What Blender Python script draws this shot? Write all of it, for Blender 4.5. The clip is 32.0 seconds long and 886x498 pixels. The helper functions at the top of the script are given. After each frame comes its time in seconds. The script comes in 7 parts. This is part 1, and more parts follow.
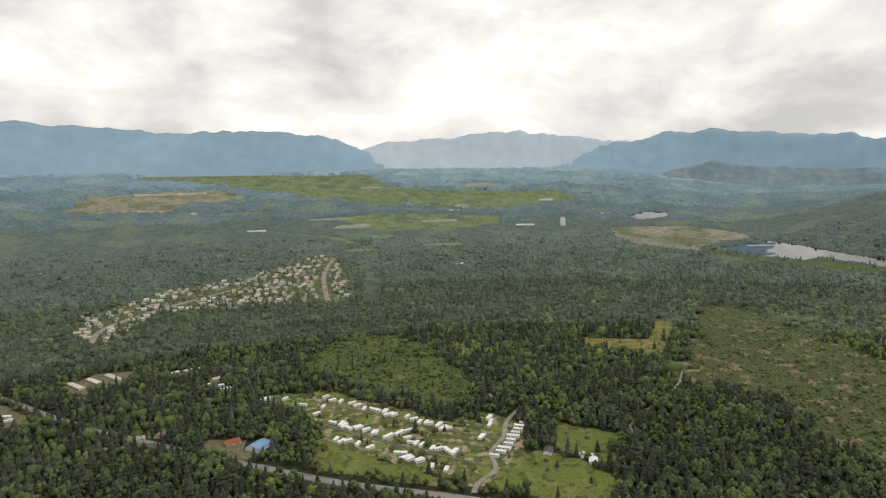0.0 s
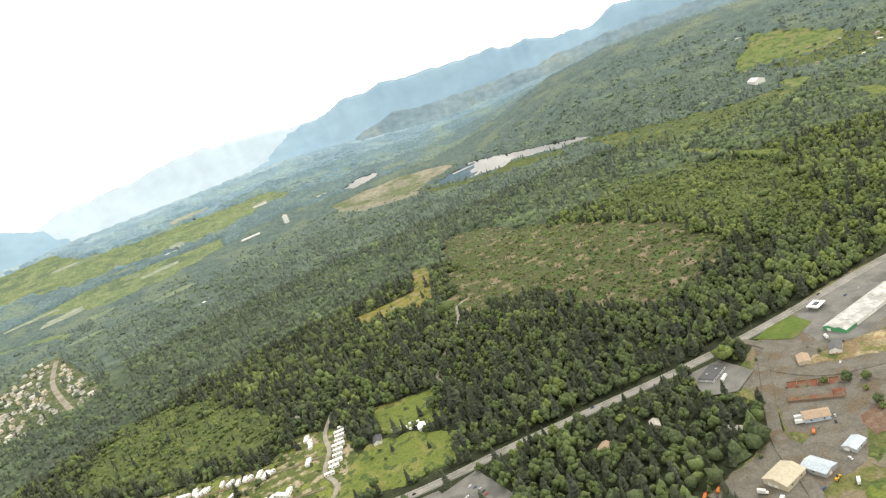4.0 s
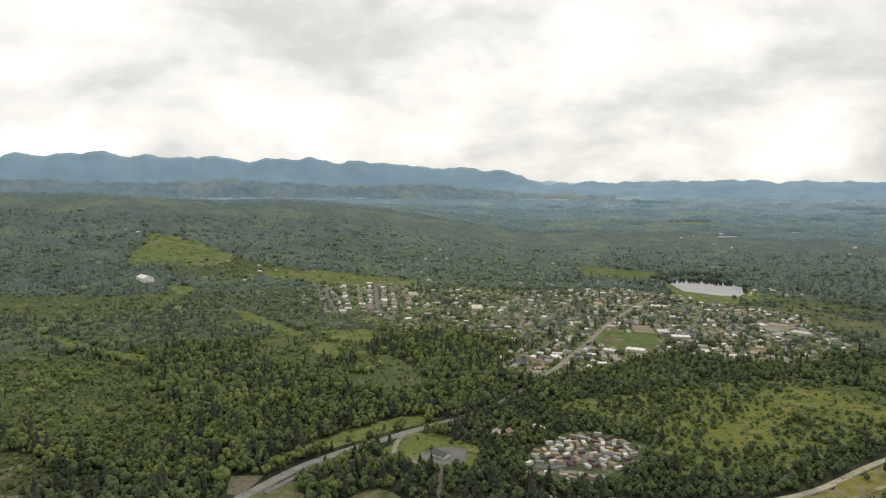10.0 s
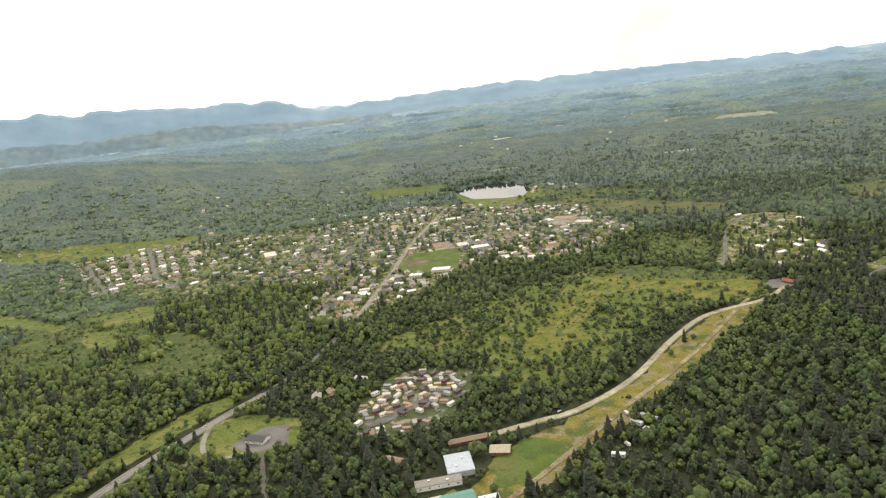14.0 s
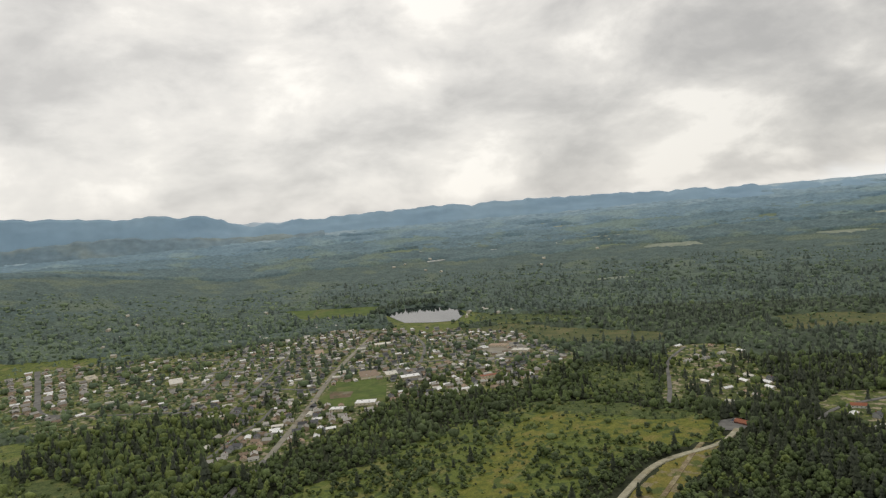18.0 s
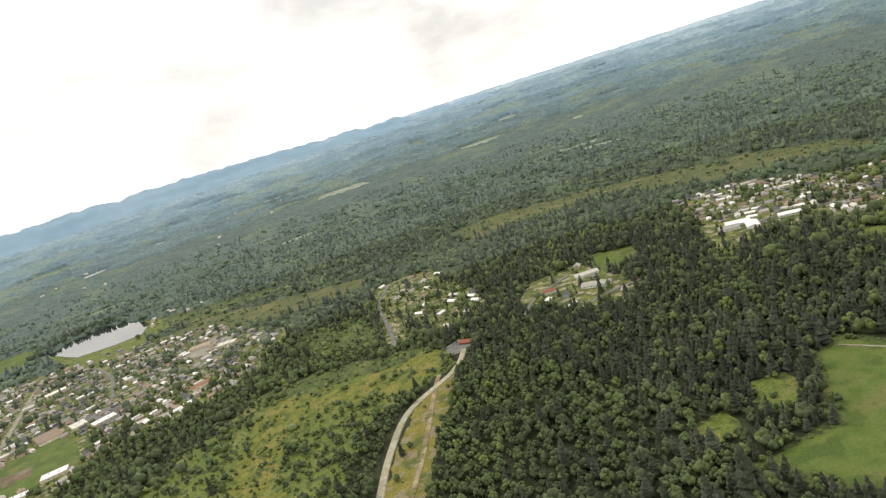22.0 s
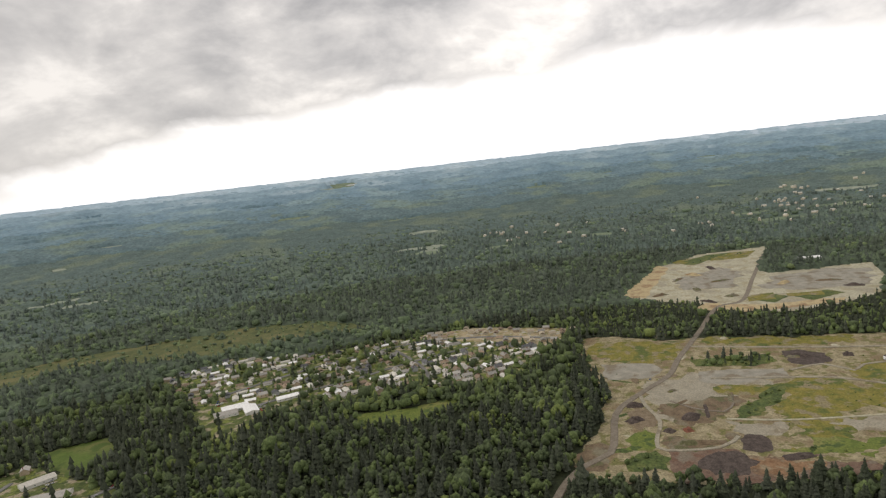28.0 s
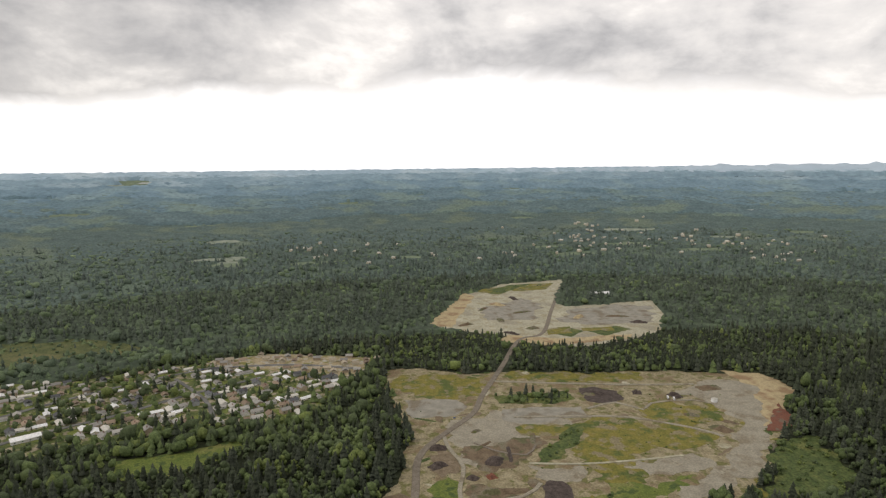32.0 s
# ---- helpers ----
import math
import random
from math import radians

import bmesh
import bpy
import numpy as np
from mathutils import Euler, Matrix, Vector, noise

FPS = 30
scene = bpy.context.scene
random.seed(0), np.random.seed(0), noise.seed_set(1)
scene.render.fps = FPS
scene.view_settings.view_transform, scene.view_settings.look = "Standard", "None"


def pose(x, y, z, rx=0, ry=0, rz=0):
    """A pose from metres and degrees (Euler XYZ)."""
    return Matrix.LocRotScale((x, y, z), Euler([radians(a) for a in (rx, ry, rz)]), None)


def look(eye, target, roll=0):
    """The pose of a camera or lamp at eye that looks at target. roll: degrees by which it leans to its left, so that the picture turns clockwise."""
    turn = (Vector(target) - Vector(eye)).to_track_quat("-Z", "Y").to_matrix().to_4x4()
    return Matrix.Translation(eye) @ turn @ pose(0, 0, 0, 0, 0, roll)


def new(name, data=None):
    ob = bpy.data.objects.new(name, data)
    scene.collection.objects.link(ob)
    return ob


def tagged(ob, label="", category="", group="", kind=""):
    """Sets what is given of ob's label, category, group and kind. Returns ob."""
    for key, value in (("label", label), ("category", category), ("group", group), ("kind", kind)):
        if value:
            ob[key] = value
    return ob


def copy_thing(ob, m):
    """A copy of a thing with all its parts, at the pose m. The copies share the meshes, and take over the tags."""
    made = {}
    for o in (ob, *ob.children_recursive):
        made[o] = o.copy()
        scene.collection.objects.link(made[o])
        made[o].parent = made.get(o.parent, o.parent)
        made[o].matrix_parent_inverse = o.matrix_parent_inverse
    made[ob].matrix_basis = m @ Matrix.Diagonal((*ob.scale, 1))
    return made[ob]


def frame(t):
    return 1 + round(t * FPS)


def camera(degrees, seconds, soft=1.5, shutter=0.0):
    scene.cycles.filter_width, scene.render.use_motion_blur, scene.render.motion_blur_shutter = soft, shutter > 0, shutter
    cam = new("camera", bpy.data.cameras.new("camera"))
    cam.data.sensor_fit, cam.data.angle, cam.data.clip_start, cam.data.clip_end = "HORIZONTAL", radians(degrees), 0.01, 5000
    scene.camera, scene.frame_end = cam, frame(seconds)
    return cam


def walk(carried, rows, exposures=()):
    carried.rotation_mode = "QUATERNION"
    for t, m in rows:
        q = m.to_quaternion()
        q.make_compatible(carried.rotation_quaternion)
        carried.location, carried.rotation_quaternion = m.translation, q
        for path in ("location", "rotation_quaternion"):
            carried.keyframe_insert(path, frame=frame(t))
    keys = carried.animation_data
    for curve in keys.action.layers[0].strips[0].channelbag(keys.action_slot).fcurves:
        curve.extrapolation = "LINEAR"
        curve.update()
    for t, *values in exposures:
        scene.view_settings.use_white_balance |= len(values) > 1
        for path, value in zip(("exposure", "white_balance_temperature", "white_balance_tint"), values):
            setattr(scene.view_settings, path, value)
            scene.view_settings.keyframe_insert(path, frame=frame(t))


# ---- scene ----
# camera: seconds, eye, heading (left of +y), pitch, roll
PATH = [
    (0, 160.7, -256.1, 370.8, 92.99, -6.57, -0.72),
    (0.5, 149.9, -257.2, 372.2, 92.81, -7.90, -2.49),
    (1, 140.6, -257.7, 372.5, 92.18, -9.06, -5.53),
    (1.5, 133.8, -259.1, 373.1, 90.51, -9.80, -8.64),
    (2, 130.5, -261.2, 372.9, 87.63, -10.14, -11.53),
    (2.5, 128.1, -263.6, 372.9, 84.03, -10.20, -14.21),
    (4.5, 111.3, -262.6, 370.1, 66.30, -12.57, -23.44),
    (5, 99.1, -257.8, 369.7, 61.08, -13.10, -24.76),
    (5.5, 84.3, -250.0, 367.6, 55.04, -12.46, -25.25),
    (6, 70.9, -239.1, 365.1, 48.17, -11.27, -24.15),
    (6.5, 60.9, -226.6, 362.5, 41.72, -10.23, -21.58),
    (7, 52.2, -212.3, 360.2, 36.10, -9.60, -17.82),
    (7.5, 44.5, -197.9, 356.9, 31.34, -8.83, -14.31),
    (8, 37.8, -182.6, 353.7, 27.40, -7.56, -11.05),
    (8.5, 33.3, -165.5, 351.1, 24.60, -6.13, -7.95),
    (9, 28.6, -147.1, 348.7, 22.84, -5.50, -5.34),
    (9.5, 23.5, -128.3, 346.8, 21.20, -5.31, -2.71),
    (10, 18.5, -111.1, 344.9, 19.52, -5.27, 0.15),
    (10.5, 13.3, -96.1, 344.2, 17.38, -5.31, 2.78),
    (11, 8.7, -83.6, 345.8, 15.83, -5.66, 0.29),
    (11.5, 5.3, -73.1, 349.3, 15.51, -5.27, -8.08),
    (12, 2.1, -63.4, 352.6, 14.20, -6.22, -14.09),
    (12.5, -0.3, -53.3, 353.6, 11.76, -7.15, -16.77),
    (13, -1.3, -41.3, 353.3, 8.36, -8.25, -16.39),
    (13.5, -1.5, -28.7, 352.4, 5.13, -10.65, -12.72),
    (14, -1.3, -14.2, 351.4, 2.09, -12.75, -7.36),
    (14.5, 0.0, 0.0, 350.0, -0.01, -13.86, -2.11),
    (16.5, 12.1, 51.6, 342.2, -2.31, -6.93, 0.81),
    (17, 11.7, 63.1, 342.3, -2.44, -4.98, -1.09),
    (17.5, 9.9, 74.5, 343.6, -3.29, -3.50, -3.05),
    (18, 8.2, 85.8, 345.1, -4.73, -3.10, -5.21),
    (18.5, 6.2, 97.5, 345.8, -6.63, -3.73, -6.93),
    (19, 4.1, 109.4, 346.7, -9.08, -4.63, -8.90),
    (19.5, 2.6, 122.1, 347.5, -11.87, -5.56, -11.17),
    (20, 2.4, 134.9, 347.9, -14.70, -6.39, -13.69),
    (20.5, 3.4, 146.4, 347.7, -17.65, -7.35, -16.19),
    (21, 7.1, 156.8, 348.3, -21.55, -8.74, -18.04),
    (21.5, 12.4, 167.9, 348.7, -25.96, -10.38, -18.50),
    (22, 18.6, 180.5, 348.0, -30.82, -11.86, -17.95),
    (22.5, 25.1, 194.4, 345.1, -36.10, -12.13, -16.82),
    (23, 32.6, 204.6, 342.0, -41.22, -11.64, -15.10),
    (23.5, 41.2, 213.8, 340.1, -46.11, -11.07, -13.16),
    (24, 50.1, 222.1, 337.9, -50.75, -10.42, -10.90),
    (24.5, 60.9, 230.0, 335.4, -54.93, -9.46, -8.84),
    (25, 72.8, 236.7, 334.3, -58.50, -8.07, -7.38),
    (25.5, 83.7, 242.6, 334.4, -61.51, -6.50, -6.88),
    (27.5, 119.4, 262.2, 338.3, -71.98, -6.57, -6.59),
    (28, 131.2, 267.0, 339.5, -74.64, -7.21, -6.48),
    (28.5, 144.4, 270.6, 340.4, -77.26, -7.30, -6.49),
    (29, 156.3, 272.7, 340.4, -79.72, -7.27, -6.06),
    (29.5, 165.1, 274.3, 341.0, -82.13, -7.65, -5.26),
    (30, 173.7, 276.3, 341.4, -84.45, -8.00, -4.22),
    (30.5, 183.7, 277.8, 341.5, -86.50, -8.17, -3.15),
    (31, 194.5, 278.2, 341.2, -88.31, -7.91, -2.26),
    (31.5, 204.1, 277.7, 341.1, -89.86, -7.43, -1.46),
    (32, 213.4, 277.3, 341.8, -91.15, -6.92, -0.64),
]
cam = camera(67.2, 32.0, soft=1.3)
walk(cam, [(t, pose(x, y, z, 90 + pitch, 0, turn) @ pose(0, 0, 0, 0, 0, roll)) for t, x, y, z, turn, pitch, roll in PATH],
     [(0, -0.48, 6850, 11), (1, -0.33, 6900, 12), (2.5, 0.2, 7100, 13), (4.5, 0.58, 7050, 6), (5, 0.66, 7000, 4), (6, 0.74, 6600, -6), (6.5, 0.44, 6620, -3), (7, 0.32, 6650, 0), (8, -0.18, 6800, 9), (9, -0.48, 6750, 9), (12, -0.5, 6800, 9), (13, -0.28, 6850, 8), (14, 0.15, 7200, 11), (14.5, 0.27, 7200, 11), (16.5, -0.42, 6750, 10), (19, -0.8, 6750, 10), (21, -0.3, 6900, 8),
      (23, 0.22, 6850, 13), (24, 0.27, 6800, 13), (25.5, -0.2, 6800, 13), (28, -0.62, 6800, 13), (32, -0.72, 6750, 13)])

# ---- sky and sun ----
SUN_TURN, SUN_UP = 4.0, 48.0
world = bpy.data.worlds.new("overcast_sky")
scene.world = world
world.use_nodes = True
wn, wl = world.node_tree.nodes, world.node_tree.links
wn.clear()


def wnode(kind, **values):
    n = wn.new(kind)
    for key, value in values.items():
        n.inputs[key].default_value = value
    return n


def wmath(op, a, b, clamp=False):
    n = wn.new("ShaderNodeMath")
    n.operation, n.use_clamp = op, clamp
    for i, v in enumerate((a, b)):
        if isinstance(v, (int, float)):
            n.inputs[i].default_value = v
        else:
            wl.new(v, n.inputs[i])
    return n.outputs[0]


def wramp(fac, stops):
    n = wn.new("ShaderNodeValToRGB")
    while len(n.color_ramp.elements) < len(stops):
        n.color_ramp.elements.new(0.5)
    for e, (at, c) in zip(n.color_ramp.elements, stops):
        e.position, e.color = at, (*c, 1)
    wl.new(fac, n.inputs[0])
    return n.outputs[0]


def wmix(fac, a, b):
    n = wn.new("ShaderNodeMixRGB")
    for i, v in enumerate((fac, a, b)):
        if isinstance(v, (int, float)):
            n.inputs[i].default_value = v
        else:
            wl.new(v, n.inputs[i])
    return n.outputs[0]


sky = wn.new("ShaderNodeTexSky")
sky.sky_type, sky.sun_disc = "NISHITA", False
sky.sun_elevation, sky.sun_rotation = radians(SUN_UP), radians(-SUN_TURN)
tint = wn.new("ShaderNodeMixRGB")
tint.blend_type = "MULTIPLY"
tint.inputs[0].default_value, tint.inputs[2].default_value = 1, (0.1, 0.1, 0.1, 1)
wl.new(sky.outputs[0], tint.inputs[1])
at = wn.new("ShaderNodeTexCoord")
axes = wn.new("ShaderNodeSeparateXYZ")
wl.new(at.outputs["Generated"], axes.inputs[0])
up = wmath("MAXIMUM", axes.outputs[2], 0.0)
# a flat layer of cloud, seen in perspective
lift = wmath("ADD", up, 0.24)
flat = wn.new("ShaderNodeCombineXYZ")
wl.new(wmath("DIVIDE", axes.outputs[0], lift), flat.inputs[0])
wl.new(wmath("DIVIDE", axes.outputs[1], lift), flat.inputs[1])
puffs = wnode("ShaderNodeTexNoise", Scale=5.4, Detail=10.0, Roughness=0.56, Distortion=0.2)
banks = wnode("ShaderNodeTexNoise", Scale=0.8, Detail=5.0, Roughness=0.5)
tall_puffs = wn.new("ShaderNodeCombineXYZ")
wl.new(axes.outputs[0], tall_puffs.inputs[0])
wl.new(axes.outputs[1], tall_puffs.inputs[1])
wl.new(wmath("MULTIPLY", axes.outputs[2], 1.9), tall_puffs.inputs[2])
wl.new(tall_puffs.outputs[0], puffs.inputs["Vector"])
wl.new(flat.outputs[0], banks.inputs["Vector"])
cover = wmath("ADD", wmath("MULTIPLY", puffs.outputs[0], 0.68), wmath("MULTIPLY", banks.outputs[0], 0.32))
cloud = wramp(cover, [(0.37, (0.80, 0.81, 0.83)), (0.435, (1.09, 1.095, 1.10)), (0.485, (1.37, 1.365, 1.35)), (0.53, (1.55, 1.535, 1.50)), (0.59, (2.0, 1.97, 1.90))])
# thin and bright in the east and towards the sun, thicker and greyer overhead in the west, open low in the west
east = wmath("MULTIPLY", wmath("ADD", wmath("MULTIPLY", axes.outputs[0], -0.9), 0.25, True), 0.35)
cloud = wmix(east, cloud, wramp(up, [(0.0, (0.95, 0.97, 1.0)), (0.12, (1.1, 1.1, 1.08)), (1.0, (1.3, 1.28, 1.24))]))
thick = wmath("MULTIPLY", wmath("MULTIPLY", wmath("ADD", axes.outputs[0], 0.0, True), wmath("ADD", axes.outputs[1], 0.0, True)), 1.7, True)
cloud = wmix(thick, cloud, wramp(cover, [(0.38, (0.54, 0.55, 0.565)), (0.45, (0.72, 0.725, 0.73)), (0.51, (0.92, 0.92, 0.91)), (0.58, (1.35, 1.34, 1.30))]))
glow = wmath("MULTIPLY", wmath("ADD", wmath("MULTIPLY", axes.outputs[1], 0.6), -0.25, True), 0.9)
cloud = wmix(glow, cloud, wramp(up, [(0.0, (1.25, 1.25, 1.22)), (0.1, (1.6, 1.57, 1.49)), (1.0, (1.5, 1.47, 1.42))]))
gap_top = wmath("ADD", wmath("MULTIPLY", wmath("ADD", axes.outputs[0], -0.45, True), 0.27), -0.012)
open_low = wmath("SUBTRACT", gap_top, wmath("ADD", up, wmath("MULTIPLY", wmath("SUBTRACT", puffs.outputs[0], 0.5), 0.14)))
west = wmath("MULTIPLY", open_low, 26.0, True)
cloud = wmix(west, cloud, wramp(up, [(0.0, (1.9, 1.98, 2.05)), (0.06, (2.5, 2.5, 2.46)), (0.2, (2.3, 2.3, 2.3))]))
whole = wmix(0.93, tint.outputs[0], cloud)
back = wn.new("ShaderNodeBackground")
# dims the mostly unseen upper sky so less light reaches the land
dense = wn.new("ShaderNodeMixRGB")
dense.blend_type = "MULTIPLY"
dense.inputs[0].default_value = 1
wl.new(whole, dense.inputs[1])
wl.new(wramp(up, [(0.38, (1, 1, 1)), (0.62, (0.68, 0.69, 0.71))]), dense.inputs[2])
wl.new(dense.outputs[0], back.inputs[0])
back.inputs[1].default_value = 1.0
wl.new(back.outputs[0], wn.new("ShaderNodeOutputWorld").inputs[0])

lamp = bpy.data.lights.new("sun", "SUN")
lamp.energy, lamp.angle, lamp.color = 1.3, radians(11), (1, 0.95, 0.88)
sun = new("sun", lamp)
sun.matrix_world = look((-600 * math.sin(radians(SUN_TURN)), 600, 800), (0, 0, 800 - 600 * math.tan(radians(SUN_UP))))


# ---- materials ----
def material(name, tones, size=6.0, rough=0.9, grain=0.0, grain_size=0.6, bump=0.0, metal=0.0, per="", spread=0.0, stain=None, stain_size=40.0, stain_at=(0.52, 0.62), second=None, second_size=18.0):
    """tones: colours along a noise of that size in metres; grain: speckle; per: object, island or both vary the lightness by spread."""
    m = bpy.data.materials.new(name)
    m.use_nodes = True
    nodes, links = m.node_tree.nodes, m.node_tree.links
    shade = nodes["Principled BSDF"]
    shade.inputs["Roughness"].default_value, shade.inputs["Metallic"].default_value = rough, metal
    shade.inputs["Specular IOR Level"].default_value = 0.25
    place = nodes.new("ShaderNodeTexCoord").outputs["Object"]

    def noise_of(metres, detail=4.0):
        n = nodes.new("ShaderNodeTexNoise")
        n.inputs["Scale"].default_value, n.inputs["Detail"].default_value = 1 / metres, detail
        links.new(place, n.inputs["Vector"])
        return n.outputs[0]

    def ramp(fac, stops):
        n = nodes.new("ShaderNodeValToRGB")
        while len(n.color_ramp.elements) < len(stops):
            n.color_ramp.elements.new(0.5)
        for e, (where, c) in zip(n.color_ramp.elements, stops):
            e.position, e.color = where, (*c, 1)
        links.new(fac, n.inputs[0])
        return n.outputs[0]

    def mix(fac, a, b, kind="MIX"):
        n = nodes.new("ShaderNodeMixRGB")
        n.blend_type = kind
        for i, v in enumerate((fac, a, b)):
            if isinstance(v, (int, float)):
                n.inputs[i].default_value = v
            elif isinstance(v, tuple):
                n.inputs[i].default_value = (*v, 1)
            else:
                links.new(v, n.inputs[i])
        return n.outputs[0]

    step = 0.36 / max(1, len(tones) - 1)
    colour = ramp(noise_of(size), [(0.32 + i * step, c) for i, c in enumerate(tones)])
    if stain:
        blot = ramp(noise_of(stain_size, 6.0), [(stain_at[0], (0, 0, 0)), (stain_at[1], (1, 1, 1))])
        colour = mix(blot, colour, stain)
    if second:
        blot = ramp(noise_of(second_size, 8.0), [(0.53, (0, 0, 0)), (0.60, (1, 1, 1))])
        colour = mix(blot, colour, second)
    if grain:
        speck = ramp(noise_of(grain_size, 3.0), [(0.3, (1 - grain,) * 3), (0.7, (1 + grain,) * 3)])
        colour = mix(1.0, colour, speck, "MULTIPLY")
    if per in ("object", "both"):
        colour = mix(1.0, colour, ramp(nodes.new("ShaderNodeObjectInfo").outputs["Random"], [(0, (1 - spread,) * 3), (1, (1 + spread,) * 3)]), "MULTIPLY")
    if per in ("island", "both"):
        colour = mix(1.0, colour, ramp(nodes.new("ShaderNodeNewGeometry").outputs["Random Per Island"], [(0, (1 - spread,) * 3), (1, (1 + spread,) * 3)]), "MULTIPLY")
    links.new(colour, shade.inputs["Base Color"])
    if bump:
        b = nodes.new("ShaderNodeBump")
        b.inputs["Strength"].default_value, b.inputs["Distance"].default_value = 1.0, bump
        links.new(noise_of(max(grain_size, 0.3) * 1.5), b.inputs["Height"])
        links.new(b.outputs[0], shade.inputs["Normal"])
    return m


FOREST_FLOOR = material("forest_floor", [(0.022, 0.028, 0.013), (0.032, 0.04, 0.018), (0.046, 0.056, 0.023)], 14, grain=0.35, grain_size=3)
# bluish haze of distance is painted into the tones of this canopy
HAZED_CANOPY = material("canopy", [(0.080, 0.117, 0.107), (0.096, 0.139, 0.126), (0.116, 0.163, 0.142)], 34, grain=0.3, grain_size=8, stain=(0.138, 0.178, 0.130), stain_size=160)
GRASS = material("meadow_grass", [(0.098, 0.136, 0.030), (0.138, 0.172, 0.037), (0.182, 0.206, 0.050)], 14, grain=0.3, grain_size=2.5, stain=(0.199, 0.201, 0.065), stain_size=45, second=(0.070, 0.103, 0.029), second_size=14)
PASTURE = material("hill_pasture", [(0.105, 0.150, 0.042), (0.138, 0.182, 0.054), (0.172, 0.206, 0.070)], 22, grain=0.25, grain_size=3, stain=(0.195, 0.190, 0.085), stain_size=60, second=(0.078, 0.118, 0.038), second_size=26)
MEADOW = material("yellow_green_meadow", [(0.108, 0.130, 0.022), (0.150, 0.164, 0.028), (0.196, 0.196, 0.040)], 14, grain=0.3, grain_size=2.5, stain=(0.205, 0.185, 0.048), stain_size=36, second=(0.080, 0.112, 0.026), second_size=16)
LAWN = material("mown_lawn", [(0.078, 0.122, 0.024), (0.10, 0.148, 0.03), (0.128, 0.162, 0.042)], 20, grain=0.16, grain_size=2.4, stain=(0.145, 0.155, 0.05), stain_size=60, second=(0.075, 0.115, 0.026), second_size=30)
DRY = material("dry_grass", [(0.142, 0.142, 0.030), (0.195, 0.176, 0.038), (0.245, 0.20, 0.052)], 13, grain=0.28, grain_size=2.5, stain=(0.092, 0.118, 0.030), stain_size=30, second=(0.235, 0.20, 0.115), second_size=20)
CLEARCUT = material("cut_over_land", [(0.048, 0.065, 0.024), (0.073, 0.082, 0.032), (0.110, 0.099, 0.051)], 7, grain=0.5, grain_size=2.2, stain=(0.215, 0.172, 0.114), stain_size=34, stain_at=(0.54, 0.61), second=(0.068, 0.108, 0.030), second_size=26)
BRUSH = material("brushy_ground", [(0.052, 0.079, 0.023), (0.079, 0.107, 0.032), (0.114, 0.139, 0.042)], 10, grain=0.4, grain_size=3.0, stain=(0.157, 0.168, 0.053), stain_size=38, stain_at=(0.55, 0.68))
YARD_LAND = material("town_ground", [(0.058, 0.082, 0.024), (0.090, 0.116, 0.033), (0.140, 0.150, 0.052)], 14, grain=0.35, grain_size=3, stain=(0.34, 0.29, 0.20), stain_size=15, stain_at=(0.52, 0.59), second=(0.165, 0.195, 0.045), second_size=24)
DRIVE_LAND = material("drives_and_lots", [(0.050, 0.072, 0.026), (0.075, 0.098, 0.036), (0.11, 0.13, 0.052)], 10, grain=0.3, grain_size=3, stain=(0.25, 0.235, 0.19), stain_size=16, stain_at=(0.55, 0.62))
GRAVEL = material("gravel", [(0.135, 0.120, 0.081), (0.185, 0.165, 0.113), (0.250, 0.225, 0.158)], 9, grain=0.28, grain_size=1.8, stain=(0.165, 0.122, 0.070), stain_size=38, second=(0.110, 0.115, 0.045), second_size=9)
ASPHALT = material("asphalt", [(0.15, 0.148, 0.14), (0.185, 0.182, 0.17), (0.22, 0.216, 0.20)], 18, grain=0.12, grain_size=1.2, stain=(0.13, 0.13, 0.12), stain_size=30)
HIGHWAY = material("worn_highway_asphalt", [(0.21, 0.207, 0.195), (0.25, 0.245, 0.23), (0.29, 0.285, 0.265)], 18, grain=0.12, grain_size=1.2, stain=(0.18, 0.178, 0.165), stain_size=30)
CONCRETE = material("concrete", [(0.25, 0.236, 0.192), (0.295, 0.278, 0.228), (0.345, 0.322, 0.262)], 16, grain=0.14, grain_size=1.5, stain=(0.210, 0.178, 0.126), stain_size=26)
PALE_GRAVEL = material("pale_pit_gravel", [(0.35, 0.328, 0.235), (0.41, 0.385, 0.28), (0.47, 0.442, 0.325)], 40, grain=0.2, grain_size=5, stain=(0.315, 0.29, 0.215), stain_size=70, second=(0.34, 0.305, 0.20), second_size=24)
SOIL = material("bare_soil", [(0.125, 0.090, 0.056), (0.165, 0.120, 0.075), (0.205, 0.155, 0.098)], 13, grain=0.25, grain_size=2.2, stain=(0.205, 0.185, 0.126), stain_size=40, second=(0.115, 0.112, 0.054), second_size=22)
DARK_SOIL = material("dark_spoil", [(0.055, 0.042, 0.036), (0.08, 0.062, 0.053), (0.11, 0.088, 0.074)], 6, grain=0.3, grain_size=1.6)
ROUGH = material("rough_yard_grass", [(0.092, 0.108, 0.036), (0.132, 0.138, 0.048), (0.175, 0.162, 0.068)], 13, grain=0.28, grain_size=2.5, stain=(0.078, 0.102, 0.03), stain_size=28, second=(0.195, 0.165, 0.105), second_size=17)
WORKS = material("workings_gravel", [(0.212, 0.178, 0.102), (0.288, 0.246, 0.148), (0.368, 0.318, 0.20)], 11, grain=0.3, grain_size=2.4, stain=(0.209, 0.156, 0.089), stain_size=40, second=(0.157, 0.151, 0.056), second_size=15)
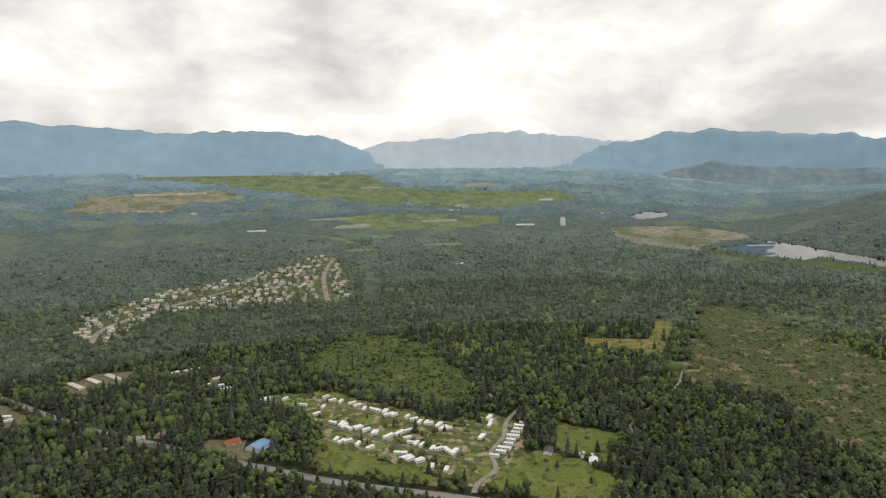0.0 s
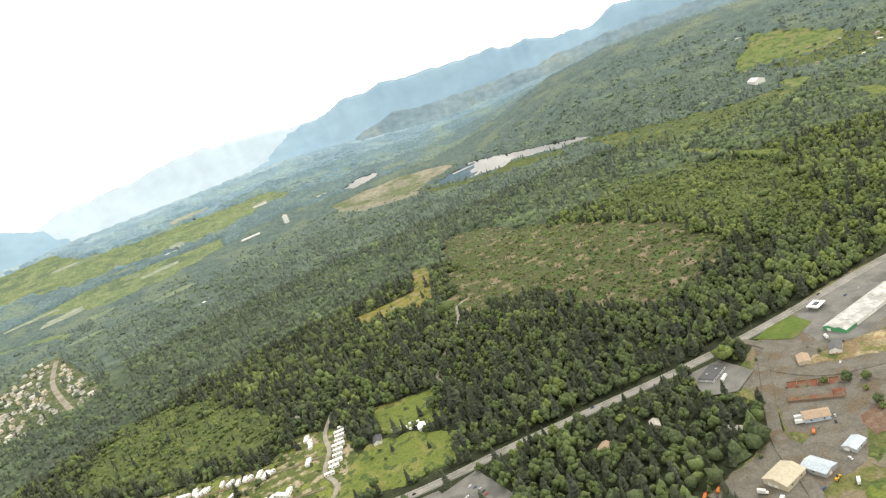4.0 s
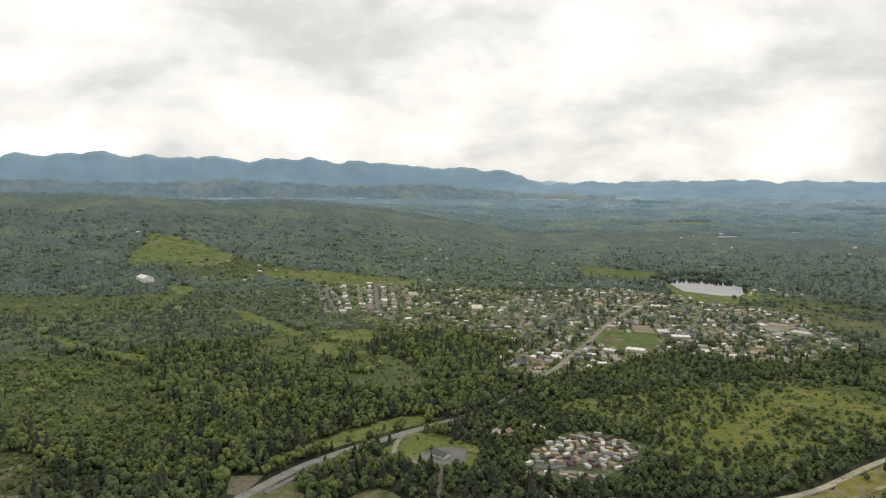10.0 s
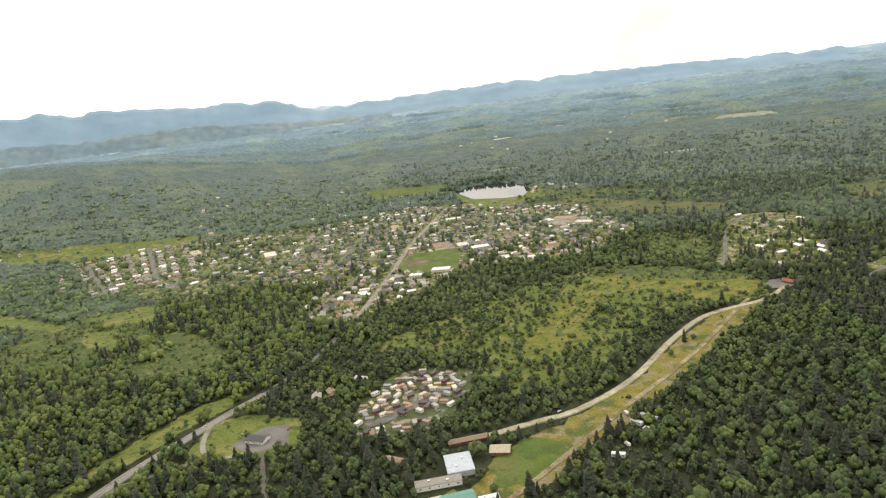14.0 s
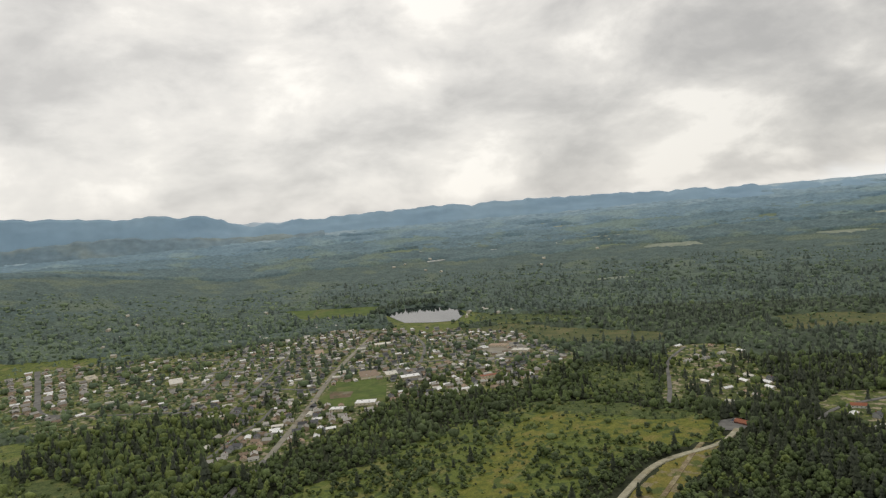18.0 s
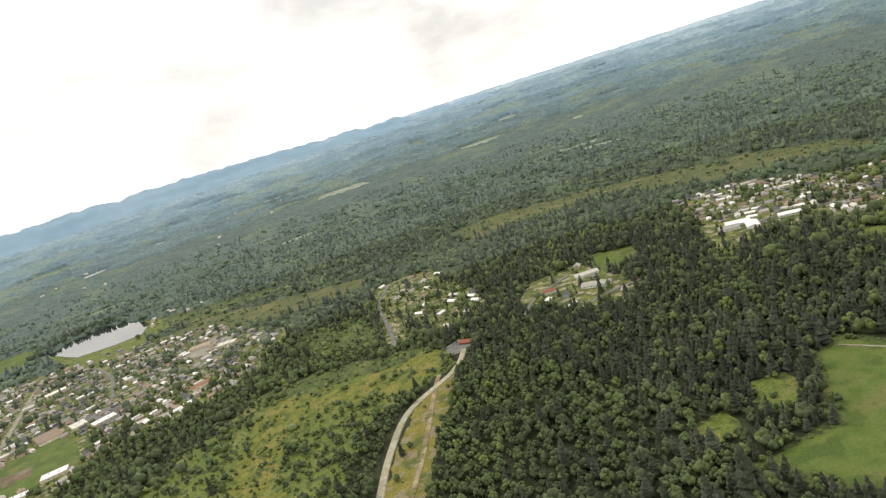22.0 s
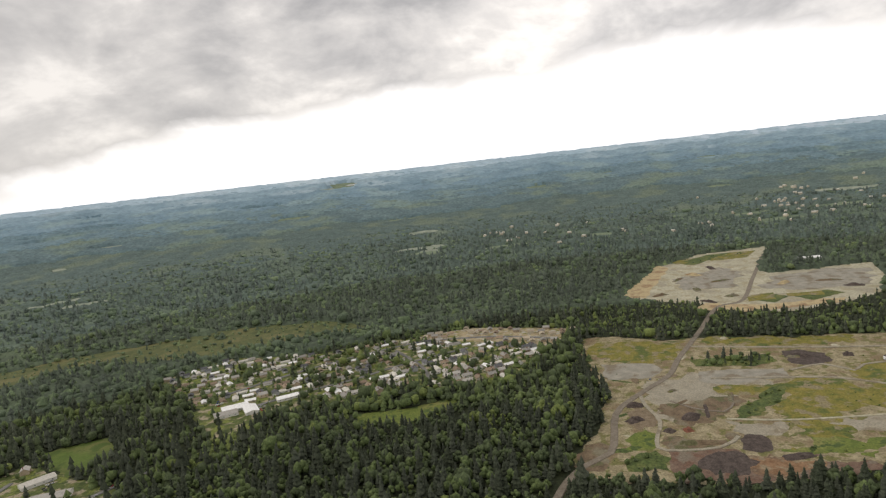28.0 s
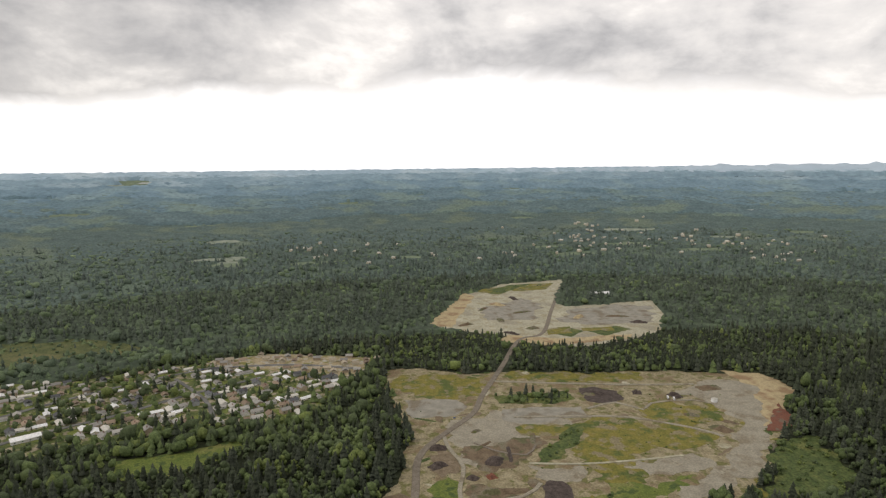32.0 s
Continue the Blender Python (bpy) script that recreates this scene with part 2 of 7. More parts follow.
LOTS = material("tan_building_lots", [(0.27, 0.215, 0.125), (0.35, 0.285, 0.17), (0.43, 0.365, 0.24)], 12, grain=0.25, grain_size=2.5, stain=(0.19, 0.185, 0.05), stain_size=22, second=(0.40, 0.38, 0.32), second_size=14)
FLOOR = material("pale_works_floor", [(0.265, 0.24, 0.182), (0.31, 0.282, 0.215), (0.36, 0.33, 0.255)], 24, grain=0.22, grain_size=2.2, stain=(0.235, 0.20, 0.138), stain_size=34, second=(0.33, 0.30, 0.225), second_size=12)
DIRT = material("brown_dirt", [(0.16, 0.12, 0.075), (0.20, 0.155, 0.10), (0.24, 0.19, 0.13)], 7, grain=0.25, grain_size=1.5)
YARD_GRAVEL = material("grey_yard_gravel", [(0.115, 0.107, 0.090), (0.146, 0.136, 0.115), (0.178, 0.167, 0.142)], 12, grain=0.22, grain_size=1.8, stain=(0.138, 0.110, 0.077), stain_size=24, stain_at=(0.48, 0.60), second=(0.165, 0.155, 0.133), second_size=18)
RED_SOIL = material("reddish_soil", [(0.140, 0.090, 0.064), (0.172, 0.114, 0.082), (0.205, 0.145, 0.105)], 9, grain=0.25, grain_size=1.8, stain=(0.190, 0.158, 0.118), stain_size=26, second=(0.155, 0.092, 0.062), second_size=12)
SLOPE = material("pale_slope_gravel", [(0.135, 0.12, 0.088), (0.168, 0.15, 0.112), (0.205, 0.185, 0.14)], 8, grain=0.24, grain_size=1.4, stain=(0.132, 0.108, 0.072), stain_size=20, second=(0.118, 0.122, 0.05), second_size=16)
RUST_SOIL = material("rusty_soil", [(0.185, 0.105, 0.055), (0.235, 0.140, 0.076), (0.285, 0.180, 0.105)], 8, grain=0.25, grain_size=1.8, stain=(0.15, 0.10, 0.065), stain_size=24, second=(0.26, 0.205, 0.13), second_size=12)
CINDER = material("red_cinder", [(0.17, 0.066, 0.04), (0.215, 0.088, 0.054), (0.15, 0.064, 0.046)], 5, grain=0.25, grain_size=1.0, second=(0.17, 0.13, 0.09), second_size=14)
SAND = material("sand_bank", [(0.41, 0.325, 0.18), (0.47, 0.38, 0.22), (0.34, 0.27, 0.155)], 12, grain=0.16, grain_size=2, stain=(0.30, 0.205, 0.115), stain_size=34)
WATER = material("lake_water", [(0.012, 0.02, 0.022), (0.02, 0.028, 0.028)], 40, rough=0.015)
WATER.node_tree.nodes["Principled BSDF"].inputs["IOR"].default_value = 1.8
WATER.node_tree.nodes["Principled BSDF"].inputs["Specular IOR Level"].default_value = 0.9
# the blue of both ranges is aerial haze put into the base colour
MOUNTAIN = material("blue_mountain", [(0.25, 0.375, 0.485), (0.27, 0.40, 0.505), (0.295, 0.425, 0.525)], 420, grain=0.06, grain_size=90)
MOUNTAIN_FAR = material("hazed_far_mountain", [(0.44, 0.54, 0.62), (0.49, 0.59, 0.67)], 380, grain=0.05, grain_size=80)


# ---- the lie of the land ----
HUB = Vector((80.0, 0.0))
EYE_LEVEL, FLAT, REACH = 345.0, 1800.0, 2900.0
RIM = 4715.0


def bearing_table(pairs):
    a = np.array(sorted(pairs))
    return lambda turn: np.interp(turn, a[:, 0], a[:, 1])


# height of the wooded hill's skyline, in degrees against the level, by bearing
HILL = bearing_table([(72, -4.3), (65, -2.6), (61, -1.2), (56, -0.55), (50, -0.6), (45, -1.0), (40, -1.3), (35, -1.15), (31, -1.45), (26, -2.2), (20, -3.2), (14, -4.2)])


def terrain(x, y):
    """Ground height: level round the flight, rising beyond so that the plain reaches the horizon, with one wooded hill, and climbs to the mountains in the east."""
    x, y = np.asarray(x, float), np.asarray(y, float)
    dx, dy = x - HUB[0], y - HUB[1]
    r = np.hypot(dx, dy)
    s = np.clip((r - FLAT) / REACH, 0, 0.9985)
    true_far = FLAT + REACH * s / (1 - s)
    z = np.where(r > FLAT, EYE_LEVEL - r * EYE_LEVEL / true_far - (r - FLAT) * 0.0105, 0.0)
    turn = np.degrees(np.arctan2(-dx, dy))
    top = EYE_LEVEL + 3300 * np.tan(np.radians(HILL(turn))) - (EYE_LEVEL - 3300 * EYE_LEVEL / 4907.0)
    swell = np.exp(-((r - 3300) / 620.0) ** 2) * np.maximum(top, 0)
    s = np.clip((r - 2900) / 1600, 0, 1)
    rise = 110 * np.interp(turn, [70, 84, 136, 165], [0, 1, 1, 0]) * s * s * (3 - 2 * s)
    return np.maximum(z, 0) + swell + rise


def ground_at(x, y, up=0.0):
    return float(terrain(x, y)) + up


def mesh_from(name, verts, faces, mat, smooth=True, slots=None):
    """A mesh from arrays; faces is an n x 3 or n x 4 array."""
    me = bpy.data.meshes.new(name)
    faces = np.asarray(faces, np.int32)
    n, k = faces.shape
    me.vertices.add(len(verts))
    me.vertices.foreach_set("co", np.asarray(verts, np.float32).ravel())
    me.loops.add(n * k)
    me.loops.foreach_set("vertex_index", faces.ravel())
    me.polygons.add(n)
    me.polygons.foreach_set("loop_start", np.arange(0, n * k, k, dtype=np.int32))
    me.update(calc_edges=True)
    me.polygons.foreach_set("use_smooth", np.full(n, smooth))
    for m in (mat if isinstance(mat, (list, tuple)) else [mat]):
        me.materials.append(m)
    if slots is not None:
        me.polygons.foreach_set("material_index", np.asarray(slots, np.int32))
    me.validate()
    return me


def polar_sheet(name, radii, steps, mat, up=0.0, rough_up=0.0):
    turn = np.linspace(0, 2 * np.pi, steps, endpoint=False)
    rr, tt = np.meshgrid(radii, turn, indexing="ij")
    x, y = HUB[0] - rr * np.sin(tt), HUB[1] + rr * np.cos(tt)
    z = terrain(x, y) + up
    if rough_up:
        z = z + rough_up * np.random.rand(*z.shape)
    i, j = np.meshgrid(np.arange(len(radii) - 1), np.arange(steps), indexing="ij")
    a, b = i * steps + j, i * steps + (j + 1) % steps
    faces = np.stack([a, b, b + steps, a + steps], -1).reshape(-1, 4)
    return mesh_from(name, np.stack([x, y, z], -1).reshape(-1, 3), faces, mat)


radii = np.concatenate([np.linspace(1, 1800, 40), np.linspace(1830, RIM, 110)])
tagged(new("ground", polar_sheet("ground", radii, 540, FOREST_FLOOR)), "dark green forest floor reaching to the horizon", "ground", kind="structure")


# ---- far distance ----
# haze painted into the colours: each band outwards is paler and bluer
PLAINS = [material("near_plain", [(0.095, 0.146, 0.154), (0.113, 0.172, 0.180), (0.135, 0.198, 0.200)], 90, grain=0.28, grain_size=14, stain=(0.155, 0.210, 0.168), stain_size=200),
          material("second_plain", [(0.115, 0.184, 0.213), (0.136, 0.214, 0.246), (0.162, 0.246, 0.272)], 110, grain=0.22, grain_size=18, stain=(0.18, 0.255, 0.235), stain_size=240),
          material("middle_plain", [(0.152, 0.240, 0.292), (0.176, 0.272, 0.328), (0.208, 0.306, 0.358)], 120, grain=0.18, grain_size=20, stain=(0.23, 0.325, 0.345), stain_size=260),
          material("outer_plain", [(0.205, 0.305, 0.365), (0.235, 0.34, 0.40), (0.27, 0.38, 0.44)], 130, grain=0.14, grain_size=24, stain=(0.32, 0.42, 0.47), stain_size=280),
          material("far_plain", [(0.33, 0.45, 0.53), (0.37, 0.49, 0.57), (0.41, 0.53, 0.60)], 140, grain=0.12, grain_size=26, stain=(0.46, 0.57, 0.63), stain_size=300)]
# foothill tone with haze mixed in, between plain and mountains
FOOTHILL = material("hazed_foothill", [(0.165, 0.24, 0.285), (0.19, 0.27, 0.315), (0.22, 0.30, 0.34)], 200, grain=0.15, grain_size=40, stain=(0.24, 0.30, 0.30), stain_size=300)


def ridge(name, label, pairs, far, mat, wild, seed, deep=260):
    """A mountain range: its crest's height in degrees by bearing, with spurs running down to the plain."""
    crest_of = bearing_table(pairs)
    lo, hi = min(p[0] for p in pairs), max(p[0] for p in pairs)
    turns = np.arange(lo, hi, 0.25)
    rows = 14
    verts = []
    for k in range(rows + 2):
        s = min(k / rows, 1.0)
        for a in turns:
            r = far - deep * (1 - s) + (60 if k > rows else 0)
            ca, sa = math.cos(radians(a)), math.sin(radians(a))
            p = Vector((a * 0.22, k * 0.16, seed))
            spur = noise.fractal(p, 0.9, 2.1, 4) * wild
            up = crest_of(a) + noise.fractal(Vector((a * 0.55, seed, 3)), 0.9, 2.0, 4) * 0.28
            top = EYE_LEVEL + far * math.tan(radians(up))
            x, y = HUB[0] - r * sa, HUB[1] + r * ca
            base = ground_at(x, y) - 15
            z = base if k > rows else base + (top - base) * (s ** 1.1) + spur * math.sin(math.pi * s) * 22
            r2 = r
            verts.append((HUB[0] - r2 * sa, HUB[1] + r2 * ca, z))
    n = len(turns)
    i, j = np.meshgrid(np.arange(rows + 1), np.arange(n - 1), indexing="ij")
    a = i * n + j
    faces = np.stack([a, a + 1, a + n + 1, a + n], -1).reshape(-1, 4)
    return tagged(new(name, mesh_from(name, verts, faces, mat)), label, "mountain", kind="structure")


ridge("far_mountain_backdrop", "far mountain range under cloud, painted in pale blue haze", [(108, 0.5), (103, 2.5), (100, 2.95), (95, 3.3), (92, 3.65), (89, 3.7), (85, 3.2), (81, 2.7), (76, 2.0), (60, 1.4), (40, 1.6), (20, 0.9), (8, 0.4)],
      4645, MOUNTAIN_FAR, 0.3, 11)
ridge("mountain_backdrop", "wooded mountain range on the horizon, painted in blue haze", [(160, 2.5), (140, 4.2), (128, 4.2), (118, 3.6), (112, 3.85), (108, 3.65), (105, 3.1), (102, 1.9), (98, 0.9), (94, 0.6), (90, 1.0), (86, 2.0), (83, 2.45), (79.5, 2.75), (77.7, 3.35),
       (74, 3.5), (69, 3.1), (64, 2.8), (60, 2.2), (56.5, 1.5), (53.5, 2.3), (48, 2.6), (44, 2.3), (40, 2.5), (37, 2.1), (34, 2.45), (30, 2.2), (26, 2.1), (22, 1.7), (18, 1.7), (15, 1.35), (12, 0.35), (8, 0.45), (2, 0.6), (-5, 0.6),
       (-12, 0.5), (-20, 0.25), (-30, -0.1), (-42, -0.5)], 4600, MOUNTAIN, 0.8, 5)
ridge("foothill_backdrop", "wooded foothills below the mountains, painted in blue-green haze", [(78, 0.2), (74, 0.9), (70, 0.4), (62, 0.2), (54, 0.6), (46, 0.3), (38, 0.6), (30, 0.1), (22, 0.3), (14, -0.4), (6, -0.7)], 4420, FOOTHILL, 0.5, 31, 160)
ridge("low_hills_backdrop", "low hills on the western horizon, painted in blue haze", [(-25, -0.3), (-40, -0.55), (-52, -0.8), (-62, -0.9), (-80, -0.6), (-100, -0.2), (-118, 0.0), (-140, 0.2)], 4650, MOUNTAIN_FAR, 0.2, 23)


# ---- land cover: clearings, water, roads ----
OPEN = []      # (polygon as array, share of trees that stay, their height against the woods)


def inside(poly, x, y):
    """Which of the points lie in the polygon."""
    hit = np.zeros(np.shape(x), bool)
    px, py = poly[:, 0], poly[:, 1]
    j = len(poly) - 1
    for i in range(len(poly)):
        crosses = ((py[i] > y) != (py[j] > y)) & (x < (px[j] - px[i]) * (y - py[i]) / (py[j] - py[i] + 1e-9) + px[i])
        hit ^= crosses
        j = i
    return hit


def crossed(pts):
    """Whether any two sides of the closed polygon cross."""
    a = np.array(pts)
    b = np.roll(a, -1, axis=0)

    def turn(p, q, r):
        return (q[..., 0] - p[..., 0]) * (r[..., 1] - p[..., 1]) - (q[..., 1] - p[..., 1]) * (r[..., 0] - p[..., 0])

    a1, b1, a2, b2 = a[:, None], b[:, None], a[None], b[None]
    meet = (turn(a1, b1, a2) * turn(a1, b1, b2) < 0) & (turn(a2, b2, a1) * turn(a2, b2, b1) < 0)
    return bool(meet.any())


def outline(points, wobble, seed):
    """The polygon with its sides broken up into short uneven runs that never cross."""
    for calm in (1.0, 0.75, 0.55, 0.4, 0.25, 0.12, 0.0):
        out = []
        for i, a in enumerate(points):
            a, b = Vector(a), Vector(points[(i + 1) % len(points)])
            reach = max(abs(a.x), abs(a.y))
            step = 5 if reach < 1400 else 9 if reach < 2100 else 30
            n = max(1, int((b - a).length / step)) if wobble else 1
            side = Vector((a.y - b.y, b.x - a.x)).normalized() if (b - a).length > 0 else Vector((0, 0))
            for k in range(n):
                p = a.lerp(b, k / n)
                d = 0
                if k:
                    ease = min(1.0, k / 3, (n - k) / 3)
                    d = noise.fractal(Vector((p.x / 38, p.y / 38, seed)), 0.8, 2.2, 5) * wobble * 1.3
                    d += noise.noise(Vector((p.x / 7, p.y / 7, seed))) * min(wobble, 8) * 0.4
                    d *= calm * ease
                out.append((p.x + side.x * d, p.y + side.y * d))
        if not wobble or not crossed(out):
            break
    return out


def patch(name, label, points, mat, up=0.3, wobble=6.0, trees=0.0, tall=0.6, category="clearing", kind="structure", keep=True):
    """A piece of open land lying on the ground."""
    pts = outline(points, wobble, len(OPEN) * 1.7)
    up += 0.0015 * len(OPEN)
    if keep:
        OPEN.append((np.array(pts), trees, tall))
    bm = bmesh.new()
    face = bm.faces.new([bm.verts.new((x, y, 0)) for x, y in pts])
    bmesh.ops.triangulate(bm, faces=[face])
    xs, ys = [p[0] for p in pts], [p[1] for p in pts]
    cell = 60.0 if max(abs(v) for v in xs + ys) > 1500 else 160.0
    for axis, values in ((0, xs), (1, ys)):
        at = math.ceil(min(values) / cell) * cell
        while at < max(values):
            co, no = ((at, 0, 0), (1, 0, 0)) if axis == 0 else ((0, at, 0), (0, 1, 0))
            bmesh.ops.bisect_plane(bm, geom=bm.verts[:] + bm.edges[:] + bm.faces[:], plane_co=co, plane_no=no)
            at += cell
    for v in bm.verts:
        v.co.z = ground_at(v.co.x, v.co.y, up)
    for f in bm.faces:
        f.smooth = True
        if f.normal.z < 0:
            f.normal_flip()
    me = bpy.data.meshes.new(name)
    bm.to_mesh(me)
    bm.free()
    me.materials.append(mat)
    return tagged(new(name, me), label, category, kind=kind)


ROADS = []


def road(name, label, points, width, mat, up=1.1, clear=4.0, category="road", line=False):
    """A road along a smooth line, with a thin slab edge."""
    pts = [Vector(p) for p in points]
    run = []
    for i in range(len(pts) - 1):
        p0, p1, p2, p3 = pts[max(i - 1, 0)], pts[i], pts[i + 1], pts[min(i + 2, len(pts) - 1)]
        n = max(2, int((p2 - p1).length / 15))
        for k in range(n):
            t = k / n
            run.append(0.5 * (2 * p1 + (p2 - p0) * t + (2 * p0 - 5 * p1 + 4 * p2 - p3) * t * t + (3 * p1 - p0 - 3 * p2 + p3) * t ** 3))
    run.append(pts[-1])
    up += 0.006 * len(ROADS)
    ROADS.append((np.array([tuple(p) for p in run]), width / 2 + clear))
    verts, n = [], len(run)
    for i, p in enumerate(run):
        d = (run[min(i + 1, n - 1)] - run[max(i - 1, 0)]).normalized()
        side = Vector((-d.y, d.x)) * width / 2
        for s, rise in ((1.2, -0.2), (1, up), (-1, up), (-1.2, -0.2)):
            x, y = p.x + side.x * s, p.y + side.y * s
            verts.append((x, y, ground_at(x, y, rise)))
    faces = [(4 * i + k, 4 * i + 4 + k, 4 * i + 5 + k, 4 * i + 1 + k) for i in range(n - 1) for k in range(3)]
    ob = tagged(new(name, mesh_from(name, verts, [f[::-1] for f in faces], mat, False)), label, category, kind="structure")
    if line:
        verts, faces = [], []
        for i in range(n - 1):
            a, b = run[i], run[i].lerp(run[i + 1], 0.96)
            d = (run[i + 1] - run[i]).normalized()
            side = Vector((-d.y, d.x))
            for off in (-0.25, width / 2 - 0.9, 0.9 - width / 2):
                k = len(verts)
                for p in (a, b):
                    for w in (-0.13, 0.13):
                        q = p + side * (off + w)
                        verts.append((q.x, q.y, ground_at(q.x, q.y, up + 0.02)))
                faces.append((k, k + 2, k + 3, k + 1))
        lines = new("lane_marking", mesh_from("lane_marking", verts, [f[::-1] for f in faces], LINE, False))
        lines.parent = ob
        tagged(lines, "faded yellow and white lane lines")
    return ob


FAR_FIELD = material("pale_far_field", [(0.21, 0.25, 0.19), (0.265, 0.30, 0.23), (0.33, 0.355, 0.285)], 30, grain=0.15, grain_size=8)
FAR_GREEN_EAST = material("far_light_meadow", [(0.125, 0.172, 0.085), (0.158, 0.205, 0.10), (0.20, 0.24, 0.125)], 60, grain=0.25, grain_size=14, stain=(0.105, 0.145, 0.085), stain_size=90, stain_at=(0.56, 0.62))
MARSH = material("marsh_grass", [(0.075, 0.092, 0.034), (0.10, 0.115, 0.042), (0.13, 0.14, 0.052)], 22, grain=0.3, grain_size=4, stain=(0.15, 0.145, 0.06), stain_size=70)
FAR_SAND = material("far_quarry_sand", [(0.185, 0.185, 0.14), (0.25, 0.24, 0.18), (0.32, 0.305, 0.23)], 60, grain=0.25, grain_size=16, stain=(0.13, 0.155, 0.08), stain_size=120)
HAUL = material("packed_haul_road", [(0.175, 0.148, 0.112), (0.205, 0.175, 0.135), (0.24, 0.208, 0.162)], 10, grain=0.2, grain_size=2)
LINE = material("road_paint", [(0.55, 0.50, 0.28), (0.62, 0.58, 0.42)], 6)

# east side: subdivision, trailer park, cut-over slope, lakes
patch("suburb_ground", "lawns and drives of a hillside subdivision", [(-1305, -1197), (-1216, -1067), (-1564, -1108), (-1654, -820), (-1723, -709), (-1768, -600), (-2516, -824), (-2506, -912), (-2045, -1098), (-1801, -1261), (-1482, -1304)], DRIVE_LAND, trees=0.42, tall=0.6)
patch("park_ground", "grass and gravel pitches of a trailer park", [(-900, -640), (-940, -523), (-866, -406), (-800, -297), (-845, -250), (-783, -183), (-655, -205), (-596, -244), (-590, -264), (-616, -303), (-712, -470), (-795, -500)], YARD_LAND, trees=0.22, tall=0.5, wobble=12)
patch("park_lawn", "rough grass along the highway by the trailer park", [(-725, -480), (-640, -470), (-600, -345), (-584, -280), (-606, -290), (-640, -340)], GRASS, up=0.5, trees=0.03)
patch("meadow", "green pasture behind a farm drive", [(-585, -248), (-545, -113), (-621, -92), (-672, -125), (-700, -179), (-641, -231)], GRASS, trees=0.02)
patch("meadow", "green meadow with a few white tanks", [(-803, -150), (-757, -55), (-652, -81), (-700, -150)], GRASS, trees=0.02)
patch("brush_land", "brushy regrowth in light green", [(-1081, -600), (-1365, -545), (-1260, -380), (-1010, -280), (-897, -255), (-862, -300), (-900, -420)], BRUSH, trees=0.8, tall=0.45, wobble=22)
patch("clearcut", "cut-over slope with stumps and low regrowth", [(-1660, 347), (-1646, 451), (-1140, 519), (-892, 531), (-673, 467), (-643, 391), (-612, 310), (-660, 237), (-756, 215), (-916, 220), (-970, 108), (-1064, 93), (-1355, 241)], CLEARCUT, trees=0.72, tall=0.3, wobble=24)
patch("hay_field", "yellow mown field beside a farmhouse", [(-1510, 189), (-1450, 223), (-1150, 105), (-1240, -23), (-1310, -49), (-1295, 119)], DRY, trees=0.05)
patch("shore", "low brush on the near shore of the lake", [(-2500, 680), (-2690, 670), (-2480, 760), (-2330, 900), (-2330, 985), (-2090, 1090), (-2040, 1060), (-2160, 930), (-2340, 780)], BRUSH, up=0.6, trees=0.3, tall=0.2)
patch("lake", "lake mirroring the pale sky and the wooded hill", [(-2640, 735), (-2700, 870), (-2725, 985), (-2450, 1062), (-2200, 1150), (-2033, 1220), (-2062, 1160), (-2110, 1107), (-2340, 1000), (-2320, 940), (-2400, 880), (-2504, 790)], WATER, up=1.2, category="lake", kind="structure")
patch("lake", "small far lake mirroring the sky", [(-3305, 500), (-3385, 632), (-3375, 740), (-3270, 704), (-3218, 560)], WATER, up=3.0, category="lake")
patch("bare_hilltop", "bare sandy hilltop above the lake", [(-3090, 380), (-3117, 560), (-3080, 760), (-2950, 920), (-2830, 960), (-2760, 860), (-2690, 705), (-2560, 640), (-2740, 430), (-2927, 370)], FAR_SAND, trees=0.35, tall=0.35, wobble=25)
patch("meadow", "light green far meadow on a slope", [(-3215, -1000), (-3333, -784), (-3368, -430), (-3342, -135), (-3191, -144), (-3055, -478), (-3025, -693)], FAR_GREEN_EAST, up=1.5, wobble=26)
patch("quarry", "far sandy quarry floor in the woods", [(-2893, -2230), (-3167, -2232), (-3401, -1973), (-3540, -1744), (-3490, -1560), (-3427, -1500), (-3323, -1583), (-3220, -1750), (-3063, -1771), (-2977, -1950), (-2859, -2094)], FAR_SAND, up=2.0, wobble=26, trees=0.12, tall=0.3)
patch("quarry_face", "pale cut face of the far quarry", [(-3040, -1930), (-3075, -1800), (-3030, -1760), (-2990, -1880)], PALE_GRAVEL, up=3.0, wobble=12, keep=False)
patch("quarry_face", "long pale cut at the back of the far quarry", [(-3300, -2080), (-3480, -1760), (-3450, -1740), (-3270, -2050)], PALE_GRAVEL, up=3.0, wobble=12, keep=False)
patch("meadow", "wide light green farmland below the foothills", [(-3553, -2181), (-3875, -2181), (-4002, -1954), (-3998, -1423), (-4180, -980), (-3869, -779), (-3826, -439), (-3804, 224), (-3611, 323), (-3477, -66), (-3493, -865), (-3585, -1511), (-3632, -1912)], FAR_GREEN_EAST, up=2.0, wobble=40, trees=0.1, tall=0.5)
patch("meadow", "pale strip of grass before the dark plantation", [(-2930, -1330), (-2880, -900), (-2760, -760), (-2740, -830), (-2850, -960)], FAR_GREEN_EAST, up=1.5, wobble=12)
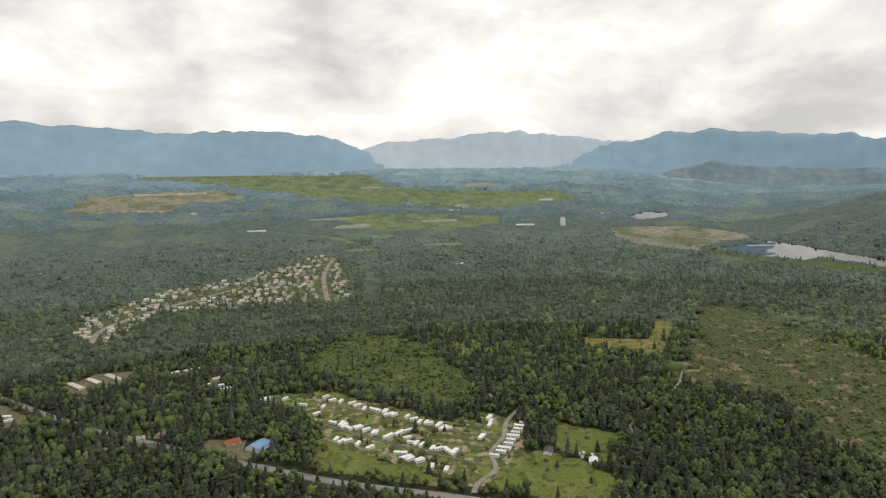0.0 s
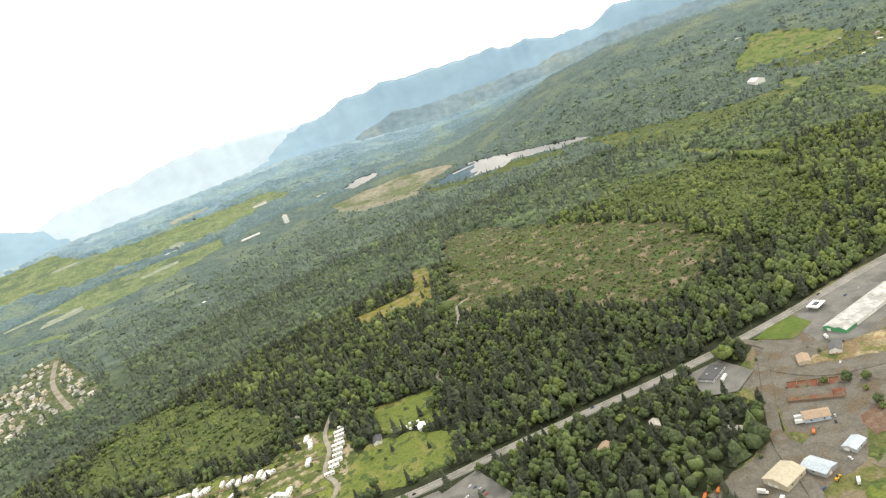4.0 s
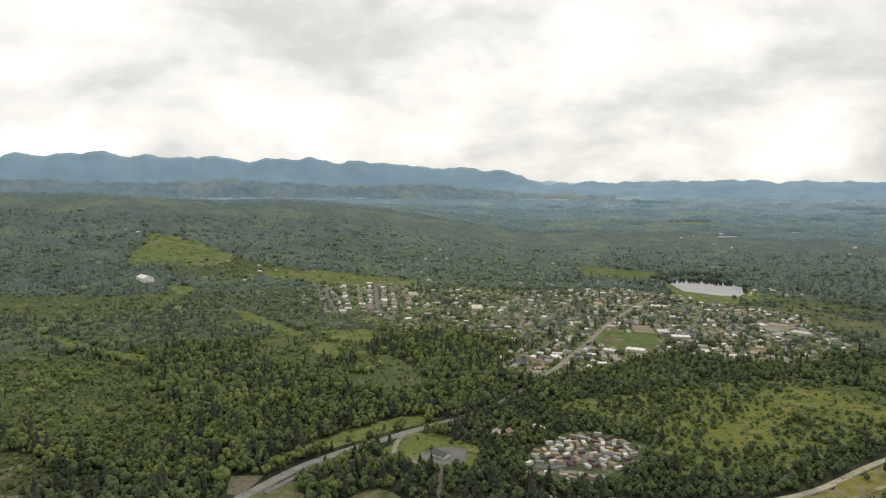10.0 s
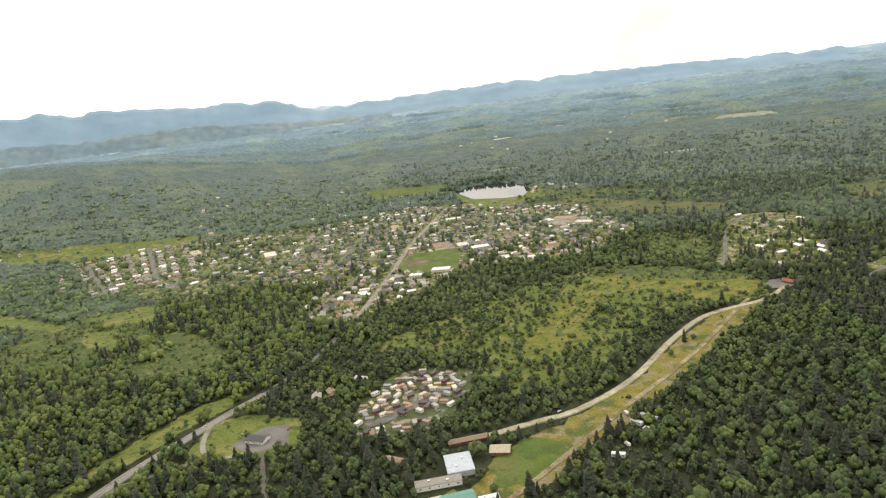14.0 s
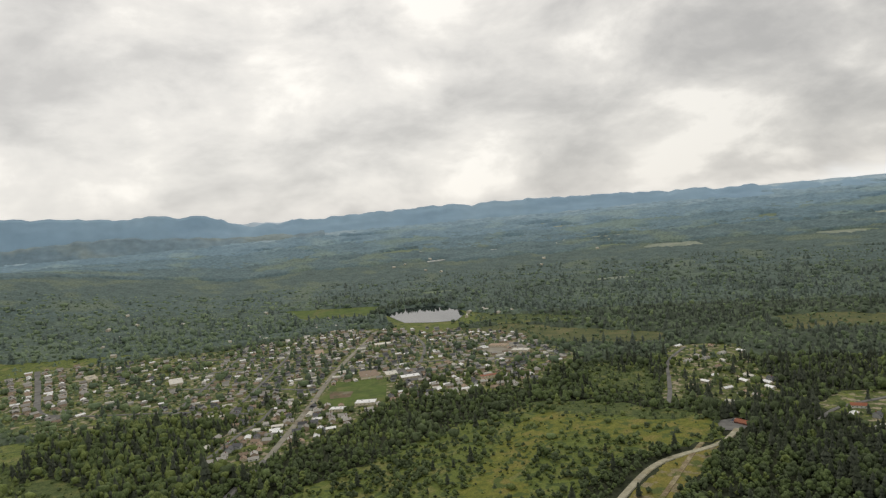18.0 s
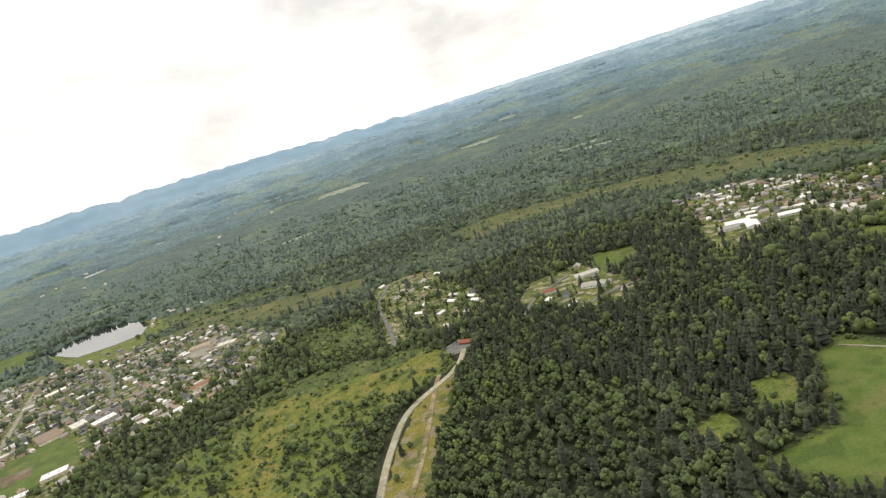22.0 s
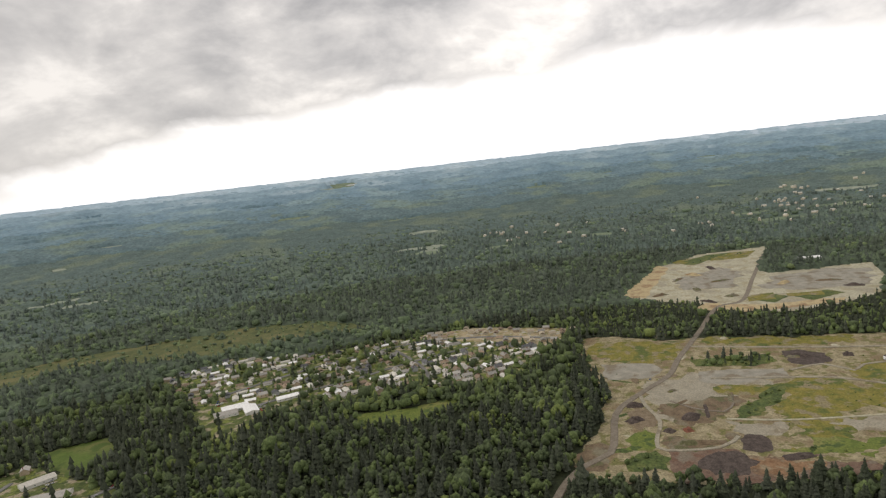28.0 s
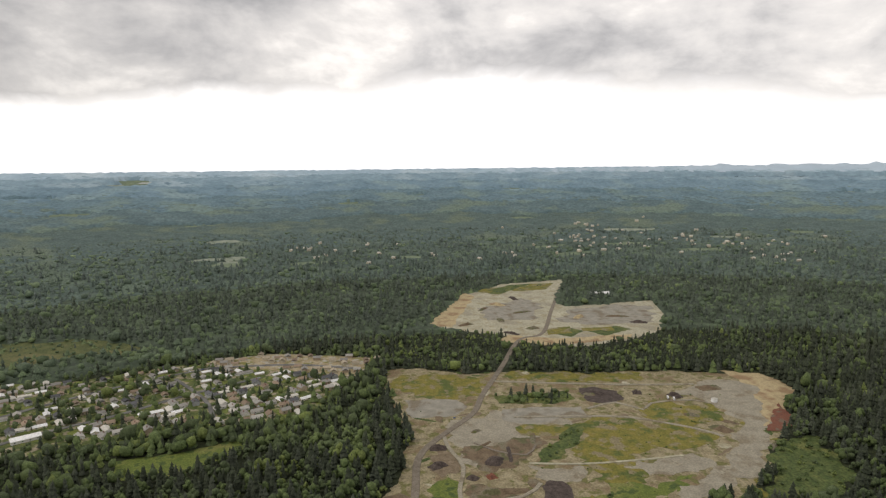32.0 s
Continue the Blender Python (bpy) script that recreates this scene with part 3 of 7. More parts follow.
# south side: ridge meadows, town, pond
patch("meadow", "pale meadow below the white barn", [(-2096, 1165), (-1776, 1280), (-1566, 1453), (-1450, 1670), (-1351, 1428), (-1400, 1200), (-1467, 1129), (-1748, 1088)], BRUSH, trees=0.6, tall=0.5, wobble=18)
patch("plantation", "young plantation in even light green rows", [(-1260, 604), (-1438, 778), (-1315, 850), (-1201, 921), (-967, 878), (-681, 687), (-620, 600), (-640, 540), (-730, 530), (-855, 540), (-1055, 580)], BRUSH, up=0.2, trees=1.0, tall=0.5, wobble=16)
patch("regrowth", "bright green regrowth on the slope below the houses", [(-892, 1141), (-811, 1323), (-656, 1306), (-578, 1120), (-661, 978), (-785, 996)], BRUSH, up=0.2, trees=0.8, tall=0.5, wobble=16)
patch("regrowth", "light green regrowth on the shoulder of the hill", [(-1984, 1195), (-1663, 1401), (-1425, 1300), (-1550, 1107), (-1804, 1116)], BRUSH, up=0.2, trees=0.7, tall=0.45, wobble=16)
patch("meadow", "light strip of grass along the ridge", [(-1194, 1446), (-857, 1263), (-833, 1197), (-1047, 1348)], GRASS, trees=0.1, tall=0.3)
patch("meadow", "bright regrowth on the ridge", [(-1100, 1300), (-900, 1230), (-780, 1120), (-700, 1000), (-620, 1010), (-690, 1120), (-800, 1240), (-1000, 1380)], BRUSH, trees=0.6, tall=0.4)
patch("meadow", "light regrowth below the ridge", [(-600, 1090), (-480, 1010), (-400, 900), (-360, 900), (-420, 1030), (-540, 1130)], BRUSH, trees=0.6, tall=0.4)
patch("meadow", "light grass patch below the houses", [(-789, 1279), (-684, 1344), (-640, 1252), (-704, 1200)], GRASS, trees=0.08)
patch("town_land", "gardens and drives of the town", [(-1205, 1930), (-946, 2021), (-430, 2065), (-164, 2206), (160, 2080), (340, 1900), (420, 1500), (245, 1323), (-11, 1320), (-87, 1199), (-226, 1060), (-310, 1080), (-290, 1311), (-469, 1379), (-618, 1326), (-831, 1454)], YARD_LAND, trees=0.58, tall=0.72)
patch("shore", "short grass on the near shore of the pond", [(-30, 2350), (20, 2060), (140, 2010), (270, 2100), (270, 2280), (150, 2420)], GRASS, up=0.5, trees=0.06, tall=0.4)
patch("pond", "round pond mirroring the bright sky", [(-20, 2365), (41, 2450), (160, 2440), (225, 2360), (240, 2250), (200, 2150), (130, 2160), (40, 2200)], WATER, up=1.4, wobble=3, category="pond")
patch("meadow", "light green meadow beside the pond", [(-398, 2604), (-39, 2541), (-75, 2365), (-311, 2408)], LAWN, trees=0.0)
patch("meadow", "rough grass round the pond", [(240, 2290), (560, 2030), (520, 1940), (230, 2080), (150, 2110), (260, 2190)], BRUSH, trees=0.55, tall=0.45, wobble=16)
patch("playing_field", "bright green school playing field", [(-156, 1390), (-134, 1528), (-20, 1528), (-22, 1335), (-123, 1330)], LAWN, up=0.8, wobble=0, category="field")
patch("infield", "bare baseball infield on the playing field", [(-136, 1452), (-88, 1436), (-92, 1394), (-132, 1396)], SOIL, up=1.1, wobble=3, category="field")
patch("wet_meadow", "lush brushy meadow with scattered bushes", [(-183, 921), (-75, 1009), (49, 1108), (220, 1222), (310, 1128), (471, 1061), (451, 960), (373, 945), (300, 940), (220, 860), (150, 770), (90, 720), (30, 700), (-9, 850), (-67, 870)], GRASS, trees=0.72, tall=0.66, wobble=14)
patch("meadow", "yellow-green open grass in the brushy meadow", [(190, 1107), (243, 1153), (321, 1098), (468, 1044), (433, 976), (353, 955), (298, 1017), (246, 1062)], MEADOW, up=0.5, trees=0.12, tall=0.4, wobble=12)
patch("meadow", "green open grass in the brushy meadow", [(192, 1120), (250, 1162), (310, 1118), (281, 1044), (213, 1026), (134, 913), (90, 820), (60, 800), (77, 898), (119, 986)], MEADOW, up=0.5, trees=0.5, tall=0.4, wobble=14)
patch("meadow", "light grass among bushes", [(63, 894), (113, 918), (154, 894), (143, 850), (72, 849)], MEADOW, up=0.52, trees=0.15, tall=0.35, wobble=9)
patch("court_ground", "bare lots of a crowded mobile home court", [(-150, 640), (-155, 720), (-130, 790), (-99, 823), (-6, 804), (-25, 722), (-56, 668), (-107, 634)], DRIVE_LAND, trees=0.3, tall=0.5, wobble=9)
patch("railway_verge", "dry grass between the gravel road and the track", [(20, 600), (102, 652), (180, 720), (262, 824), (336, 900), (440, 950), (400, 900), (300, 795), (230, 715), (160, 645), (85, 570), (25, 508), (-40, 450), (-60, 480)], DRY, trees=0.02)
patch("lawn", "green pasture beside the gravel track", [(-7, 567), (33, 614), (71, 597), (58, 561), (30, 532), (-1, 529)], LAWN, up=0.5, trees=0.0)
# the yard along the highway
patch("yard", "rough grass land round the works", [(-452, 262), (-454, 380), (-432, 520), (-395, 545), (-330, 470), (-230, 400), (-120, 360), (-60, 300), (-40, 200), (-60, 80), (-170, 40), (-225, 10), (-292, 10), (-297, 60), (-300, 112), (-330, 135), (-395, 130), (-415, 190)], ROUGH, up=0.15, wobble=5, trees=0.1, tall=0.16)
patch("works_yard", "grey gravel yard of the works", [(-451, 262), (-450, 400), (-440, 450), (-416, 488), (-353, 484), (-345, 400), (-338, 280), (-300, 272), (-262, 262), (-215, 240), (-225, 200), (-262, 180), (-245, 142), (-225, 112), (-228, 60), (-235, 14), (-290, 10), (-294, 66), (-299, 114), (-332, 140), (-385, 150), (-400, 190), (-425, 215), (-430, 245)], YARD_GRAVEL, up=0.25, wobble=4, trees=0.05, tall=0.12)
patch("paved_yard", "grey asphalt round the long hall", [(-432, 296), (-439, 440), (-412, 480), (-358, 470), (-350, 380), (-345, 275), (-370, 252), (-410, 268)], ASPHALT, up=0.3, wobble=3)
patch("soil_field", "reddish bare soil behind the hall", [(-307, 358), (-274, 383), (-224, 365), (-219, 332), (-273, 311), (-311, 303), (-320, 336)], RED_SOIL, up=0.35, wobble=9)
patch("grass_field", "green grass field behind the hall", [(-339, 430), (-274, 445), (-201, 407), (-203, 389), (-233, 372), (-324, 396)], ROUGH, up=0.35, wobble=9)
patch("gravel_lot", "grey gravel lot above the works road", [(-207, 402), (-158, 416), (-132, 338), (-200, 334), (-228, 338)], YARD_GRAVEL, up=0.36, wobble=7)
patch("cinder_field", "spread of red cinder beside the works road", [(-189, 323), (-128, 323), (-105, 292), (-172, 294)], RED_SOIL, up=0.4, wobble=7)
patch("grass_field", "green grass slope below the works road", [(-243, 275), (-219, 311), (-189, 313), (-179, 274), (-183, 219), (-212, 216)], ROUGH, up=0.37, wobble=7, trees=0.1, tall=0.14)
patch("grass_field", "yellow-green grass above the gravel slope", [(-171, 269), (-54, 273), (-34, 232), (-152, 232)], ROUGH, up=0.37, wobble=8, trees=0.12, tall=0.14)
patch("stock_yard", "dark grey gravel between the sheds", [(-286, 239), (-257, 261), (-221, 237), (-224, 216), (-266, 212)], ASPHALT, up=0.4, wobble=5)
patch("gravel_slope", "pale gravel slope below the works", [(-221, 112), (-217, 150), (-208, 200), (-193, 235), (-150, 232), (-94, 212), (-50, 200), (-40, 117), (-100, 75), (-165, 85), (-195, 105)], SLOPE, up=0.42, wobble=9, trees=0.06, tall=0.12)
patch("weed_strip", "strip of weeds along the gravel slope", [(-229, 118), (-227, 155), (-222, 195), (-210, 238), (-196, 240), (-205, 200), (-213, 150), (-218, 114)], BRUSH, up=0.47, wobble=6, trees=0.5, tall=0.16)
patch("grass_field", "yellow-green grass below the gravel slope", [(-203, 104), (-165, 84), (-100, 76), (-60, 82), (-100, 40), (-170, 50), (-205, 80)], GRASS, up=0.47, wobble=9, trees=0.12, tall=0.14)
for pts in ([(-120, 190), (-95, 196), (-80, 185), (-110, 178)], [(-90, 150), (-60, 160), (-55, 148), (-85, 138)], [(-140, 130), (-115, 140), (-110, 128)], [(-360, 232), (-340, 238), (-335, 225)], [(-300, 110), (-280, 118), (-276, 104)]):
    patch("weed_patch", "weedy patch on bare gravel", pts, ROUGH, up=0.45, wobble=7, trees=0.15, tall=0.12)
patch("soil_field", "broad brown soil behind the hall", [(-297, 299), (-315, 338), (-293, 368), (-255, 392), (-236, 340), (-250, 306), (-272, 278)], RED_SOIL, up=0.46, wobble=8)
patch("soil_field", "trampled brown soil below the works road", [(-264, 160), (-264, 196), (-241, 224), (-227, 206), (-226, 160), (-240, 143)], RED_SOIL, up=0.46, wobble=8)
patch("paved_yard", "dark asphalt forecourt between highway and hall", [(-408, 250), (-436, 300), (-434, 372), (-424, 430), (-410, 484), (-373, 476), (-372, 405), (-392, 392), (-402, 330), (-393, 280)], ASPHALT, up=0.48, wobble=3)
patch("concrete_pad", "pale concrete pad before the bunker", [(-310, 214), (-306, 258), (-283, 253), (-245, 258), (-240, 236), (-262, 222), (-286, 214)], YARD_GRAVEL, up=0.48, wobble=2)
patch("sand_lane", "sandy lane past the end of the hall", [(-352, 258), (-330, 300), (-300, 300), (-283, 278), (-318, 250), (-352, 208), (-360, 212)], WORKS, up=0.44, wobble=6)
patch("lawn", "trimmed lawn at the yard's entrance", [(-440, 230), (-442, 292), (-408, 287), (-400, 248)], LAWN, up=0.6, wobble=2)
patch("verge", "light grass and young trees beside the highway", [(-446, 556), (-435, 616), (-386, 680), (-355, 730), (-310, 800), (-340, 810), (-400, 740), (-443, 657), (-465, 593)], GRASS, up=0.3, trees=0.2, tall=0.3, wobble=9)
patch("boat_meadow", "light grass round parked trailers by the works road", [(-152, 404), (-142, 428), (-105, 434), (-88, 462), (-64, 520), (-40, 536), (-20, 500), (-16, 440), (-25, 385), (-90, 376), (-135, 366)], MEADOW, up=0.32, wobble=7, trees=0.1, tall=0.2)
patch("verge", "light grass below the works road", [(-205, 441), (-176, 446), (-150, 400), (-133, 372), (-160, 366), (-190, 408)], ROUGH, up=0.3, wobble=6, trees=0.05, tall=0.14)
patch("pull_out", "gravel pull-out beside the highway", [(-476, 529), (-440, 545), (-436, 488), (-452, 488)], GRAVEL, up=0.5, wobble=2)
patch("hay_field", "pale hay field hemmed by trees", [(-332, 504), (-298, 562), (-245, 540), (-220, 464), (-261, 470), (-304, 492)], ROUGH, trees=0.0)
patch("lawn", "green lawn round a turning place", [(-345, 735), (-335, 640), (-270, 630), (-212, 645), (-220, 718), (-290, 742)], GRASS, up=0.3, trees=0.12, tall=0.5, wobble=6)
patch("lot", "gravel turning place round a building", [(-292, 668), (-263, 704), (-235, 705), (-222, 656), (-260, 644)], ASPHALT, up=0.5, wobble=2)
# west side: pasture, gravel works, housing
patch("meadow", "hillside pasture above the white barn", [(-1792, 1686), (-1860, 1770), (-1901, 1850), (-1966, 2030), (-1820, 2073), (-1606, 2041), (-1574, 1957), (-1607, 1869), (-1723, 1821), (-1769, 1736)], PASTURE, up=0.5, trees=0.14, tall=0.5, wobble=22)
patch("farm_land", "gardens and hedges of the ridge farms", [(-1700, 1812), (-1610, 1862), (-1570, 1960), (-1598, 2028), (-1428, 2024), (-1271, 2030), (-1229, 1950), (-1370, 1930), (-1360, 1790), (-1516, 1750), (-1620, 1740), (-1715, 1745)], BRUSH, up=0.45, trees=0.62, tall=0.6, wobble=20)
patch("meadow", "light grass beside the white barn", [(-1554, 1590), (-1545, 1655), (-1443, 1640), (-1425, 1545)], PASTURE, up=0.5, trees=0.12, tall=0.4, wobble=12)
patch("meadow", "long light meadow on the ridge", [(-1479, 1915), (-1225, 2053), (-973, 2084), (-732, 2107), (-1020, 1907), (-1305, 1869)], GRASS, up=0.5, trees=0.12, tall=0.5, wobble=12)
patch("regrowth", "light green strip of regrowth down the slope", [(-1194, 1460), (-1101, 1428), (-803, 1238), (-827, 1214), (-1068, 1352)], GRASS, up=0.5, trees=0.15, tall=0.25, wobble=8)
patch("regrowth", "light green opening on the slope", [(-848, 1112), (-858, 1163), (-811, 1199), (-774, 1100)], BRUSH, up=0.5, trees=0.4, tall=0.3, wobble=10)
patch("regrowth", "light green opening below the houses", [(-736, 1297), (-681, 1338), (-616, 1208), (-684, 1222)], GRASS, up=0.5, trees=0.15, tall=0.3, wobble=10)
patch("regrowth", "light green opening below the houses", [(-752, 1187), (-675, 1176), (-622, 1056), (-689, 1085)], GRASS, up=0.5, trees=0.25, tall=0.3, wobble=10)
patch("regrowth", "light strip of low growth along the slope", [(-1442, 1035), (-1276, 1014), (-1122, 962), (-975, 946), (-962, 903), (-1123, 924), (-1326, 976)], GRASS, up=0.5, trees=0.25, tall=0.28, wobble=8)
patch("regrowth", "light low growth above the highway", [(-541, 930), (-494, 1085), (-420, 1011), (-394, 911), (-451, 875)], BRUSH, up=0.5, trees=0.6, tall=0.35, wobble=16)
patch("brush_land", "light brushy land east of the town", [(187, 1974), (340, 2022), (537, 1819), (670, 1689), (623, 1569), (463, 1634), (330, 1800)], MARSH, up=0.5, trees=0.4, tall=0.4, wobble=16)
patch("brush_land", "light brush between the town and the hamlet", [(404, 1486), (507, 1374), (445, 1186), (354, 1280)], BRUSH, up=0.5, trees=0.85, tall=0.5, wobble=8)
patch("brush_land", "light brush above the yellow meadow", [(220, 1224), (320, 1203), (387, 1146), (458, 1069), (400, 1060), (300, 1130)], BRUSH, up=0.5, trees=0.6, tall=0.4, wobble=14)
patch("glade", "bright green glade in the dark woods", [(538, 566), (564, 547), (542, 516), (506, 515), (504, 545)], GRASS, up=0.5, trees=0.2, tall=0.3, wobble=8)
patch("glade", "bright green glade in the dark woods", [(448, 570), (485, 560), (455, 520), (430, 540)], GRASS, up=0.5, trees=0.3, tall=0.3, wobble=8)
patch("wood_edge", "fringe of light bushes round the pasture", [(655, 545), (650, 395), (600, 332), (440, 330), (415, 500), (503, 475), (575, 530)], BRUSH, up=0.12, trees=0.9, tall=0.42, wobble=7)
patch("pasture", "wide bright pasture in the dark woods", [(612, 537), (641, 531), (655, 460), (668, 390), (604, 384), (540, 386), (480, 376), (440, 384), (425, 491), (503, 459), (558, 503)], LAWN, wobble=5, trees=0.0)
patch("marsh_meadow", "long marshy meadow along the woods", [(912, 1540), (973, 1736), (1146, 1700), (1338, 1480), (1520, 1199), (1567, 983), (1461, 754), (1417, 940), (1290, 1100), (1269, 1228), (1241, 1420)], MARSH, trees=0.4, tall=0.4, wobble=16)
patch("housing_land", "gardens of a settlement in the woods", [(1155, 1127), (1274, 1052), (1289, 855), (1373, 724), (1431, 569), (1390, 368), (1227, 423), (1094, 457), (1080, 609), (1032, 682), (979, 789), (1012, 958)], YARD_LAND, trees=0.5, tall=0.7)
patch("new_lots", "bare earth lots of new houses", [(1370, 700), (1433, 581), (1395, 362), (1290, 405), (1330, 560)], LOTS, up=0.5, trees=0.0)
patch("meadow", "green field by the settlement", [(976, 660), (998, 584), (1040, 521), (996, 511), (937, 565), (926, 624)], GRASS, trees=0.03)
patch("school_ground", "paved court and grass of the school", [(990, 940), (1045, 882), (995, 800), (932, 795), (883, 831)], YARD_LAND, up=0.5, trees=0.03)
patch("hamlet_land", "gardens along a wooded lane", [(715, 1093), (807, 1067), (769, 929), (745, 850), (660, 842), (640, 930), (640, 1050)], YARD_LAND, trees=0.25, tall=0.8)
patch("lawn", "small bright lawn among trees", [(844, 1082), (901, 1010), (839, 954), (777, 969)], LAWN, trees=0.0)
patch("hamlet_land", "gardens and sheds among trees", [(600, 1525), (696, 1516), (749, 1481), (654, 1161), (584, 1071), (460, 1124), (442, 1167), (546, 1377)], YARD_LAND, trees=0.4, tall=0.7)
patch("gravel_pit", "pale terraced floor of a gravel pit", [(1630, 281), (2003, 173), (2140, 68), (2200, -130), (1882, -40), (1820, -54), (1880, -290), (1700, -262), (1552, -191), (1495, -123), (1450, -1), (1475, 68), (1520, 110), (1575, 190)], PALE_GRAVEL, wobble=9)
patch("works_land", "bare tan gravel ground of old workings", [(1317, 357), (1328, 303), (1300, 240), (1292, 207), (1302, 172), (1277, 57), (1288, -77), (1283, -187), (1262, -258), (1190, -275), (1099, -215), (1003, -150), (910, -95), (860, -50), (838, 10), (822, 60), (800, 130), (785, 240), (800, 330), (860, 330), (935, 312), (1044, 306), (1142, 332), (1251, 352)], WORKS, up=0.2, wobble=10, trees=0.16, tall=0.12)
patch("works_grass", "yellow grass at the woods' edge", [(1268, 340), (1290, 274), (1281, 180), (1210, 200), (1175, 228), (1180, 301), (1205, 324)], DRY, up=0.4, wobble=19, trees=0.12, tall=0.12)
patch("works_grass", "yellow grass along the woods beyond the pads", [(1292, 165), (1296, 60), (1282, -70), (1246, -66), (1238, 40), (1256, 150)], DRY, up=0.4, wobble=16, trees=0.15, tall=0.14)
patch("works_pad", "levelled grey gravel pad by the haul road", [(1170, 318), (1167, 241), (1137, 226), (1104, 244), (1098, 305)], CONCRETE, up=0.46, wobble=6)
patch("works_pad", "levelled grey gravel pad", [(1125, 178), (1130, 64), (1088, 62), (1068, 146), (1084, 181)], CONCRETE, up=0.46, wobble=6)
patch("works_scrub", "row of bushes between two pads", [(1180, 185), (1200, 73), (1162, 64), (1142, 100), (1148, 179)], BRUSH, up=0.44, wobble=6, trees=0.95, tall=0.5)
patch("works_pad", "dark earth pad in the workings", [(1210, 49), (1216, 26), (1194, -6), (1154, -4), (1142, 36), (1163, 51)], DARK_SOIL, up=0.46, wobble=10)
patch("works_grass", "wide field of yellow-green grass in the workings", [(1076, 68), (1084, 4), (1034, -83), (998, -71), (982, -41), (970, 25), (941, 67), (938, 108), (970, 110), (1018, 85)], DRY, up=0.4, wobble=19, trees=0.12, tall=0.12)
patch("works_scrub", "green scrub between the tracks", [(1062, 80), (1020, 90), (961, 125), (944, 160), (977, 150), (1012, 118), (1049, 100)], BRUSH, up=0.43, wobble=9, trees=0.6, tall=0.22)
patch("works_grass", "strip of yellow-green grass above the heaps", [(1059, 167), (1069, 77), (1044, 83), (1026, 124), (1032, 163)], DRY, up=0.42, wobble=12, trees=0.2, tall=0.14)
patch("works_grass", "dry grass inside a loop of the track", [(1127, -29), (1154, -67), (1129, -131), (1084, -119), (1059, -78), (1071, -23), (1093, -10)], DRY, up=0.4, wobble=19, trees=0.2, tall=0.14)
patch("works_grass", "brown and yellow grass on the lower terrace", [(936, 96), (953, 31), (920, 20), (890, 60), (900, 108)], DRY, up=0.4, wobble=19, trees=0.12, tall=0.12)
patch("works_grass", "green grass on the lower terrace", [(861, 125), (895, 68), (914, -13), (880, 2), (856, 62), (846, 111)], GRASS, up=0.42, wobble=19, trees=0.3, tall=0.14)
patch("works_gravel", "grey gravel spread beside the field", [(935, 60), (968, -34), (940, -50), (918, -20), (914, 36)], FLOOR, up=0.45, wobble=13)
patch("works_gravel", "pale gravel strip in the workings", [(944, 168), (940, 104), (912, 108), (893, 151), (914, 164)], FLOOR, up=0.45, wobble=10)
patch("works_grass", "green grass by the haul road", [(891, 284), (920, 260), (905, 247), (878, 248), (862, 268), (865, 284)], GRASS, up=0.43, wobble=13, trees=0.3, tall=0.15)
patch("works_scrub", "green scrub at the lower corner", [(841, 282), (863, 252), (845, 236), (815, 240), (812, 281)], BRUSH, up=0.45, wobble=9, trees=0.6, tall=0.25)
patch("works_gravel", "pale grey gravel between the haul road and the pads", [(1098, 236), (1116, 174), (1077, 90), (1026, 140), (1012, 190), (985, 205), (960, 200), (940, 226), (962, 246), (1005, 250), (1045, 256)], FLOOR, up=0.4, wobble=18)
patch("works_soil", "brown trodden ground round the heaps", [(1000, 238), (1012, 192), (1024, 141), (972, 158), (937, 185), (933, 222), (967, 243)], SOIL, up=0.41, wobble=16)
patch("works_soil", "dark trodden soil by the haul road", [(975, 284), (992, 269), (967, 246), (930, 247), (917, 267), (936, 281)], DIRT, up=0.42, wobble=12)
patch("works_soil", "brown soil beside the haul road", [(900, 240), (892, 190), (868, 186), (862, 236)], SOIL, up=0.42, wobble=12)
patch("works_soil", "red-brown soil along the lower edge", [(860, 238), (868, 170), (852, 120), (838, 60), (828, 20), (808, 70), (792, 160), (790, 234), (815, 238)], RED_SOIL, up=0.41, wobble=16)
patch("works_soil", "rusty bare soil on the lower bank", [(851, 160), (857, 126), (838, 88), (815, 92), (802, 136), (812, 160)], RUST_SOIL, up=0.44, wobble=12)
patch("works_soil", "dark wet soil on the lower bank", [(850, 201), (863, 169), (838, 149), (808, 165), (806, 197), (823, 213)], DARK_SOIL, up=0.45, wobble=14)
patch("works_soil", "dark spread of spoil above the bank", [(893, 160), (904, 136), (878, 130), (858, 145), (866, 162)], DARK_SOIL, up=0.45, wobble=12)
patch("works_soil", "brown bank between haul road and woods", [(850, 340), (884, 312), (874, 298), (812, 306), (806, 334)], SOIL, up=0.42, wobble=9)
patch("works_gravel", "sandy strip above the lower bank", [(860, 141), (850, 88), (880, 18), (864, 20), (838, 86)], WORKS, up=0.46, wobble=10)
patch("works_gravel", "wide grey gravel way round the workings", [(1232, -150), (1232, -225), (1170, -240), (1090, -200), (1000, -142), (911, -88), (880, -40), (850, 20), (868, 24), (913, -32), (975, -84), (1041, -126), (1106, -138), (1150, -120), (1180, -90)], FLOOR, up=0.43, wobble=13)
patch("works_bank", "sandy bank at the edge of the workings", [(1288, -205), (1268, -262), (1190, -282), (1121, -228), (1060, -190), (1045, -158), (1120, -192), (1190, -225), (1240, -215)], SAND, up=0.5, wobble=7)
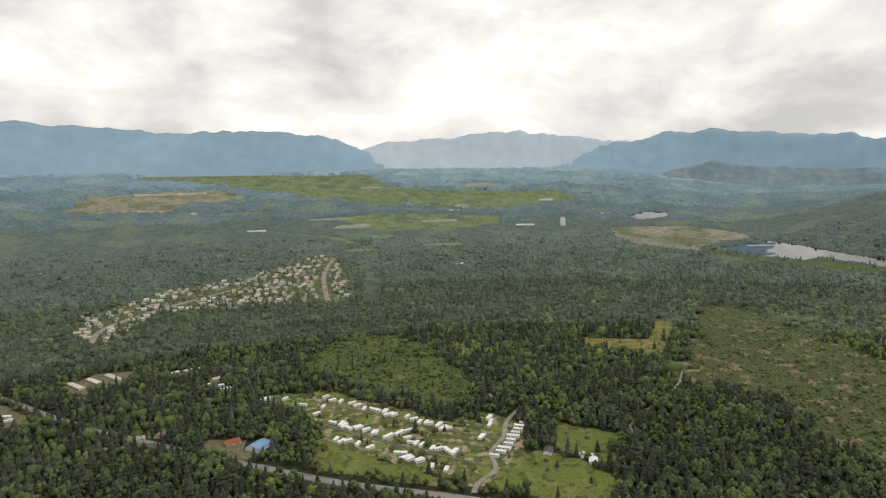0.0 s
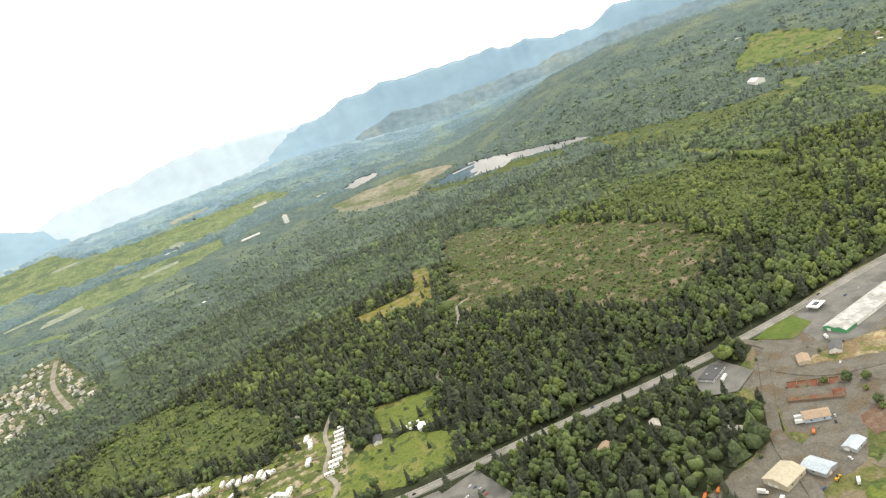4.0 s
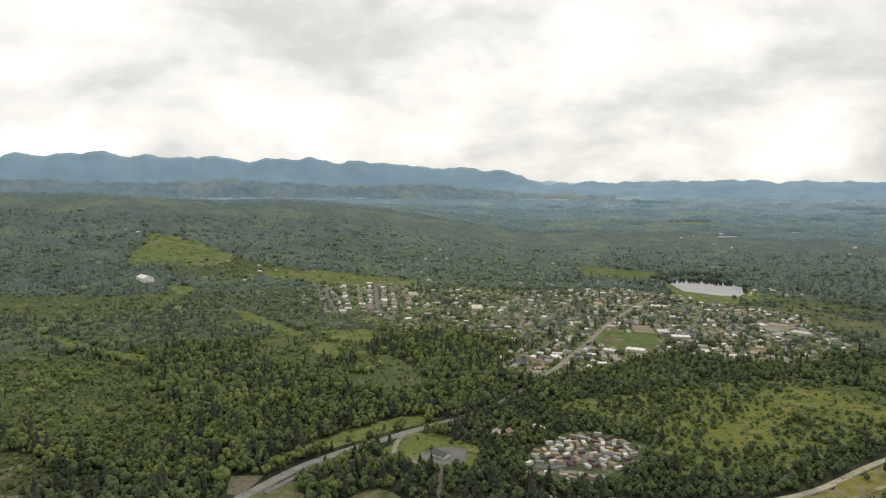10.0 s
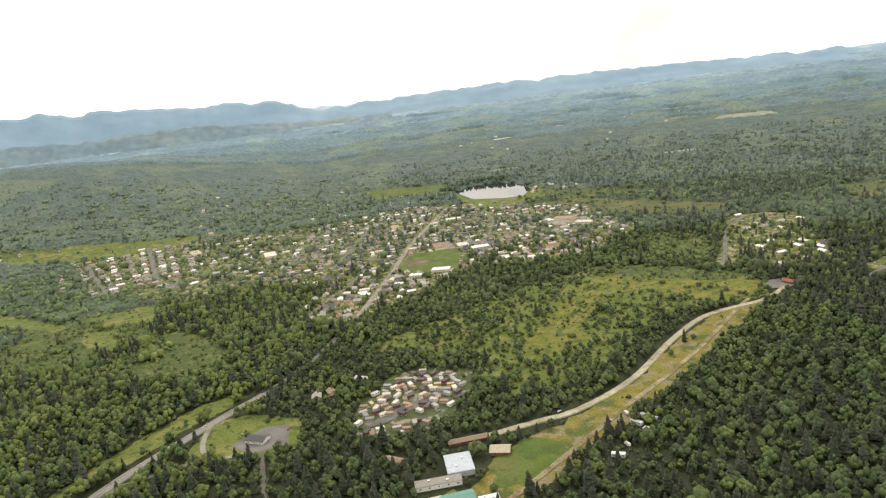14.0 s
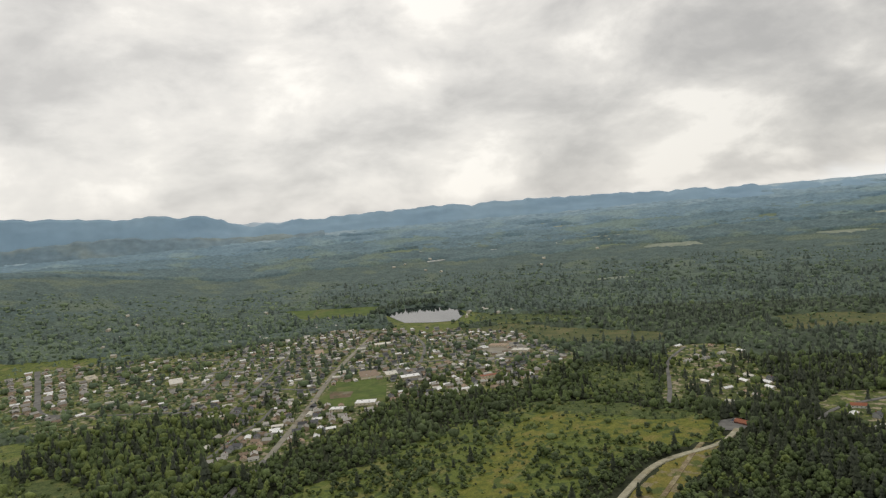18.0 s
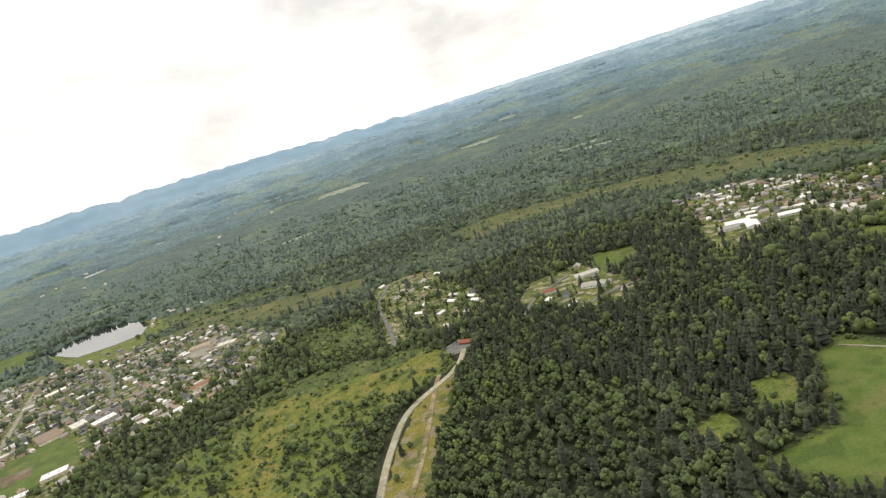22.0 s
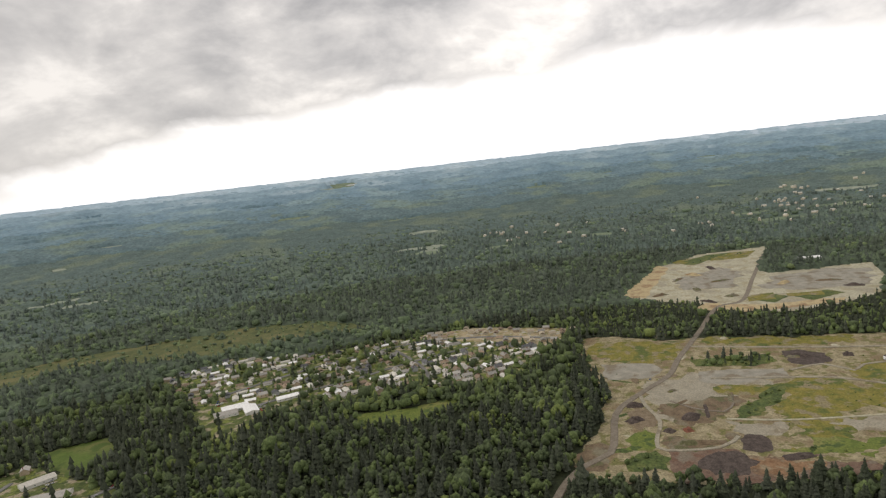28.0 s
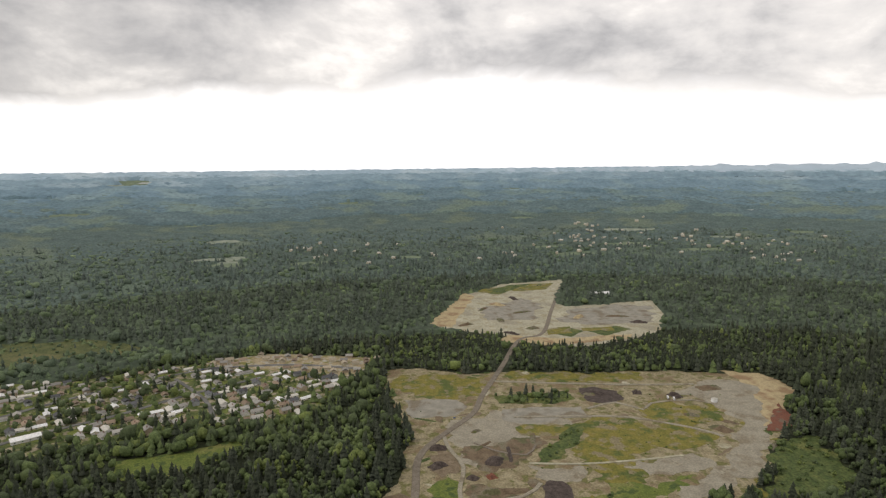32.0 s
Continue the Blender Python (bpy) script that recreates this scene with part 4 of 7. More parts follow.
patch("works_bank", "rust-brown bank at the edge of the workings", [(1130, -222), (1080, -215), (1030, -180), (1030, -155), (1075, -182)], CINDER, up=0.9, wobble=7)
patch("works_scrub", "green scrub below the sandy bank", [(1000, -150), (1012, -212), (900, -190), (838, -120), (862, -72), (907, -100)], BRUSH, up=0.42, wobble=12, trees=0.55, tall=0.3)
works_rng = random.Random(9)
WORKS_EDGE = np.array([(1320, 330), (1330, 160), (1280, 70), (1270, -150), (1080, -190), (990, -150), (860, -90), (830, 60), (800, 160), (790, 290), (1000, 290), (1180, 330)], float)
for i in range(84):
    x, y = works_rng.uniform(790, 1330), works_rng.uniform(-190, 330)
    a, b, turn = works_rng.uniform(6, 19), works_rng.uniform(3, 9), works_rng.uniform(0, math.pi)
    kind, name, label = works_rng.choice(((DRY, "works_grass", "tuft of yellow grass in the workings"), (BRUSH, "works_scrub", "low green scrub in the workings"), (SOIL, "works_soil", "brown patch of soil in the workings"), (PALE_GRAVEL, "works_gravel", "pale spread of gravel in the workings"), (DIRT, "works_soil", "rutted brown dirt in the workings")))
    if inside(WORKS_EDGE, np.array([x]), np.array([y]))[0]:
        ring = [(x + a * math.cos(k) * math.cos(turn) - b * math.sin(k) * math.sin(turn), y + a * math.cos(k) * math.sin(turn) + b * math.sin(k) * math.cos(turn)) for k in (0, 0.9, 1.8, 2.7, 3.6, 4.5, 5.4)]
        patch(name, label, ring, kind, up=0.25, wobble=9, trees=0.3 if kind is BRUSH else 0.08, tall=0.14)
patch("pit_floor", "grey washed gravel on the pit floor", [(1778, -50), (1837, -184), (1808, -262), (1640, -215), (1621, -87), (1660, -9)], CONCRETE, up=0.4, wobble=14)
patch("pit_floor", "grey washed gravel between the cuts", [(1811, 165), (1930, 40), (1852, -2), (1680, 45), (1683, 150)], CONCRETE, up=0.4, wobble=16)
patch("pit_bank", "pale tan lip along the front of the pit", [(1504, 142), (1460, 60), (1472, -5), (1500, -120), (1536, -134), (1513, 31), (1547, 118)], SAND, up=0.45, wobble=8)
for pts in ([(1559, 38), (1609, -11), (1570, -42), (1522, -6)], [(1567, -50), (1612, -122), (1577, -146), (1527, -75)], [(2022, 142), (2123, 47), (2138, -21), (1985, 92)]):
    patch("pit_scrub", "green scrub on mounds in the gravel pit", pts, BRUSH, up=0.5, wobble=9, trees=0.5, tall=0.2)
patch("pit_bank", "steep sandy bank of the gravel pit", [(1642, 285), (2017, 184), (1966, 160), (1622, 232)], SAND, up=0.5, wobble=5)
for pts in ([(2051, 52), (2137, -21), (2144, -86), (2051, -46), (2030, 47)], [(1586, 36), (1612, -22), (1552, -15), (1539, 38)], [(1595, -42), (1605, -110), (1568, -106), (1570, -42)], [(2032, 153), (2090, 108), (2078, 86), (2004, 116)]):
    patch("pit_grass", "green strip of grass in the gravel pit", pts, DRY, up=0.5, wobble=8, trees=0.1, tall=0.2)

road("highway", "two-lane asphalt highway with a pale shoulder", [(-640, -540), (-597, -421), (-566, -285), (-528, -149), (-512, -60), (-490, 35), (-470, 119), (-455, 205), (-446, 290), (-440, 390), (-430, 494), (-405, 600), (-340, 722), (-290, 800)], 12.5, HIGHWAY, line=True, clear=8)
road("highway", "narrower asphalt highway between tall trees", [(-290, 800), (-255, 880), (-228, 980), (-205, 1090)], 9, ASPHALT, clear=-2)
road("highway", "asphalt highway curving away through the woods", [(-1010, -1280), (-884, -1051), (-781, -871), (-700, -690), (-640, -540)], 11, HIGHWAY, clear=3)
road("main_street", "asphalt main street through the town", [(-205, 1090), (-198, 1123), (-168, 1360), (-138, 1640), (-78, 1974), (-47, 2122)], 10, CONCRETE, clear=5)
road("lane", "narrow town lane", [(-330, 1085), (-297, 1133), (-275, 1223), (-250, 1294), (-240, 1380)], 6, ASPHALT)
road("gravel_road", "pale gravel road along the meadow", [(-20, 620), (30, 638), (64, 649), (98, 661), (173, 721), (258, 830), (331, 903), (428, 939), (480, 985)], 8, PALE_GRAVEL, clear=7)
road("gravel_track", "pale gravel track of a lifted railway", [(-120, 400), (-40, 470), (15, 515), (83, 585), (153, 659), (222, 728), (290, 804), (381, 918), (410, 950)], 6, WORKS, up=0.95)
road("side_street", "asphalt side street", [(440, 1130), (470, 1190), (514, 1297)], 7, ASPHALT)
road("pasture_path", "pale path along the top of the pasture", [(632, 528), (645, 460), (655, 395)], 1.8, PALE_GRAVEL, clear=1)
road("haul_road", "unpaved haul road through the woods", [(440, 300), (475, 350), (558, 366), (646, 362), (700, 357), (773, 347), (822, 328), (856, 300), (900, 296), (948, 296), (988, 289), (1040, 262), (1111, 220), (1182, 202), (1265, 176), (1362, 146), (1456, 120), (1519, 93), (1561, 45), (1780, -13), (2080, -93)], 8, HAUL)
road("suburb_street", "asphalt street at the edge of the subdivision", [(-2309, -678), (-1980, -600), (-1692, -557)], 14, CONCRETE, clear=13)
road("suburb_street", "curving street between the houses", [(-2460, -830), (-2150, -800), (-1720, -690)], 14, CONCRETE, clear=12)
road("suburb_street", "curving street between the houses", [(-1210, -1100), (-1400, -1170), (-1640, -1130), (-1900, -1030)], 13, CONCRETE)
road("pond_road", "pale causeway beside the pond", [(-95, 2310), (-60, 2430), (-20, 2560)], 12, CONCRETE)
road("park_drive", "gravel drive through the trailer park", [(-575, -262), (-600, -258), (-640, -235), (-690, -240), (-740, -222), (-800, -215), (-860, -190)], 6, CONCRETE)
road("park_drive", "gravel drive between two rows of trailers", [(-650, -248), (-690, -330), (-735, -410), (-790, -500)], 5, GRAVEL)
road("park_drive", "gravel drive between two rows of trailers", [(-735, -230), (-775, -320), (-830, -420), (-880, -520)], 5, GRAVEL)
road("works_road", "grey asphalt road of the works", [(-448, 222), (-412, 222), (-396, 196), (-372, 190), (-335, 200), (-315, 218), (-295, 250), (-276, 295), (-248, 320), (-202, 331), (-153, 335), (-102, 333), (-60, 318), (-10, 280)], 9, YARD_GRAVEL, clear=2)
road("works_road", "gravel road down through the works", [(-396, 196), (-360, 160), (-320, 120), (-285, 90), (-230, 60), (-190, 20)], 10, YARD_GRAVEL, clear=2)
road("works_road", "gravel spur to the hay field", [(-118, 338), (-145, 383), (-182, 417), (-205, 435), (-212, 518), (-234, 590), (-250, 640)], 6, YARD_GRAVEL, clear=1)
road("side_road", "old road beside the highway", [(-318, 640), (-359, 620), (-390, 601), (-402, 558), (-412, 505)], 7, ASPHALT, clear=2)
road("loop_drive", "pale drive to a turning place", [(-334, 728), (-332, 694), (-322, 661), (-300, 640), (-270, 645)], 6, CONCRETE, clear=2)
road("works_track", "pale track across the workings", [(1094, 165), (1092, 64), (1084, 4), (1040, -70), (1015, -92)], 5, FLOOR, clear=1)
road("works_track", "narrow pale track beside the field", [(949, 165), (945, 99), (953, 31), (962, -20)], 3.5, PALE_GRAVEL, clear=1)
road("works_track", "pale track looping round the heaps", [(1030, 262), (996, 257), (944, 242), (886, 249), (863, 240), (871, 183), (900, 160)], 4.5, FLOOR, clear=1)
road("works_track", "pale track along the edge of the woods", [(1250, 176), (1230, 40), (1221, -55), (1219, -134)], 5, FLOOR, clear=1)
road("works_track", "pale track looping through the dry grass", [(1121, 57), (1144, 10), (1113, -21), (1138, -40), (1148, -105), (1120, -140)], 4, FLOOR, clear=1)
road("works_track", "rutted track between the heaps", [(1010, 225), (985, 200), (972, 165), (1000, 150)], 3, HAUL, clear=1)
road("farm_lane", "narrow lane through the cut-over land", [(-1062, 150), (-1050, 120), (-980, 90), (-900, 40), (-800, -30), (-740, -40)], 5, CONCRETE, clear=1)
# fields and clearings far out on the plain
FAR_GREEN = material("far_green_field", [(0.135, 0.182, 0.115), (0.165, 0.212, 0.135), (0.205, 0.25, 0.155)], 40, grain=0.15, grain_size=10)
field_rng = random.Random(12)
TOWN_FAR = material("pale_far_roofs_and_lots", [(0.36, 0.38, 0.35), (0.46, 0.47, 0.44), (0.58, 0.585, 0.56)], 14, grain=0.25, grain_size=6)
for i in range(130):
    turn = radians(field_rng.choice((field_rng.uniform(-135, 15), field_rng.uniform(-75, 10), field_rng.uniform(-125, -30), field_rng.uniform(78, 125))))
    r = field_rng.uniform(2450, 4500) if i < 46 else field_rng.uniform(3250, 4560)
    long, deep = field_rng.uniform(35, 150) * r / 3300, field_rng.uniform(18, 42) * (1 + (r - 2450) / 1800)
    kind = i % 2
    if i >= 46:
        kind = (0, 1, 2, 2)[i % 4]
        long, deep = (long * 0.5, deep * 0.42) if kind == 2 else (long * 0.9, deep * 0.6)
    c = Vector((HUB[0] - r * math.sin(turn), HUB[1] + r * math.cos(turn)))
    u, v = Vector((math.cos(turn), math.sin(turn))), Vector((-math.sin(turn), math.cos(turn)))
    pts = [c + u * long * a * field_rng.uniform(0.6, 1.1) + v * deep * b * field_rng.uniform(0.6, 1.1) for a, b in ((-1, -0.8), (0, -1), (1, -0.7), (0.9, 0.8), (0, 1), (-0.9, 0.7))]
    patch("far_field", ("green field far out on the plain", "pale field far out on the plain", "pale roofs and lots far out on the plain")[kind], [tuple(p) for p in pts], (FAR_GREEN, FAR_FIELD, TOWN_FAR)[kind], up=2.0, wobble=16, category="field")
for pts in ([(2560, -180), (2600, -330), (2660, -320), (2630, -170)], [(2740, -420), (2760, -560), (2810, -560), (2800, -420)], [(2600, -640), (2590, -800), (2650, -800), (2660, -640)], [(2720, -130), (2760, -260), (2800, -250), (2770, -120)], [(2560, 420), (2560, 300), (2610, 300), (2620, 420)]):
    patch("far_lawn", "green lawns among far houses in the woods", pts, FAR_GREEN, up=2.0, wobble=16, trees=0.12, tall=0.5, category="field")
patch("bay", "far bay shining below the western horizon", [(4270, -1205), (4340, -1228), (4180, -1740), (3884, -2290), (3822, -2254), (4100, -1705)], WATER, up=4.0, wobble=14, category="bay")


# ---- buildings, trailers and vehicles ----
def paint(name, colour, rough=0.7, spread=0.0, metal=0.0):
    a = tuple(c * 0.86 for c in colour)
    b = tuple(min(1.0, c * 1.1) for c in colour)
    return material(name, [a, colour, b], 2.5, rough=rough, grain=0.08, grain_size=0.5, metal=metal, per="both" if spread else "", spread=spread)


WHITE_WALL = paint("white_siding", (0.72, 0.71, 0.67), spread=0.12)
CREAM_WALL = paint("cream_siding", (0.58, 0.52, 0.40), spread=0.15)
GREY_WALL = paint("grey_siding", (0.40, 0.41, 0.41), spread=0.2)
TAN_WALL = paint("tan_siding", (0.42, 0.34, 0.25), spread=0.2)
RED_WALL = paint("red_siding", (0.20, 0.08, 0.06))
GREEN_WALL = paint("green_wall", (0.08, 0.30, 0.14))
ROOF_GREY = paint("grey_shingle", (0.33, 0.315, 0.285), 0.8, 0.25)
ROOF_TAN = paint("pale_tan_shingle", (0.40, 0.34, 0.25), 0.75, 0.25)
ROOF_BROWN = paint("brown_shingle", (0.285, 0.215, 0.155), 0.8, 0.25)
ROOF_DARK = paint("charcoal_shingle", (0.105, 0.107, 0.112), 0.8, 0.25)
ROOF_PALE = paint("pale_roof", (0.58, 0.555, 0.49), 0.6, 0.15)
ROOF_WHITE = paint("white_metal_roof", (0.82, 0.82, 0.80), 0.45, 0.08)
SHEET_ROOF = material("weathered_plastic_roof", [(0.36, 0.36, 0.345), (0.50, 0.50, 0.485), (0.62, 0.62, 0.60)], 7, rough=0.5, grain=0.12, grain_size=1.0, stain=(0.34, 0.34, 0.32), stain_size=16)
ROOF_BLUE = paint("blue_metal_roof", (0.20, 0.36, 0.55), 0.45)
ROOF_PALEBLUE = paint("pale_blue_roof", (0.45, 0.52, 0.58), 0.45)
ROOF_GREEN = paint("green_metal_roof", (0.13, 0.30, 0.25), 0.5)
ROOF_RED = paint("orange_red_roof", (0.30, 0.11, 0.06), 0.7)
ROOF_CREAM = paint("cream_roof", (0.50, 0.45, 0.34), 0.6)
TRIM = paint("white_trim", (0.75, 0.75, 0.72))
GLASS = material("dark_window_glass", [(0.03, 0.04, 0.045), (0.06, 0.07, 0.08)], 3, rough=0.08)
DOOR = paint("door_paint", (0.25, 0.15, 0.10), 0.6, 0.3)
RUBBER = paint("rubber", (0.03, 0.03, 0.03), 0.9)
STEEL = paint("galvanised_steel", (0.45, 0.46, 0.47), 0.4, metal=0.6)
CAR_WHITE = paint("white_car_paint", (0.80, 0.80, 0.79), 0.25)
CAR_RED = paint("red_car_paint", (0.42, 0.05, 0.04), 0.25)
CAR_BLUE = paint("blue_car_paint", (0.06, 0.11, 0.24), 0.25)
CAR_DARK = paint("black_car_paint", (0.04, 0.04, 0.045), 0.25)
CAR_SILVER = paint("silver_car_paint", (0.48, 0.49, 0.50), 0.25)
YELLOW = paint("yellow_machine_paint", (0.62, 0.38, 0.04), 0.5)
ORANGE = paint("orange_paint", (0.55, 0.17, 0.04), 0.5)
WOOD = material("weathered_wood", [(0.16, 0.12, 0.08), (0.23, 0.18, 0.13)], 1.0, grain=0.2, grain_size=0.2)
FOOT = []      # (x, y, radius) of what stands in the open


def part(name, bm, mat, parent, label="", smooth=False):
    me = bpy.data.meshes.new(name)
    if smooth:
        for f in bm.faces:
            f.smooth = True
    bm.to_mesh(me)
    bm.free()
    me.materials.append(mat)
    ob = new(name, me)
    ob.parent = parent
    return tagged(ob, label) if label else ob


def like(first, name, parent, place):
    """Another part on the mesh of the first, at a pose."""
    ob = new(name, first.data)
    ob.parent = parent
    ob.matrix_basis = place
    return ob


def box(bm, cx, cy, cz, sx, sy, sz, bevel=0.0):
    made = bmesh.ops.create_cube(bm, size=1, matrix=Matrix.LocRotScale((cx, cy, cz), None, (sx, sy, sz)))
    if bevel:
        edges = list({e for v in made["verts"] for e in v.link_edges})
        bmesh.ops.bevel(bm, geom=edges, offset=bevel, segments=2, affect="EDGES")
    return bm


def tube(bm, a, b, r0, r1, sides=10):
    a, b = Vector(a), Vector(b)
    m = Matrix.Translation((a + b) / 2) @ (b - a).to_track_quat("Z", "Y").to_matrix().to_4x4()
    bmesh.ops.create_cone(bm, cap_ends=True, segments=sides, radius1=r0, radius2=r1, depth=(b - a).length, matrix=m)
    return bm


def prism(bm, outline_xz, y0, y1):
    """A profile in x and z drawn out along y."""
    n = len(outline_xz)
    vs = [bm.verts.new((x, y, z)) for y in (y0, y1) for x, z in outline_xz]
    bm.faces.new(vs[:n][::-1])
    bm.faces.new(vs[n:])
    for i in range(n):
        bm.faces.new((vs[i], vs[(i + 1) % n], vs[n + (i + 1) % n], vs[n + i]))
    bmesh.ops.recalc_face_normals(bm, faces=bm.faces[:])
    return bm


def base_thing(name, label, category, group=""):
    return tagged(new(name), label, category, group)


def building(name, label, category, long, wide, eaves, rise, wall, roof, windows=3, big_door=0, chimney=False, group="", flat=False, doors=1, arch=False):
    """A building along y: walls with gables, an overhanging roof, windows on both long sides, doors, perhaps a chimney."""
    root = base_thing(name, label, category, group)
    half, w = wide / 2, long / 2
    if flat:
        part("wall", box(bmesh.new(), 0, 0, eaves / 2, wide, long, eaves), wall, root)
        bm = box(bmesh.new(), 0, 0, eaves + 0.15, wide + 0.6, long + 0.6, 0.3)
        box(bm, 0, 0, eaves + 0.42, wide - 0.6, long - 0.6, 0.24)
        cover = part("roof", bm, roof, root)
        unit = part("roof_vent", box(bmesh.new(), wide * 0.15, long * 0.2, eaves + 1.0, 2.0, 2.4, 1.0), STEEL, cover)
        like(unit, "roof_vent", cover, pose(-wide * 0.3, -long * 0.4, 0))
    elif arch:
        curve = [(half * math.cos(math.pi * k / 10), eaves + rise * math.sin(math.pi * k / 10)) for k in range(11)]
        part("wall", prism(bmesh.new(), [(-half * 0.98, 0), (half * 0.98, 0)] + [(x * 0.98, z - 0.15) for x, z in curve], -w * 0.985, w * 0.985), wall, root)
        over = [(x * 1.03, z + 0.12) for x, z in curve]
        cover = part("roof", prism(bmesh.new(), over + [(x * 0.99, z - 0.12) for x, z in curve[::-1]], -w, w), roof, root, smooth=False)
    else:
        part("wall", prism(bmesh.new(), [(-half, 0), (half, 0), (half, eaves), (0, eaves + rise), (-half, eaves)], -w, w), wall, root)
        o, t = 0.6, 0.22
        drop = rise / half * o
        cover = part("roof", prism(bmesh.new(), [(-half - o, eaves - drop), (0, eaves + rise), (half + o, eaves - drop), (half + o, eaves - drop + t), (0, eaves + rise + t), (-half - o, eaves - drop + t)], -w - 0.6, w + 0.6), roof, root)
    first = None
    for side in (-1, 1):
        for k in range(windows):
            at = pose(side * (half + 0.02), -w + long * (k + 0.5) / windows, eaves * 0.58)
            if first is None:
                bm = box(bmesh.new(), 0, 0, 0, 0.16, 1.5, 1.2)
                first = part("window", bm, GLASS, root)
                first.matrix_basis = at
            else:
                like(first, "window", root, at)
    if doors:
        part("door", box(bmesh.new(), 0.8, -w - 0.03, 1.05, 1.0, 0.14, 2.1), DOOR, root)
    for k in range(big_door):
        x = (k - (big_door - 1) / 2) * min(5.0, wide / max(1, big_door))
        part("garage_door", box(bmesh.new(), x - (2.2 if doors else 0), -w - 0.03, min(1.5, eaves * 0.4), min(3.6, wide * 0.4), 0.16, min(3.0, eaves * 0.8)), TRIM, root)
    if chimney:
        bm = box(bmesh.new(), half * 0.35, w * 0.4, eaves + rise * 0.8, 0.9, 0.9, rise + 1.0)
        part("chimney", box(bm, half * 0.35, w * 0.4, eaves + rise * 1.3 + 0.55, 1.15, 1.15, 0.2), RED_WALL, cover)
    return root


def stand(ob, x, y, turn=0.0, reach=9.0, up=0.0):
    """Set a thing on the ground."""
    ob.matrix_basis = pose(x, y, ground_at(x, y, up), 0, 0, turn) @ Matrix.Diagonal((*ob.scale, 1))
    FOOT.append((x, y, reach))
    return ob


def stand_copy(ob, x, y, turn=0.0, reach=9.0, up=0.0, label=""):
    c = copy_thing(ob, pose(x, y, ground_at(x, y, up), 0, 0, turn))
    FOOT.append((x, y, reach))
    return tagged(c, label) if label else c


def trailer_home(label, long, wide, high, wall, roof, group, hitch=True, category="trailer"):
    root = base_thing("trailer_home" if wide > 3 else "travel_trailer", label, category, group)
    part("body", box(bmesh.new(), 0, 0, 0.55 + high / 2, wide, long, high, 0.22), wall, root)
    part("roof", box(bmesh.new(), 0, 0, 0.6 + high, wide + 0.1, long + 0.1, 0.18, 0.06), roof, root)
    first = None
    for side in (-1, 1):
        for k in range(3):
            at = pose(side * (wide / 2 + 0.01), -long / 2 + long * (k + 0.5) / 3, 0.75 + high * 0.58)
            if first is None:
                first = part("window", box(bmesh.new(), 0, 0, 0, 0.1, long * 0.12, high * 0.32), GLASS, root)
                first.matrix_basis = at
            else:
                like(first, "window", root, at)
    part("door", box(bmesh.new(), wide / 2 + 0.03, -long * 0.34, 0.75 + 0.95, 0.1, 0.85, 1.9), DOOR, root)
    part("skirt", box(bmesh.new(), 0, 0, 0.3, wide * 0.94, long * 0.96, 0.6), GREY_WALL, root)
    if hitch:
        part("hitch", tube(bmesh.new(), (0, -long / 2, 0.5), (0, -long / 2 - 1.2, 0.45), 0.09, 0.06, 6), STEEL, root)
    return root


def wheel_set(root, xs, ys, r):
    first = None
    for x in xs:
        for y in ys:
            at = pose(x, y, r)
            if first is None:
                first = part("wheel", tube(bmesh.new(), (-0.12, 0, 0), (0.12, 0, 0), r, r, 12), RUBBER, root)
                first.matrix_basis = at
            else:
                like(first, "wheel", root, at)


def car(label, body, group=""):
    root = base_thing("car", label, "car", group)
    bm = prism(bmesh.new(), [(-2.25, 0.35), (2.25, 0.35), (2.3, 0.75), (1.1, 1.15), (-2.1, 1.0), (-2.3, 0.8)], -0.9, 0.9)
    bm.transform(Matrix.Rotation(radians(90), 4, "Z"))
    part("body", bm, body, root)
    bm = prism(bmesh.new(), [(-1.7, 0.98), (0.95, 1.15), (0.3, 1.45), (-1.2, 1.46)], -0.78, 0.78)
    bm.transform(Matrix.Rotation(radians(90), 4, "Z"))
    part("cabin_glass", bm, GLASS, root)
    part("roof", box(bmesh.new(), 0, -0.45, 1.47, 1.45, 1.5, 0.06), body, root)
    wheel_set(root, (-0.85, 0.85), (-1.4, 1.4), 0.33)
    return root


def box_truck(label, body, cab, long=8.0, high=2.9, category="truck"):
    root = base_thing("box_truck", label, category)
    part("cargo_box", box(bmesh.new(), 0, -1.0, 0.9 + high / 2, 2.45, long - 2.2, high, 0.06), body, root)
    bm = box(bmesh.new(), 0, long / 2 - 1.1, 1.45, 2.2, 1.9, 1.9, 0.25)
    part("cab", bm, cab, root)
    part("windscreen", box(bmesh.new(), 0, long / 2 - 0.14, 1.85, 1.8, 0.06, 0.7), GLASS, root)
    part("chassis", box(bmesh.new(), 0, 0, 0.75, 1.0, long * 0.94, 0.3), RUBBER, root)
    wheel_set(root, (-1.0, 1.0), (-long * 0.3, long * 0.34), 0.5)
    return root


